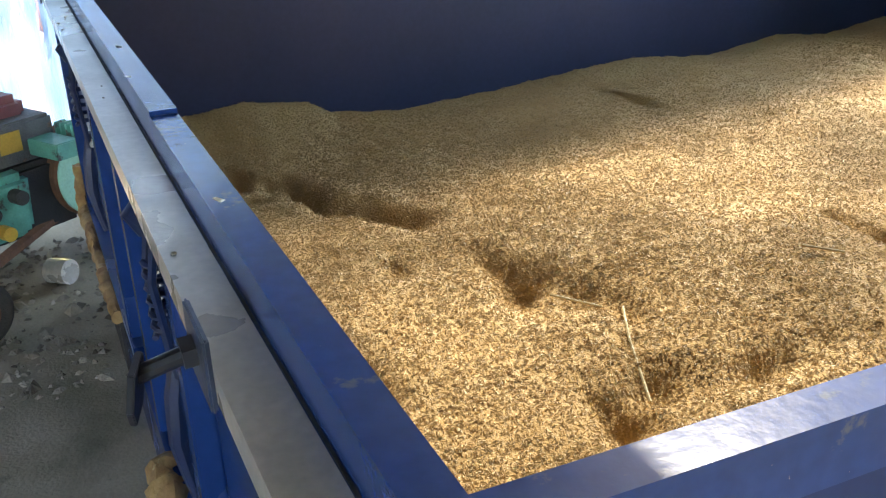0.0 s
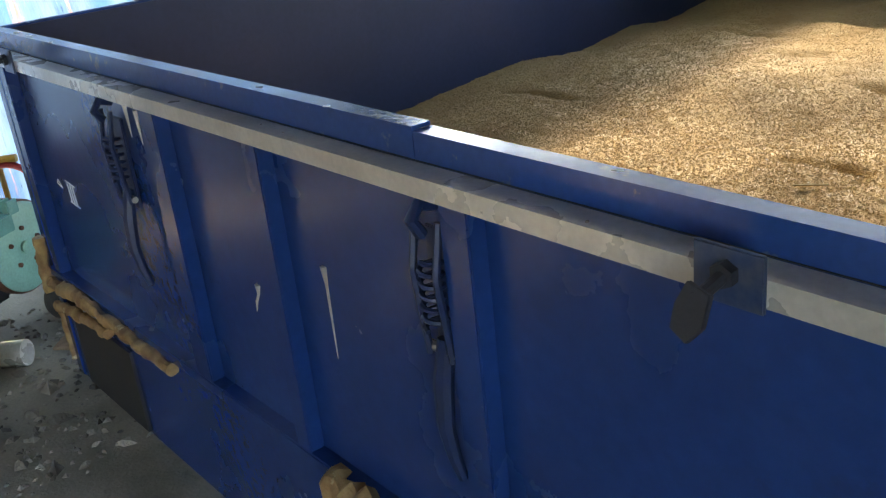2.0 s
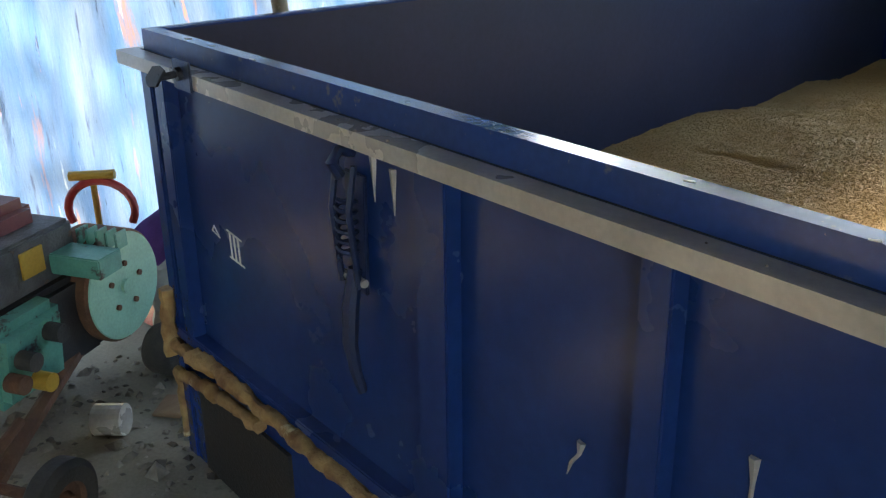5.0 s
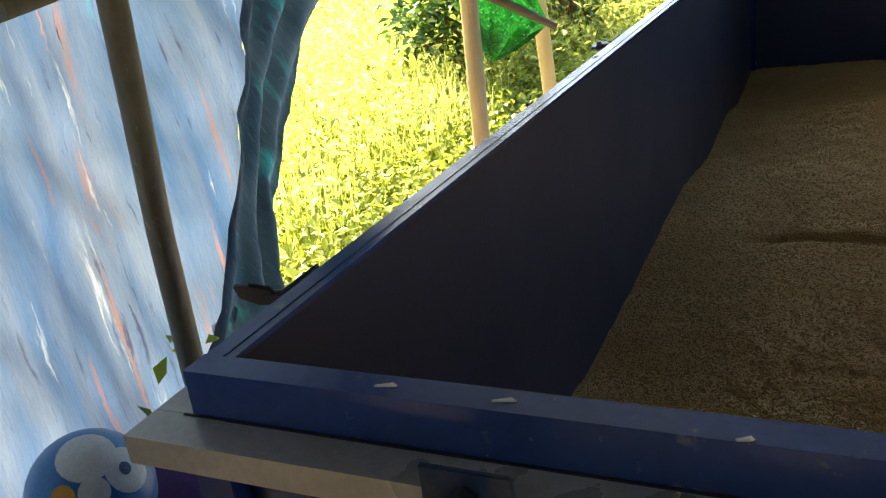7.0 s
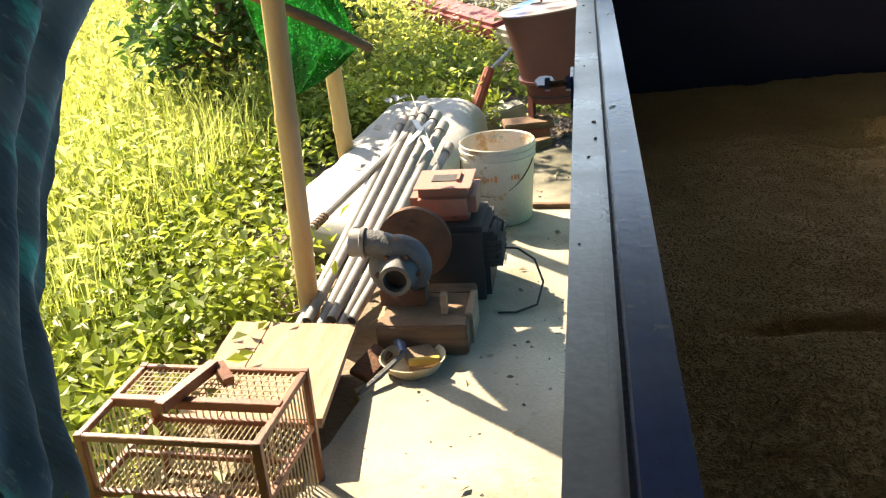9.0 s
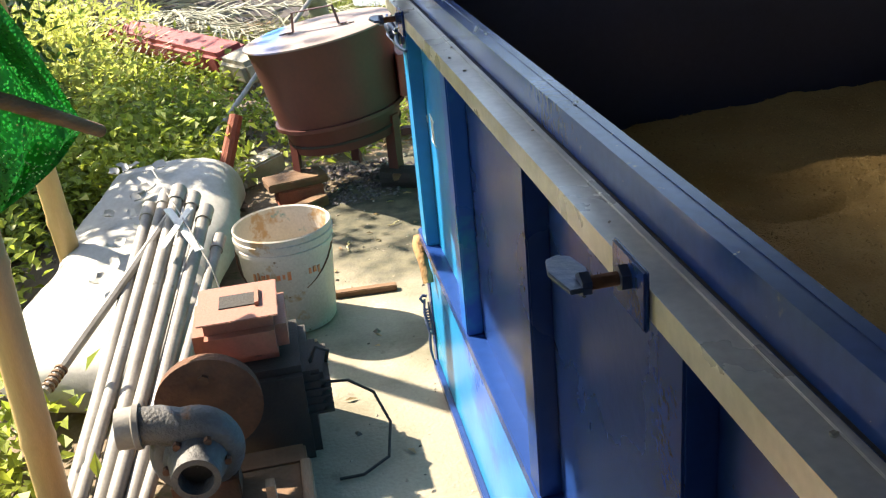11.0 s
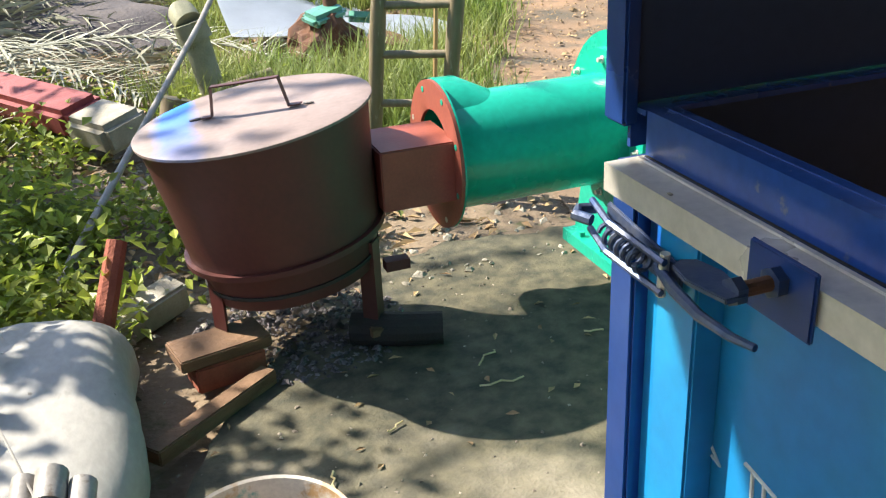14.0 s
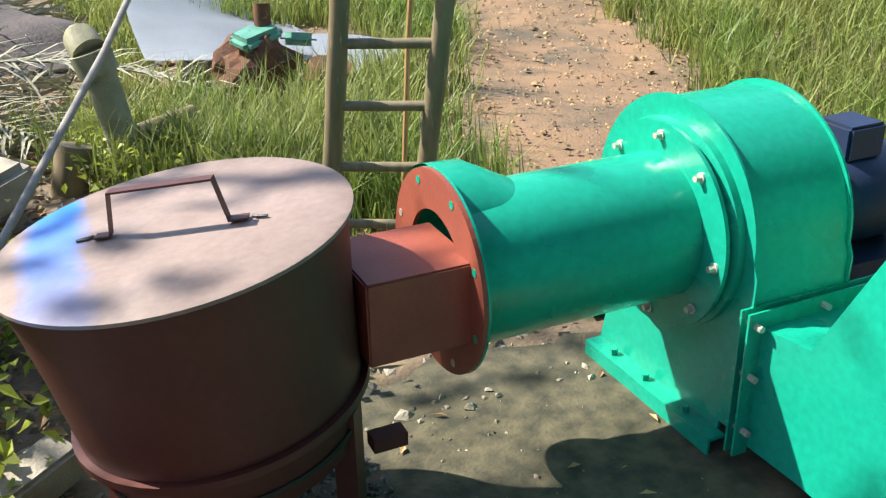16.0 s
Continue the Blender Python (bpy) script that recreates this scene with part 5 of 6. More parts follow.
def build_pan():
    c = Vector((-0.565, 2.60, 0))
    p = thing("metal_pan", c, "shallow dented pan holding tools and scraps", "pan")
    part("bowl", lathe([(0.0008, 0.004), (0.075, 0.004), (0.10, 0.04), (0.104, 0.04), (0.08, 0.0), (0.0008, 0.0)], c, seg=36), M_WIRE, p, smooth=True)
    t = thing("hand_tool", (-0.58, 2.58, 0.03), "hand tool with a blue-grey grip lying in the pan", "hand tool")
    part("grip", hose([(-0.625, 2.67, 0.05), (-0.60, 2.62, 0.065), (-0.59, 2.585, 0.06)], [0.012, 0.015, 0.011], 10), M_LATCH, t, smooth=True)
    part("blade", hose([(-0.59, 2.585, 0.055), (-0.65, 2.49, 0.03), (-0.70, 2.42, 0.012)], [0.008, 0.011, 0.006], 6), M_CAST, t)
    k = part("wood_scrap", box((-0.60, 2.56, 0.02), (-0.49, 2.66, 0.036), turn=pose(0, 0, 0, 12, 5, 30)), M_WOOD, bevel=0.003)
    tagged(k, "pale offcut of wood lying in the pan", "wood scrap")
    k = part("wood_scrap", box((-0.565, 2.53, 0.045), (-0.47, 2.55, 0.065), turn=pose(0, 0, 0, 0, 0, 12)), M_YELLOW, bevel=0.002)
    tagged(k, "thin yellowish stick on the pan", "wood scrap")
    k = part("wood_scrap", box((-0.73, 2.52, 0.008), (-0.66, 2.66, 0.03), turn=pose(0, 0, 0, 10, 20, -20)), M_RUST, bevel=0.002)
    tagged(k, "rusty bent plate beside the pan", "metal scrap")


build_pan()


def build_board():
    b = thing("wooden_board", (-0.92, 2.38, 0), "sun-bleached cracked wooden board lying on blocks", "board")
    turn = Matrix.Translation((-0.925, 2.385, 0.115)) @ pose(0, 0, 0, -3, 4, 4)
    xs = (-0.20, -0.085, 0.19)
    for x0, x1 in zip(xs, xs[1:]):
        bm = bmesh.new()
        bmesh.ops.create_cube(bm, size=1, matrix=turn @ Matrix.Translation(((x0 + x1) / 2, 0, 0)) @ Matrix.Diagonal((x1 - x0 - 0.004, 0.60, 0.028, 1)))
        bmesh.ops.subdivide_edges(bm, edges=bm.edges[:], cuts=3, use_grid_fill=True)
        for v in bm.verts:
            v.co += Vector((noise.noise(v.co * 9), noise.noise(v.co * 9 + Vector((5, 0, 0))), 0.6 * noise.noise(v.co * 6))) * 0.007
        part("plank", bm, M_WOOD, b)
    part("block", box((-1.05, 2.20, -0.1), (-0.82, 2.30, 0.085)), M_OLDWOOD, b)
    part("block", box((-1.02, 2.52, -0.1), (-0.80, 2.60, 0.10)), M_OLDWOOD, b)


build_board()


def build_cage():
    o = Vector((-0.94, 1.885, 0.0))
    g = thing("bird_cage", o, "empty wooden bird trap cage with thin cane bars", "cage")
    turn = Matrix.Translation(o) @ pose(0, 0, 0, 0, 0, -4)
    hx, hy, z0, z1 = 0.215, 0.155, -0.02, 0.315

    def bar(p, q, r, m, name, square=True):
        p, q = turn @ Vector(p), turn @ Vector(q)
        if not square:
            return part(name, rod(p, q, r, seg=5), m, g)
        d = q - p
        mm = Matrix.Translation((p + q) / 2) @ d.to_track_quat("Z", "Y").to_matrix().to_4x4() @ Matrix.Diagonal((r * 2, r * 2, d.length, 1))
        bm = bmesh.new()
        bmesh.ops.create_cube(bm, size=1, matrix=mm)
        return part(name, bm, m, g, bevel=0.0015)

    for x in (-hx, hx):
        for y in (-hy, hy):
            bar((x, y, z0), (x, y, z1 + 0.01), 0.010, M_CAGE, "corner_stile")
    for z in (z0 + 0.01, 0.165, z1):
        for s in (-1, 1):
            bar((-hx, s * hy, z), (hx, s * hy, z), 0.008, M_CAGE, "frame_bar")
            bar((s * hx, -hy, z), (s * hx, hy, z), 0.008, M_CAGE, "frame_bar")
    bar((-hx, 0, z1), (hx, 0, z1), 0.012, M_CAGE, "top_bar")
    bar((-hx, 0.0, 0.165), (hx, 0.0, 0.165), 0.007, M_CAGE, "frame_bar")
    bar((-0.06, -0.06, z1 + 0.022), (-0.005, 0.13, z1 + 0.03), 0.014, M_CAGE, "trigger_arm")
    bar((0.0, 0.135, z1 + 0.025), (0.045, 0.09, z1 + 0.005), 0.014, M_CAGE, "trigger_arm")
    for s in (-1, 1):
        for k in range(1, 22):
            x = -hx + 2 * hx * k / 22
            bar((x, s * hy, z0), (x, s * hy, z1), 0.0022, M_WIRE, "cane_bar", False)
        for k in range(1, 15):
            y = -hy + 2 * hy * k / 15
            bar((s * hx, y, z0), (s * hx, y, z1), 0.0022, M_WIRE, "cane_bar", False)
    for k in range(1, 30):
        x = -hx + 2 * hx * k / 30
        bar((x, 0.0, z1), (x, hy, z1), 0.0018, M_WIRE, "cane_bar", False)
        bar((x, -hy, 0.16), (x, hy, 0.16), 0.0018, M_WIRE, "cane_bar", False)
    for k in range(1, 7):
        bar((-hx, hy * k / 7, z1), (hx, hy * k / 7, z1), 0.0018, M_WIRE, "cane_bar", False)
    bar((-hx, -0.05, 0.06), (hx, 0.05, 0.06), 0.012, M_WOOD, "perch")
    part("floor_board", box((-1.14, 1.74, -0.03), (-0.74, 2.03, -0.022)), M_OLDWOOD, g)


build_cage()


def bamboo(name, p, q, r, m, label, nodes=0.34, group=""):
    P, Q = Vector(p), Vector(q)
    n = max(2, int((Q - P).length / nodes))
    t = thing(name, p, label, "bamboo pole", group)
    pts, rr = [], []
    for k in range(n):
        for f, s in ((0.0, 1.09), (0.06, 0.99), (0.5, 0.97), (0.94, 0.99)):
            pts.append(P.lerp(Q, (k + f) / n))
            rr.append(r * s)
    pts.append(Q)
    rr.append(r)
    part("culm", hose(pts, rr, 14), m, t, smooth=True)
    return t


bamboo("bamboo_post", (-0.975, 2.90, -0.12), (-0.895, 2.86, 2.42), 0.036, M_BAMBOO, "pale dry bamboo post holding up the shed roof", 0.4, "shed posts")
bamboo("bamboo_post", (-1.15, 4.345, -0.12), (-1.17, 4.10, 2.42), 0.040, M_BAMBOO, "pale dry bamboo post holding up the shed roof", 0.4, "shed posts")


def build_net():
    g = thing("landing_net", (-0.93, 3.14, 1.0), "green mesh landing net hanging from a post, with a stick", "net")
    a, b = Vector((-1.045, 2.985, 1.105)), Vector((-0.765, 3.36, 0.845))
    part("stick", hose([a, a.lerp(b, 0.5) + Vector((0, 0, 0.008)), b], [0.017, 0.019, 0.016], 10), M_OLDWOOD, g, smooth=True)
    low, peak = Vector((-0.955, 3.125, 0.74)), Vector((-1.0, 2.95, 1.55))
    front = (a + b) / 2
    side = Vector((0.8, 0.6, 0)).cross(Vector((0, 0, 1))).normalized()

    mid = front - side * 0.085
    low, peak = low - side * 0.05, peak - side * 0.01

    def lower(u, v):
        ang = 2 * math.pi * u
        rim = mid + (b - a) * 0.5 * math.cos(ang) + side * 0.07 * math.sin(ang)
        p = rim.lerp(low, v ** 0.85)
        return p + Vector((math.cos(9 * ang), math.sin(7 * ang), 0)) * 0.028 * math.sin(math.pi * v)

    def upper(u, v):
        ang = 2 * math.pi * u
        rim = mid + (b - a) * 0.5 * math.cos(ang) + side * 0.07 * math.sin(ang)
        p = rim.lerp(peak, v)
        return p + Vector((math.cos(9 * ang), math.sin(7 * ang), 0)) * 0.034 * math.sin(math.pi * v)

    cloth("net_bag", lower, 44, 12, M_NET, g)
    cloth("net_hood", upper, 44, 12, M_NET, g)
    part("hanger", rod(peak - Vector((0, 0, 0.01)), (-1.015, 2.90, 1.60), 0.006, seg=8), M_OLDWOOD, g)


build_net()

# ---- round the furnace ----
def simple(name, bm, m, label, category, group="", bevel=0.0, smooth=False):
    return tagged(part(name, bm, m, bevel=bevel, smooth=smooth), label, category, group)


simple("wooden_stick", box((-0.26, 3.955, 0.0), (-0.04, 3.985, 0.022), turn=pose(0, 0, 0, 0, 0, -3)), M_OLDWOOD, "short brown stick lying on the slab", "stick", bevel=0.003)
simple("brick", box((-0.42, 4.93, 0.0), (-0.22, 5.03, 0.075), turn=pose(0, 0, 0, 0, 0, 12)), M_BRICK, "red brick under the furnace leg", "brick", bevel=0.005)
simple("wood_block", box((-0.46, 4.93, 0.0765), (-0.20, 5.07, 0.113), turn=pose(0, 0, 0, 0, 0, 12)), M_OLDWOOD, "flat muddy wood block on the brick", "wood block", bevel=0.004)
simple("plank", box((-0.60, 4.745, 0.0), (-0.17, 4.80, 0.045), turn=pose(0, 0, 0, 0, 0, 38)), M_OLDWOOD, "muddy plank lying at the slab's edge", "plank", bevel=0.004)
simple("log", hose([(0.06, 5.02, 0.045), (0.18, 4.95, 0.047), (0.30, 4.91, 0.045)], [0.052, 0.05, 0.048], 14), M_BLACK, "short charred log under the furnace leg", "log")
simple("wood_block", box((0.09, 4.93, 0.045), (0.19, 5.01, 0.075)), M_OLDWOOD, "small dark wood wedge on the log", "wood block", bevel=0.004)
simple("post_stump", hose([(-0.70, 5.06, -0.06), (-0.63, 5.16, 0.12), (-0.545, 5.30, 0.33)], [0.034, 0.033, 0.030], 10), M_BRICK, "leaning rust-brown stump of a post", "post")
simple("stone_slab", box((-0.72, 5.36, -0.03), (-0.36, 5.46, 0.07), turn=pose(0, 0, 0, 8, -8, 32)), M_STONE, "broken pale concrete piece lying on the soil", "stone", bevel=0.01)
simple("stone_slab", box((-1.05, 5.95, -0.05), (-0.70, 6.2, 0.06), turn=pose(0, 0, 0, 4, 6, 20)), M_STONE, "broken pale concrete piece lying on the soil", "stone", bevel=0.015)
simple("conduit", hose([(-0.86, 5.38, 0.02), (-0.45, 6.35, 0.27), (0.0, 7.45, 0.53), (0.32, 8.3, 0.74)], 0.014, 10), M_PVC, "long thin grey conduit leaning over the weeds", "conduit", smooth=True)


def build_standpipe():
    t = thing("standpipe", (0.02, 7.60, 0), "mossy grey-green pipe stub with a socket elbow", "pipe")
    part("riser", hose([(0.05, 7.52, -0.1), (0.03, 7.54, 0.15), (-0.02, 7.56, 0.46)], [0.07, 0.066, 0.066], 18), M_MOSSPIPE, t, smooth=True)
    part("socket", rod((-0.015, 7.56, 0.43), (-0.04, 7.57, 0.52), 0.084, seg=22), M_MOSSPIPE, t, smooth=True)
    part("elbow", hose([(-0.04, 7.57, 0.52), (-0.06, 7.62, 0.56), (-0.06, 7.70, 0.55)], [0.07, 0.07, 0.06], 16), M_MOSSPIPE, t, smooth=True)
    part("branch_pipe", rod((0.06, 7.55, 0.16), (0.36, 7.7, 0.18), 0.035, seg=12), M_GREYBAMBOO, t, smooth=True)
    part("stub", rod((-0.22, 7.5, -0.05), (-0.16, 7.52, 0.16), 0.075, seg=16), M_GREYBAMBOO, t, smooth=True)


build_standpipe()


def build_ladder():
    t = thing("bamboo_ladder", (0.66, 6.25, 0), "grey weathered bamboo ladder standing upright", "ladder")
    a0, a1 = Vector((0.50, 6.30, 0)), Vector((0.60, 6.10, 1.5))
    b0, b1 = Vector((0.76, 6.16, 0)), Vector((0.88, 5.96, 1.5))
    for p, q in ((a0, a1), (b0, b1)):
        pts = [p.lerp(q, k / 14) for k in range(15)]
        part("rail", hose(pts, [0.030 if k % 3 else 0.033 for k in range(15)], 12), M_GREYBAMBOO, t, smooth=True)
    for f in (0.10, 0.235, 0.37, 0.50, 0.63, 0.77, 0.90):
        p, q = a0.lerp(a1, f), b0.lerp(b1, f)
        d = (q - p) * 0.12
        part("rung", hose([p - d * 0.4, (p + q) / 2, q + d * 0.4], 0.016, 10), M_GREYBAMBOO, t, smooth=True)
    simple("yellow_pole", hose([(0.82, 6.42, -0.02), (0.85, 6.38, 0.7), (0.90, 6.3, 1.5)], 0.010, 8), M_BAMBOO, "thin yellow cane standing behind the ladder", "cane")


build_ladder()


def build_scrap():
    """Curved pale sheets, and a rusty pump wreck before them."""
    t = thing("sheet_metal", (0.8, 9.9, 0), "pale curved sheet of metal lying in the grass", "metal sheet")

    def sheet(u, v):
        x = 0.35 + 1.15 * u
        y = 8.95 + 2.3 * v - 0.3 * u + 0.5 * u * u
        return Vector((x + 0.25 * v * v, y, ground_height(x, y) + 0.06 + 0.45 * (1 - u) ** 2 * (0.4 + 0.6 * v) + 0.03 * math.sin(5 * u)))

    cloth("sheet", sheet, 16, 16, M_TIN, t, thick=0.006)
    t = thing("sheet_metal", (1.6, 8.9, 0), "pale round-ended sheet of metal lying flat in the grass", "metal sheet")

    def sheet2(u, v):
        a = math.pi * (u - 0.5)
        x, y = 1.05 + 0.80 * v * math.cos(a) + 0.25 * (1 - v), 8.78 + 0.36 * math.sin(a) * (0.6 + 0.4 * v) + 0.12 * v
        return Vector((x, y, ground_height(x, y) + 0.06 + 0.05 * v + 0.04 * math.sin(a)))

    cloth("sheet", sheet2, 18, 10, M_TIN, t, thick=0.006)
    g = thing("pump_wreck", (0.92, 8.45, 0), "rusty heap of old machine parts with pale green paint", "machine wreck")
    z = ground_height(0.92, 8.45)
    part("casing", lump((0.86, 8.55, z + 0.16), (0.42, 0.36, 0.34), 3, 0.28, 3), M_RUST, g)
    part("green_cover", box((0.74, 8.42, z + 0.30), (1.0, 8.6, z + 0.38), turn=pose(0, 0, 0, 8, -10, 20)), M_ENGINE, g, bevel=0.03)
    part("green_cover", box((1.02, 8.48, z + 0.26), (1.2, 8.62, z + 0.33), turn=pose(0, 0, 0, -8, 10, 10)), M_ENGINE, g, bevel=0.03)
    part("stub_pipe", rod((0.92, 8.55, z + 0.33), (0.93, 8.57, z + 0.50), 0.045, seg=16), M_RUST, g, smooth=True)
    part("pulley", lathe([(0.0008, 0.12), (0.12, 0.12), (0.13, 0.10), (0.13, -0.02), (0.0008, -0.02)], (1.17, 8.25, z + 0.10), (0.2, -0.2, 1), 28), M_RUST, g, smooth=True)
    part("pulley", lathe([(0.0008, 0.06), (0.08, 0.06), (0.085, 0.0), (0.0008, 0.0)], (1.05, 7.85, ground_height(1.05, 7.85) + 0.02), (0.1, -0.1, 1), 24), M_BLACK, g, smooth=True)


build_scrap()


def build_fronds():
    g = thing("red_board", (-0.95, 8.4, 0), "long weathered red board lying in the litter", "board")
    turn = Matrix.Translation((-1.10, 8.20, ground_height(-1.10, 8.20) + 0.22)) @ pose(0, 0, 0, 0, -12, 30)
    bm = bmesh.new()
    bmesh.ops.create_cube(bm, size=1, matrix=turn @ Matrix.Diagonal((0.24, 2.0, 0.15, 1)))
    part("plank", bm, M_REDCLOTH, g, bevel=0.03)
    bm = bmesh.new()
    bmesh.ops.create_cube(bm, size=1, matrix=turn @ Matrix.Translation((0, -1.17, -0.02)) @ Matrix.Diagonal((0.25, 0.34, 0.15, 1)))
    part("pale_end", bm, M_STONE, g, "bare pale end", bevel=0.03)
    rng = np.random.default_rng(12)
    for (x, y, az) in ((-1.5, 9.1, 0.2), (-1.1, 9.3, -0.5), (-0.9, 9.0, 0.6), (-1.9, 9.5, -0.1)):
        t = thing("palm_frond", (x, y, 0), "dry grey palm frond fallen on the litter heap", "palm frond", "fallen fronds")
        d = Vector((math.cos(az - 0.9), math.sin(az - 0.9), 0))
        s = Vector((-d.y, d.x, 0))
        z0 = ground_height(x, y) + 0.26
        spine = [Vector((x, y, z0)) + d * 1.7 * k / 10 + Vector((0, 0, 0.12 * math.sin(k / 3.2) - 0.02 * k)) for k in range(11)]
        part("midrib", hose(spine, [0.014 - 0.001 * k for k in range(11)], 6), M_PALM, t)
        vv, ff = [], []
        for k in range(90):
            f = k / 90
            p = spine[int(f * 10)].lerp(spine[min(10, int(f * 10) + 1)], f * 10 % 1)
            sg = 1 if k % 2 else -1
            w = s * sg * 0.7 + d * rng.uniform(0.4, 0.9) + Vector((0, 0, rng.uniform(-0.35, 0.15)))
            q = p + w.normalized() * rng.uniform(0.3, 0.55)
            m = (p + q) / 2 + Vector((0, 0, 0.03))
            n = len(vv)
            e = Vector((0, 0, 1)).cross(w).normalized() * 0.007
            vv += [p - e, p + e, m + e, m - e, q]
            ff += [(n, n + 1, n + 2, n + 3), (n + 3, n + 2, n + 4)]
        me = bpy.data.meshes.new("frond_blade")
        me.from_pydata([tuple(v) for v in vv], [], ff)
        o = finish("frond_blade", me, M_PALM, t)
        o["kind"] = "stuff"


build_fronds()

# ---- the covered corner: tarpaulin, pole, tractor, toys ----
def build_tarp():
    t = thing("tarpaulin", (-1.2, 0.2, 0.3), "faded blue tarpaulin hanging as a side sheet, stained and creased", "tarpaulin")

    def f(u, v):
        z = 0.14 + 2.26 * v
        edge = 1.60 + 0.70 * (z - 0.38) if z < 1.6 else 2.454
        y = -0.80 + (edge + 0.80) * u
        fold = 0.035 * math.sin(9 * y + 1.5 * math.sin(3 * z)) + 0.05 * noise.noise(Vector((0, y * 1.7, z * 0.9))) + 0.026 * noise.noise(Vector((3, y * 8, z * 4))) + 0.013 * noise.noise(Vector((9, y * 22, z * 7))) + 0.010 * abs(noise.noise(Vector((4, y * 9 + z * 5, z * 3))))
        crease = 0.05 * math.exp(-((u - 0.95) / 0.05) ** 2) * math.sin(5 * z + 1)
        x = -1.10 - 0.10 * max(0.0, edge - y) * (1 if y > 0 else 0.9) - 0.12 * v + fold + crease
        drop = 0.10 * noise.noise(Vector((y * 2.0, 0, 8))) * (1 - v) ** 4
        return Vector((max(x, -1.62 + 0.5 * fold), y, z + drop))

    cloth("sheet", lambda u, v: f(u * 0.875, v), 130, 60, M_TARP, t)
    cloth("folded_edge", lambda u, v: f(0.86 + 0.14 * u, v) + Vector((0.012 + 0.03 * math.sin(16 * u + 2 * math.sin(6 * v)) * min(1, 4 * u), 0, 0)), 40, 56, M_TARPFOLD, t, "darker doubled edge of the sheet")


build_tarp()


def build_pole():
    p = [(-0.98, 1.05, 0.0), (-0.89, 0.94, 0.5), (-0.785, 0.837, 0.9), (-0.672, 0.738, 1.2), (-0.562, 0.64, 1.50)]
    t = thing("wooden_pole", p[0], "smooth brown wooden pole beside the bin's corner", "pole")
    part("shaft", hose(p, [0.031, 0.030, 0.028, 0.027, 0.026], 12), M_GREYBAMBOO, t, smooth=True)
    b = thing("wooden_beam", (-0.64, 0.42, 1.42), "thin wooden cross pole tied to the upright", "beam")
    part("shaft", hose([(-0.60, 0.44, 1.42), (-0.60, 0.77, 1.455), (-0.63, 1.1, 1.47), (-0.78, 1.65, 1.51), (-1.1, 2.4, 1.57)], 0.019, 10), M_GREYBAMBOO, b, smooth=True)
    l = thing("rubber_lashing", (-0.615, 0.64, 1.45), "black rubber strip wrapped round the two poles", "lashing")
    for k, (dz, tilt) in enumerate(((0.0, 0.3), (0.022, -0.35), (-0.02, 0.1))):
        pts = [Vector((-0.581, 0.663, 1.452 + dz)) + Vector((0.036 * math.cos(a), 0.036 * math.sin(a), 0.03 * tilt * math.sin(a))) for a in np.linspace(0, 2 * math.pi, 15)]
        part("wrap", hose(pts, 0.015, 7), M_RUBBER, l, smooth=True)


build_pole()


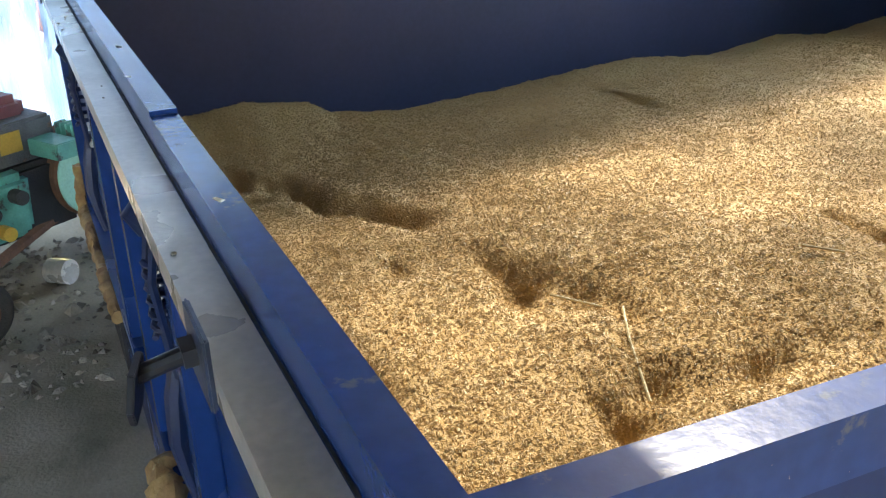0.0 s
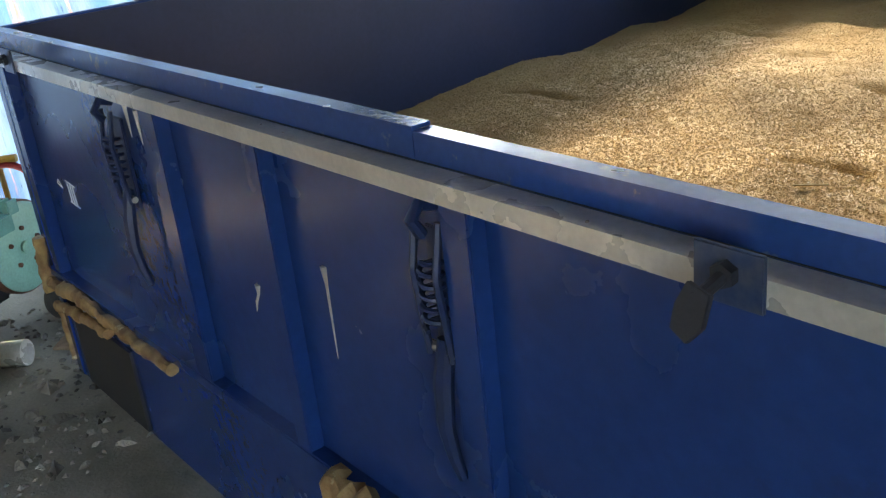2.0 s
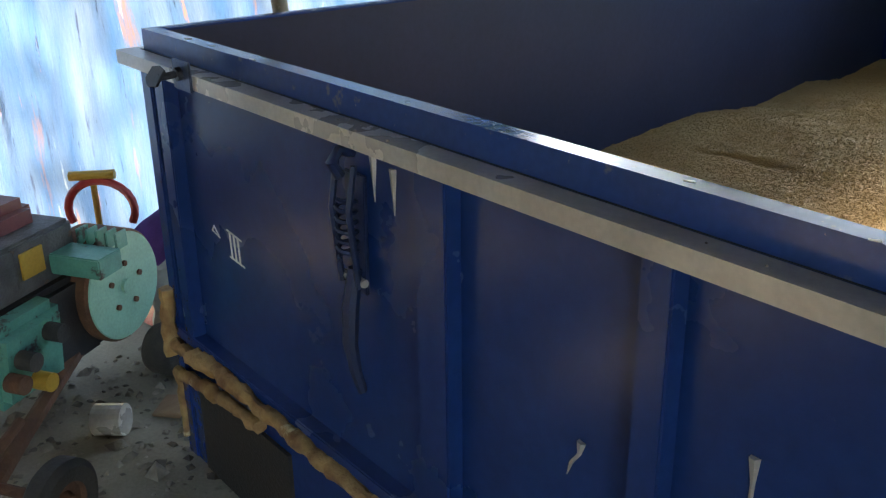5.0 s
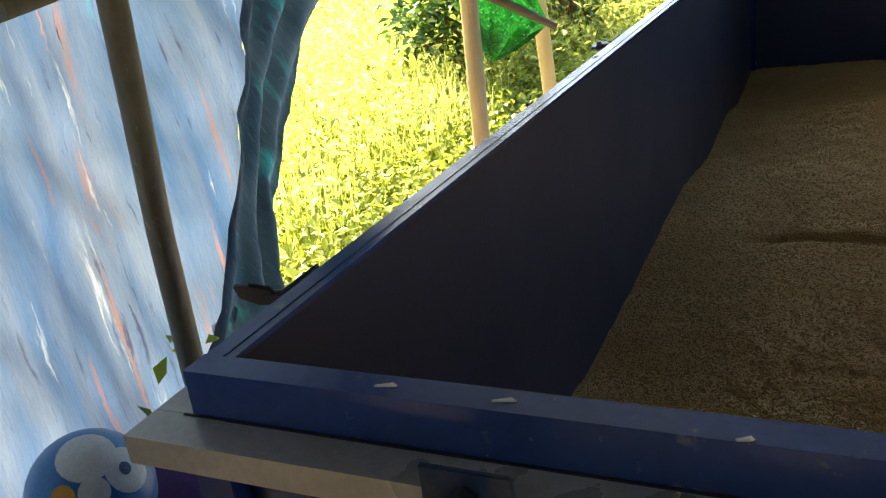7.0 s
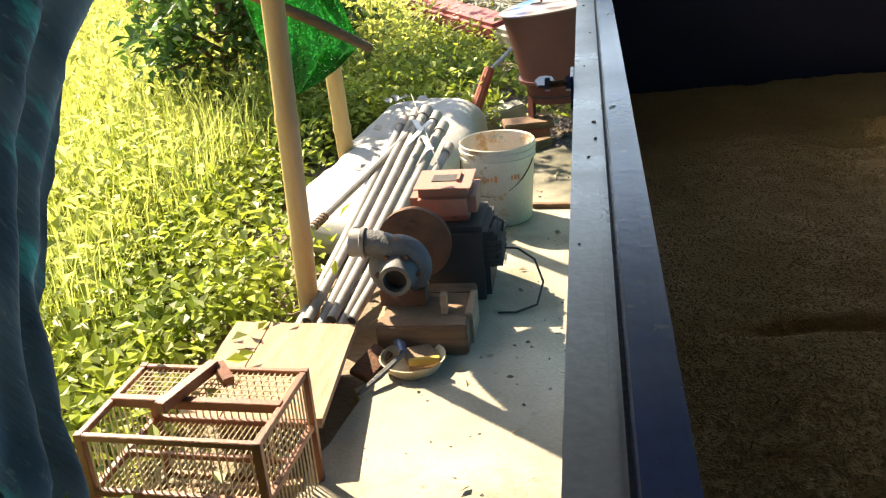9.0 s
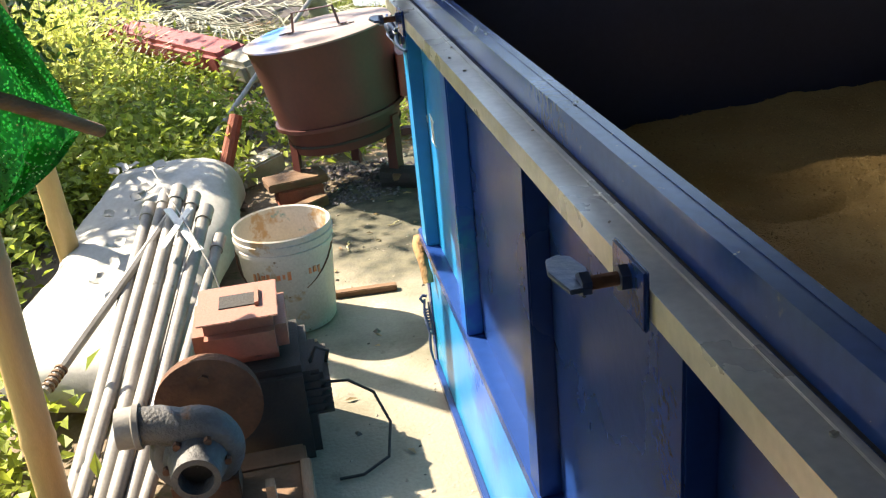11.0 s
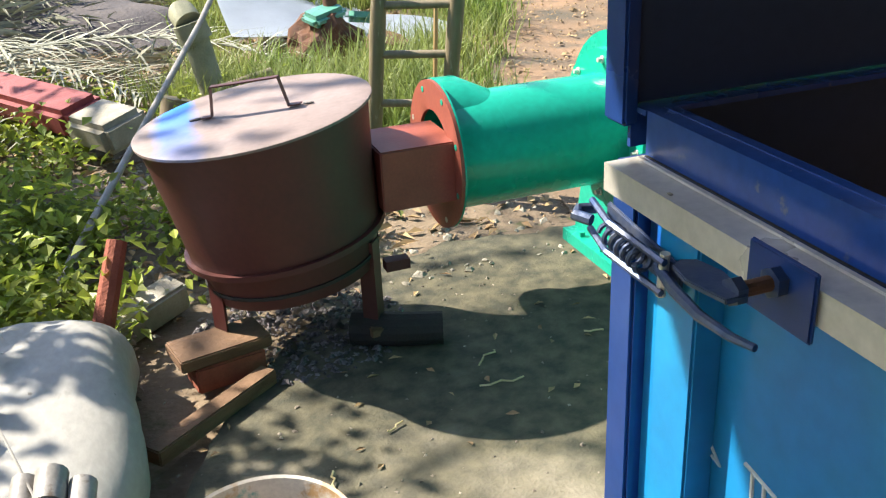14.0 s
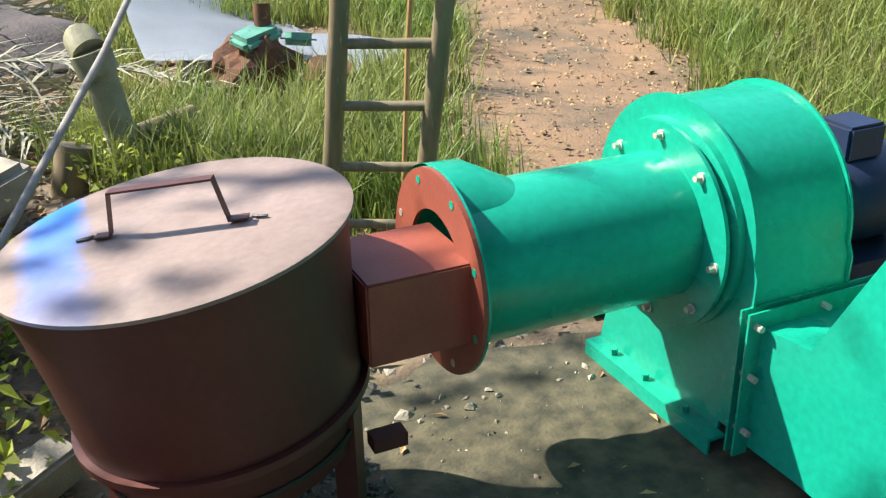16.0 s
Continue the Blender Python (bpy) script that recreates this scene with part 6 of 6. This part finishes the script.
def build_tractor():
    o = Vector((-0.45, -0.25, 0))
    t = thing("walking_tractor", o, "old two-wheel tractor with a dusty red and green engine", "tractor")
    ax = Vector((0.85, 0.53, 0)).normalized()
    c = Vector((-0.50, 0.06, 0.30))
    fw = part("flywheel", lathe([(0.0008, 0.0), (0.165, 0.0), (0.172, -0.008), (0.172, -0.15), (0.14, -0.155), (0.0008, -0.155)], c, ax, 48), M_RUST, t, "broad rusty belt wheel", smooth=True)
    part("wheel_face", lathe([(0.0008, 0.004), (0.160, 0.004), (0.164, 0.001), (0.0008, 0.001)], c, ax, 48), M_FLYWHEEL, fw, "mint-green painted face")
    side = ax.cross(Vector((0, 0, 1)))
    for k in range(5):
        a = k * 1.257 + 0.4
        q = c + side * 0.07 * math.cos(a) + Vector((0, 0, 0.07 * math.sin(a))) + ax * 0.004
        part("bolt", rod(q, q + ax * 0.008, 0.009, seg=8), M_RUST, fw)
    part("hub", rod(c + ax * 0.004, c + ax * 0.016, 0.022, seg=14), M_FLYWHEEL, fw)
    yaw = Matrix.Rotation(math.atan2(ax.y, ax.x), 4, "Z")

    def block(centre, size, name, m, label="", bev=0.01, tilt=0.0, parent=t):
        mm = Matrix.Translation(centre) @ yaw @ Matrix.Rotation(radians(tilt), 4, "Y") @ Matrix.Diagonal((*size, 1))
        bm = bmesh.new()
        bmesh.ops.create_cube(bm, size=1, matrix=mm)
        return part(name, bm, m, parent, label, bevel=bev)

    hood = block((-0.62, -0.36, 0.56), (0.34, 0.34, 0.10), "hood", M_DULLRED, "dusty dull red hood", 0.03)
    block((-0.575, -0.30, 0.46), (0.36, 0.36, 0.16), "radiator_body", M_CAST, "", 0.012)
    lp = block((-0.42, -0.21, 0.475), (0.02, 0.10, 0.09), "lamp", M_YELLOW, "small amber lamp in a frame", 0.008)
    block((-0.425, -0.21, 0.475), (0.016, 0.13, 0.12), "lamp_frame", M_CAST, "", 0.004, parent=lp)
    block((-0.47, -0.10, 0.44), (0.30, 0.10, 0.06), "bracket", M_ENGINE, "", 0.004)
    for k in range(5):
        block((-0.52 + 0.028 * k, -0.03 + 0.017 * k, 0.48), (0.008, 0.05, 0.05), "cooling_fin", M_ENGINE, "", 0.002)
    block((-0.55, -0.25, 0.26), (0.34, 0.36, 0.26), "engine_block", M_BLACK, "", 0.02)
    gear = block((-0.32, -0.30, 0.27), (0.10, 0.26, 0.24), "gear_case", M_ENGINE, "chipped pale green gear case", 0.03, 6)
    for dy, dz, m in ((-0.06, 0.02, M_RUBBER), (0.05, 0.05, M_RUBBER), (-0.02, -0.06, M_YELLOW), (-0.11, -0.02, M_RUST)):
        q = Vector((-0.27, -0.27, 0.27)) + Vector((-0.53, 0.85, 0)) * dy + Vector((0, 0, dz))
        part("cap", rod(q, q + ax * 0.05, 0.026, seg=14), m, gear, smooth=True)
    part("drawbar", hose([(0.10, -0.62, 0.03), (-0.18, -0.37, 0.10), (-0.48, -0.10, 0.16)], 0.022, 6), M_RUST, t, "rusty steel bar")
    w = Vector((0.16, -0.385, 0.105))
    tyre = part("wheel", lathe([(0.055, -0.03), (0.09, -0.034), (0.105, -0.02), (0.106, 0.02), (0.09, 0.034), (0.055, 0.03)], w, ax, 36), M_RUBBER, t, "small rubber-tyred wheel", smooth=True)
    part("rim", lathe([(0.0008, 0.012), (0.02, 0.03), (0.03, 0.012), (0.052, 0.014), (0.060, 0.030), (0.060, -0.02), (0.0008, -0.02)], w, ax, 28), M_RUST, tyre, smooth=True)
    part("axle", rod(w - ax * 0.30, w, 0.014, seg=8), M_RUST, t)
    part("stay", rod(w - ax * 0.25, (-0.20, -0.36, 0.14), 0.014, seg=8), M_RUST, t)
    # starting handle and red hoop behind
    part("hoop", hose([Vector((-0.93, 0.17, 0.40)) + Vector((0.06, 0.08, 0)) * 1.1 * math.cos(a) + Vector((0, 0, 0.10 * math.sin(a))) for a in np.linspace(-0.5, 3.6, 16)], 0.014, 8), M_BRIGHTRED, t, "red tubular hoop", smooth=True)
    part("tee_handle", hose([(-0.99, 0.10, 0.515), (-0.90, 0.22, 0.520)], 0.016, 10), M_YELLOW, t, "yellow T-shaped handle")
    part("tee_stem", rod((-0.945, 0.16, 0.30), (-0.945, 0.16, 0.515), 0.011, seg=8), M_YELLOW, t)
    part("rear_roller", lathe([(0.0008, -0.05), (0.07, -0.05), (0.08, -0.03), (0.08, 0.03), (0.07, 0.05), (0.0008, 0.05)], (-0.42, 0.14, 0.09), ax, 24), M_RUBBER, t, smooth=True)


build_tractor()


def build_toys():
    # plain ball put in place of a bird-shaped toy
    c = Vector((-0.915, 0.59, 0.40))
    b = thing("toy_stand_in", c - Vector((0, 0, 0.13)), "blue and white ball with orange spots, standing in for a toy bird", "ball")
    bm = bmesh.new()
    bmesh.ops.create_uvsphere(bm, u_segments=36, v_segments=20, radius=0.135, matrix=Matrix.Translation(c))
    part("shell", bm, M_BALLBLUE, b, smooth=True)
    to = (Vector((0.866, -0.853, 1.63)) - c).normalized()
    side = to.cross(Vector((0, 0, 1))).normalized()
    up = side.cross(to)

    def patch(u, v, r, m, name, k):
        d = (to + side * u + up * v).normalized()
        part(name, lathe([(0.0008, math.sqrt(0.1365 ** 2 - 0) + 0.0004 * k)] + [(r * s, math.sqrt(0.1365 ** 2 - (r * s) ** 2) + 0.0004 * k) for s in (0.3, 0.6, 0.85, 1.0)], c, d, 20), m, b, smooth=True)

    patch(-0.75, 0.25, 0.050, M_WHITE, "white_patch", 1)
    patch(-0.1, 0.75, 0.060, M_WHITE, "white_patch", 1)
    patch(-0.05, 0.02, 0.032, M_WHITE, "white_patch", 1)
    patch(0.42, 0.10, 0.026, M_ORANGE, "orange_spot", 3)
    patch(-0.68, 0.26, 0.014, M_LATCH, "grey_spot", 4)

    def cover(u, v):
        x, y = -1.42 + 0.62 * u, 0.30 + 0.75 * v
        h = 0.05 + 0.26 * math.sin(math.pi * min(1, u * 1.0 + 0.02)) ** 0.6 * math.sin(math.pi * v) ** 0.5 + 0.03 * noise.noise(Vector((x * 7, y * 7, 0)))
        return Vector((x, y, h))

    tagged(cloth("purple_cloth", cover, 26, 26, M_PURPLE, thick=0.004), "crumpled purple cloth over a heap of things", "cloth")

    def bag(u, v):
        x, y = -0.86 + 0.42 * u, 0.22 + 0.44 * v
        h = 0.01 + 0.20 * math.sin(math.pi * u) ** 0.5 * math.sin(math.pi * v) ** 0.6 + 0.025 * noise.noise(Vector((x * 9, y * 9, 3)))
        return Vector((x, y, h))

    tagged(cloth("red_bag", bag, 20, 20, M_BRIGHTRED, thick=0.004), "crumpled red plastic bag on the floor", "bag")
    tagged(part("paper_sheet", box((-0.52, 0.34, 0.0), (-0.36, 0.50, 0.16), turn=pose(0, 0, 0, 20, 30, 20)), M_WHITE, bevel=0.01), "white carton leaning on the red bag", "carton")
    tagged(part("red_bag", lump((0.02, -0.75, 0.045), (0.18, 0.14, 0.10), 5, 0.25, 3), M_BRIGHTRED), "small crumpled red bag on the floor", "bag")
    tagged(part("plastic_bag", lump((-0.62, 0.26, 0.17), (0.12, 0.16, 0.30), 9, 0.3, 3), M_SACK), "crumpled translucent plastic bag", "bag")
    tagged(part("tin_can", rod((-0.24, -0.16, 0.045), (-0.18, -0.10, 0.05), 0.045, seg=18), M_STEEL), "dented empty tin lying on the floor", "tin")
    tagged(part("board_scrap", box((-0.28, 0.03, 0.003), (-0.12, 0.13, 0.02), turn=pose(0, 0, 0, 4, -6, 40)), M_WOOD, bevel=0.002), "small board scrap on the dusty floor", "board scrap")


build_toys()


# ---- loose litter ----
def chips(name, xs, ys, n, size, m, label, category, seed, on=None):
    rng = np.random.default_rng(seed)
    c = np.stack([rng.uniform(*xs, n), rng.uniform(*ys, n)], 1)
    if on:
        c = c[[on(x, y) for x, y in c.tolist()]]
    n = len(c)
    z = np.array([max(0.0, ground_height(x, y)) if (x > -0.65 and y < 5.4) else ground_height(x, y) for x, y in c.tolist()])
    z = z + 0.032 * ((c[:, 0] > 0.9) & (c[:, 1] > 5.6))
    s = size * rng.lognormal(0, 0.45, n)
    az = rng.uniform(0, 2 * np.pi, n)
    u = np.stack([np.cos(az), np.sin(az), rng.normal(0, 0.2, n)], 1) * s[:, None]
    v = np.stack([-np.sin(az), np.cos(az), rng.normal(0, 0.2, n)], 1) * (s * rng.uniform(0.4, 0.9, n))[:, None]
    w = np.array([0, 0, 1.0]) * (s * rng.uniform(0.25, 0.7, n))[:, None]
    p = np.concatenate([c, z[:, None]], 1)
    verts = np.stack([p - u, p + v, p + u * 0.8, p - v, p + w + 0.3 * u, p + w - 0.3 * u], 1).reshape(-1, 3)
    k = np.arange(n)[:, None] * 6
    faces = np.concatenate([k + [0, 1, 5], k + [1, 4, 5], k + [1, 2, 4], k + [2, 3, 4], k + [3, 5, 4], k + [3, 0, 5]], 0)
    many(name, verts, faces, m, label, category)


chips("charcoal_bits", (-0.45, 0.30), (4.85, 5.6), 2200, 0.010, M_CHAR, "grey ash and charcoal bits under the furnace", "charcoal", 21,
      lambda x, y: (x + 0.08) ** 2 + ((y - 5.15) / 0.9) ** 2 < 0.11)
chips("gravel", (-0.7, 1.0), (5.3, 11), 2700, 0.013, M_STONE, "small stones and rubble on the soil", "gravel", 22)
chips("path_litter", (0.9, 5.2), (5.6, 12.5), 8000, 0.010, M_DRYLEAF, "brown bits of leaf and twig on the path", "leaf litter", 27)
chips("floor_litter", (-1.3, 0.6), (-1.1, 1.2), 2600, 0.015, M_DEBRIS, "scraps and crumbs on the dusty floor", "litter", 23, lambda x, y: not (0 < x and 0 < y))
chips("slab_litter", (-0.65, 1.0), (1.2, 5.5), 700, 0.006, M_DEBRIS, "crumbs and bits of leaf on the slab", "litter", 24, lambda x, y: x < -0.02 or y > 3.6)
chips("soil_crumbs", (-2.2, 0.0), (4.9, 7.6), 2600, 0.016, M_DEBRIS, "lumps of soil among the weeds", "soil", 25, lambda x, y: x < -0.55 or y > 5.7)
for k, (x, y, s) in enumerate(((0.30, 4.62, 0.05), (0.62, 4.45, 0.03), (0.05, 4.55, 0.04), (0.42, 4.80, 0.035), (0.75, 4.75, 0.03), (-0.18, 4.35, 0.04))):
    rng_k = random.Random(k)
    pts = [(x + s * 1.2 * i * math.cos(k) * 0.5, y + s * i * math.sin(k * 1.7) * 0.6, 0.006 + 0.004 * rng_k.random()) for i in range(5)]
    pts = [(p[0] + rng_k.uniform(-0.012, 0.012), p[1] + rng_k.uniform(-0.012, 0.012), p[2]) for p in pts]
    tagged(part("twig", hose(pts, 0.0028, 5), M_STRAW), "thin dry twig on the slab", "twig")


# ---- plants ----
def free_ground(x, y):
    """Where plants may stand: off the slab, the path and the things that lie there."""
    edge = np.interp(y, [1.0, 1.6, 2.33, 2.75, 3.6, 4.45, 4.9, 5.3], [-0.9, -0.84, -0.78, -0.74, -0.68, -0.60, -0.55, -0.5])
    if y < 5.65 and x > edge and not (y > 5.25 and x < 0.1):
        return False
    if -1.42 < x < -0.55 and 3.45 < y < 5.2:
        return False
    if -1.26 < x < -0.6 and 1.60 < y < 2.80 or -1.08 < x < -0.6 and 2.7 < y < 3.6:
        return False
    if y > 5.6:
        left = np.interp(y, [5.6, 6.6, 7.7, 8.8, 10.2, 12.5], [1.1, 1.3, 1.7, 2.2, 2.7, 3.6])
        right = np.interp(y, [5.6, 6.6, 7.5, 8.6, 10.0, 12.5], [2.6, 2.6, 3.0, 3.5, 4.0, 5.2])
        if left < x < right:
            return False
    return True


def scatter(n, xs, ys, rng, keep=1.0, want=None):
    c = np.stack([rng.uniform(*xs, n), rng.uniform(*ys, n)], 1)
    return np.array([p for p in c.tolist() if free_ground(*p) and (want is None or want(*p))])


def weeds(name, base, per, height, leaf, width, m, label, seed, spread=0.07, lift=0.3):
    """Plants made of leaves round short stems."""
    rng = np.random.default_rng(seed)
    n = len(base)
    hh = height * rng.lognormal(0, 0.35, n)
    c = np.repeat(base, per, 0)
    h = np.repeat(hh, per) * rng.beta(1.6, 1.1, n * per)
    z = np.repeat([ground_height(x, y) for x, y in base.tolist()], per)
    off = rng.normal(0, spread, (n * per, 2)) * (0.4 + h / height)[:, None]
    p = np.concatenate([c + off, (z + h)[:, None]], 1)
    v, f = leaf_cards(p, leaf, width, rng, lift, 0.5)
    return many(name, v, f, m, label, "weeds")


rng = np.random.default_rng(31)
near = scatter(2600, (-2.6, -0.6), (1.0, 6.4), rng)
weeds("weeds", near, 16, 0.22, 0.055, 0.034, M_LEAF, "bright green broad-leaved weeds beside the slab", 32)
back = scatter(1500, (-3.0, 0.3), (5.5, 9.2), rng, want=lambda x, y: y < 8.0 - 0.6 * x or x < -1.6)
back = back[[bool(noise.noise(Vector((x * 1.4, y * 1.4, 9))) > -0.1) for x, y in back.tolist()]]
weeds("weeds", back, 14, 0.14, 0.05, 0.032, M_LEAF, "patchy young weeds on bare soil behind the furnace", 33)
mid = scatter(4200, (-6.5, -1.3), (1.2, 12.0), rng, want=lambda x, y: x < -1.9 or y > 5.5)
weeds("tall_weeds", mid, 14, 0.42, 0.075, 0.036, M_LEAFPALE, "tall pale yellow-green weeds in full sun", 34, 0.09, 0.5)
far = scatter(4200, (-22, -5.5), (-2.0, 34), rng)
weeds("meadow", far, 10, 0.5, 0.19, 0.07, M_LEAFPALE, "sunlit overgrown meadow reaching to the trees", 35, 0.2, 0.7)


def grass(name, base, per, height, width, seed, label, bend=0.5, spread=0.05, m=M_GRASS):
    rng = np.random.default_rng(seed)
    c = np.repeat(base, per, 0) + rng.normal(0, spread, (len(base) * per, 2))
    z = np.array([ground_height(x, y) for x, y in c.tolist()])
    v, f = blades(np.concatenate([c, z[:, None] - 0.01], 1), height, width, rng, bend)
    many(name, v, f, m, label, "grass")


clump = np.concatenate([rng.normal(c, s, (n, 2)) for c, s, n in (((0.45, 7.35), 0.20, 60), ((0.80, 7.35), 0.22, 70), ((0.25, 7.9), 0.25, 50), ((0.95, 6.7), 0.18, 40), ((1.35, 8.1), 0.25, 40), ((0.62, 6.9), 0.2, 40))])
grass("grass", clump, 26, 0.34, 0.007, 41, "long green grass tufts behind the furnace", 0.6)
side = scatter(1500, (2.2, 7.5), (5.8, 14), rng)
grass("tall_grass", side, 26, 0.36, 0.009, 42, "long bright grass beside the path", 0.7, 0.08)
yonder = scatter(900, (0.2, 2.6), (8.6, 14), rng, want=lambda x, y: y > 10.2 or x < 0.4 or x > 1.9)
grass("grass", yonder, 22, 0.26, 0.010, 43, "green grass round the sheet metal", 0.6, 0.08)
wide = scatter(1900, (-24, 26), (10, 40), rng, want=lambda x, y: y > 14 or abs(x - 1) > 6)
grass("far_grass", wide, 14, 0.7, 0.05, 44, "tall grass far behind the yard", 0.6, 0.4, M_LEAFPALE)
meadow_stalks = scatter(2600, (-7, -1.7), (2.0, 12.0), rng)
grass("meadow_grass", meadow_stalks, 12, 0.62, 0.0045, 45, "thin tall stalks among the weeds", 0.35, 0.06, M_LEAFPALE)


def litter_leaves():
    rng = np.random.default_rng(51)
    c = np.concatenate([scatter(4200, (-3.2, 0.9), (5.6, 11), rng), scatter(700, (1.0, 4), (5.6, 11), rng)])
    z = np.array([ground_height(x, y) for x, y in c.tolist()])
    v, f = leaf_cards(np.concatenate([c, z[:, None] + 0.012], 1), 0.075, 0.03, rng, 0.05, 0.2)
    many("dead_leaves", v, f, M_DRYLEAF, "dry brown leaves strewn on the ground", "dead leaves")
    n = 140
    xy = rng.uniform((-0.6, 1.3), (1.0, 5.4), (n, 2))
    xy = xy[[x < -0.03 or y > 3.7 for x, y in xy.tolist()]]
    v, f = leaf_cards(np.concatenate([xy, np.full((len(xy), 1), 0.006)], 1), 0.035, 0.014, rng, 0.05, 0.1)
    many("dead_leaves", v, f, M_DRYLEAF, "a few dry leaves on the slab", "dead leaves")


litter_leaves()
tagged(part("ash_mound", lump((-2.0, 10.6, -0.05), (4.4, 2.8, 0.75), 4, 0.34, 5), M_ASHGREY, smooth=True), "dark mound of old ash and litter", "mound")
_r = np.random.default_rng(52)
_c = np.stack([_r.uniform(-3.6, 0.2, 2600), _r.uniform(7.6, 11.6, 2600)], 1)
_c = np.concatenate([_c, np.array([[ground_height(x, y) + 0.02 + 0.30 * max(0, 1 - ((x + 2) / 2.0) ** 2 - ((y - 10.6) / 1.3) ** 2)] for x, y in _c.tolist()])], 1)
_v, _f = leaf_cards(_c, 0.32, 0.014, _r, 0.08, 0.2)
many("dry_stalks", _v, _f, M_PALM, "dry grey stalks strewn over the mound", "dry stalks")


def build_tree(name, at, height, crown, n, leaf, width, m, label, seed, trunk=0.06):
    """A tapered trunk with limbs and a loose crown of leaf clumps."""
    rng = np.random.default_rng(seed)
    at = Vector(at)
    t = thing(name, at, label, "tree")
    top = at + Vector((0.1, 0.05, height))
    part("trunk", hose([at, at.lerp(top, 0.3) + Vector((0.06, 0.03, 0)), at.lerp(top, 0.65) - Vector((0.05, 0, 0)), top], [trunk, trunk * 0.8, trunk * 0.55, trunk * 0.2], 9), M_OLDWOOD, t, smooth=True)
    ends = []
    for k in range(26):
        f = rng.uniform(0.12, 0.95)
        p = at.lerp(top, f)
        a = rng.uniform(0, 2 * np.pi)
        r = rng.uniform(0.45, 1.0)
        q = p + Vector((math.cos(a) * crown[0] * r, math.sin(a) * crown[1] * r, rng.uniform(-0.1, 0.45) * crown[2]))
        mid_p = p.lerp(q, 0.5) + Vector((0, 0, 0.08))
        part("limb", hose([p, mid_p, q], [trunk * 0.35, trunk * 0.22, trunk * 0.08], 6), M_OLDWOOD, t)
        ends += [q, mid_p, p.lerp(q, 0.75)]
    e = np.array([tuple(v) for v in ends])
    pick = rng.integers(0, len(e), n)
    c = e[pick] + rng.normal(0, 0.17, (n, 3)) * np.array(crown) * 0.8
    c = c[c[:, 2] > at.z + 0.1]
    v, f = leaf_cards(c, leaf, width, rng, -0.15, 0.5)
    me = bpy.data.meshes.new("crown")
    me.from_pydata(v.tolist(), [], f.tolist())
    o = finish("crown", me, m, t)
    o["kind"] = "stuff"


build_tree("young_tree", (-2.32, 5.85, -0.15), 2.0, (0.6, 0.75, 0.9), 3200, 0.10, 0.055, M_LEAFDARK, "leafy young tree with glossy dark leaves", 61)
build_tree("young_tree", (-2.0, 7.1, -0.15), 2.1, (0.6, 0.7, 0.9), 3000, 0.10, 0.055, M_LEAFDARK, "leafy young tree with glossy dark leaves", 62)
build_tree("shade_tree", (-4.2, 8.8, -0.15), 5.8, (1.7, 1.7, 1.5), 1000, 0.16, 0.08, M_LEAFDARK, "taller tree casting broken shade on the yard", 63, 0.12)
build_tree("shade_tree", (6.2, 11.5, 0), 4.5, (2.0, 2.0, 1.6), 7000, 0.18, 0.09, M_LEAFDARK, "taller tree behind the long grass", 64, 0.14)


def far_woods():
    rng = np.random.default_rng(71)
    n = 26000
    a = rng.uniform(math.radians(20), math.radians(200), n)
    r = rng.uniform(38, 55, n)
    top = 6 + 4 * np.array([noise.noise(Vector((v * 9, 0, 0))) for v in a.tolist()])
    c = np.stack([r * np.cos(a), r * np.sin(a), rng.uniform(0, 1, n) * top], 1)
    v, f = leaf_cards(c, 1.3, 0.9, rng, 0.2, 0.6)
    many("far_woods", v, f, M_LEAFDARK, "dark belt of trees far behind the meadow", "woods")


far_woods()
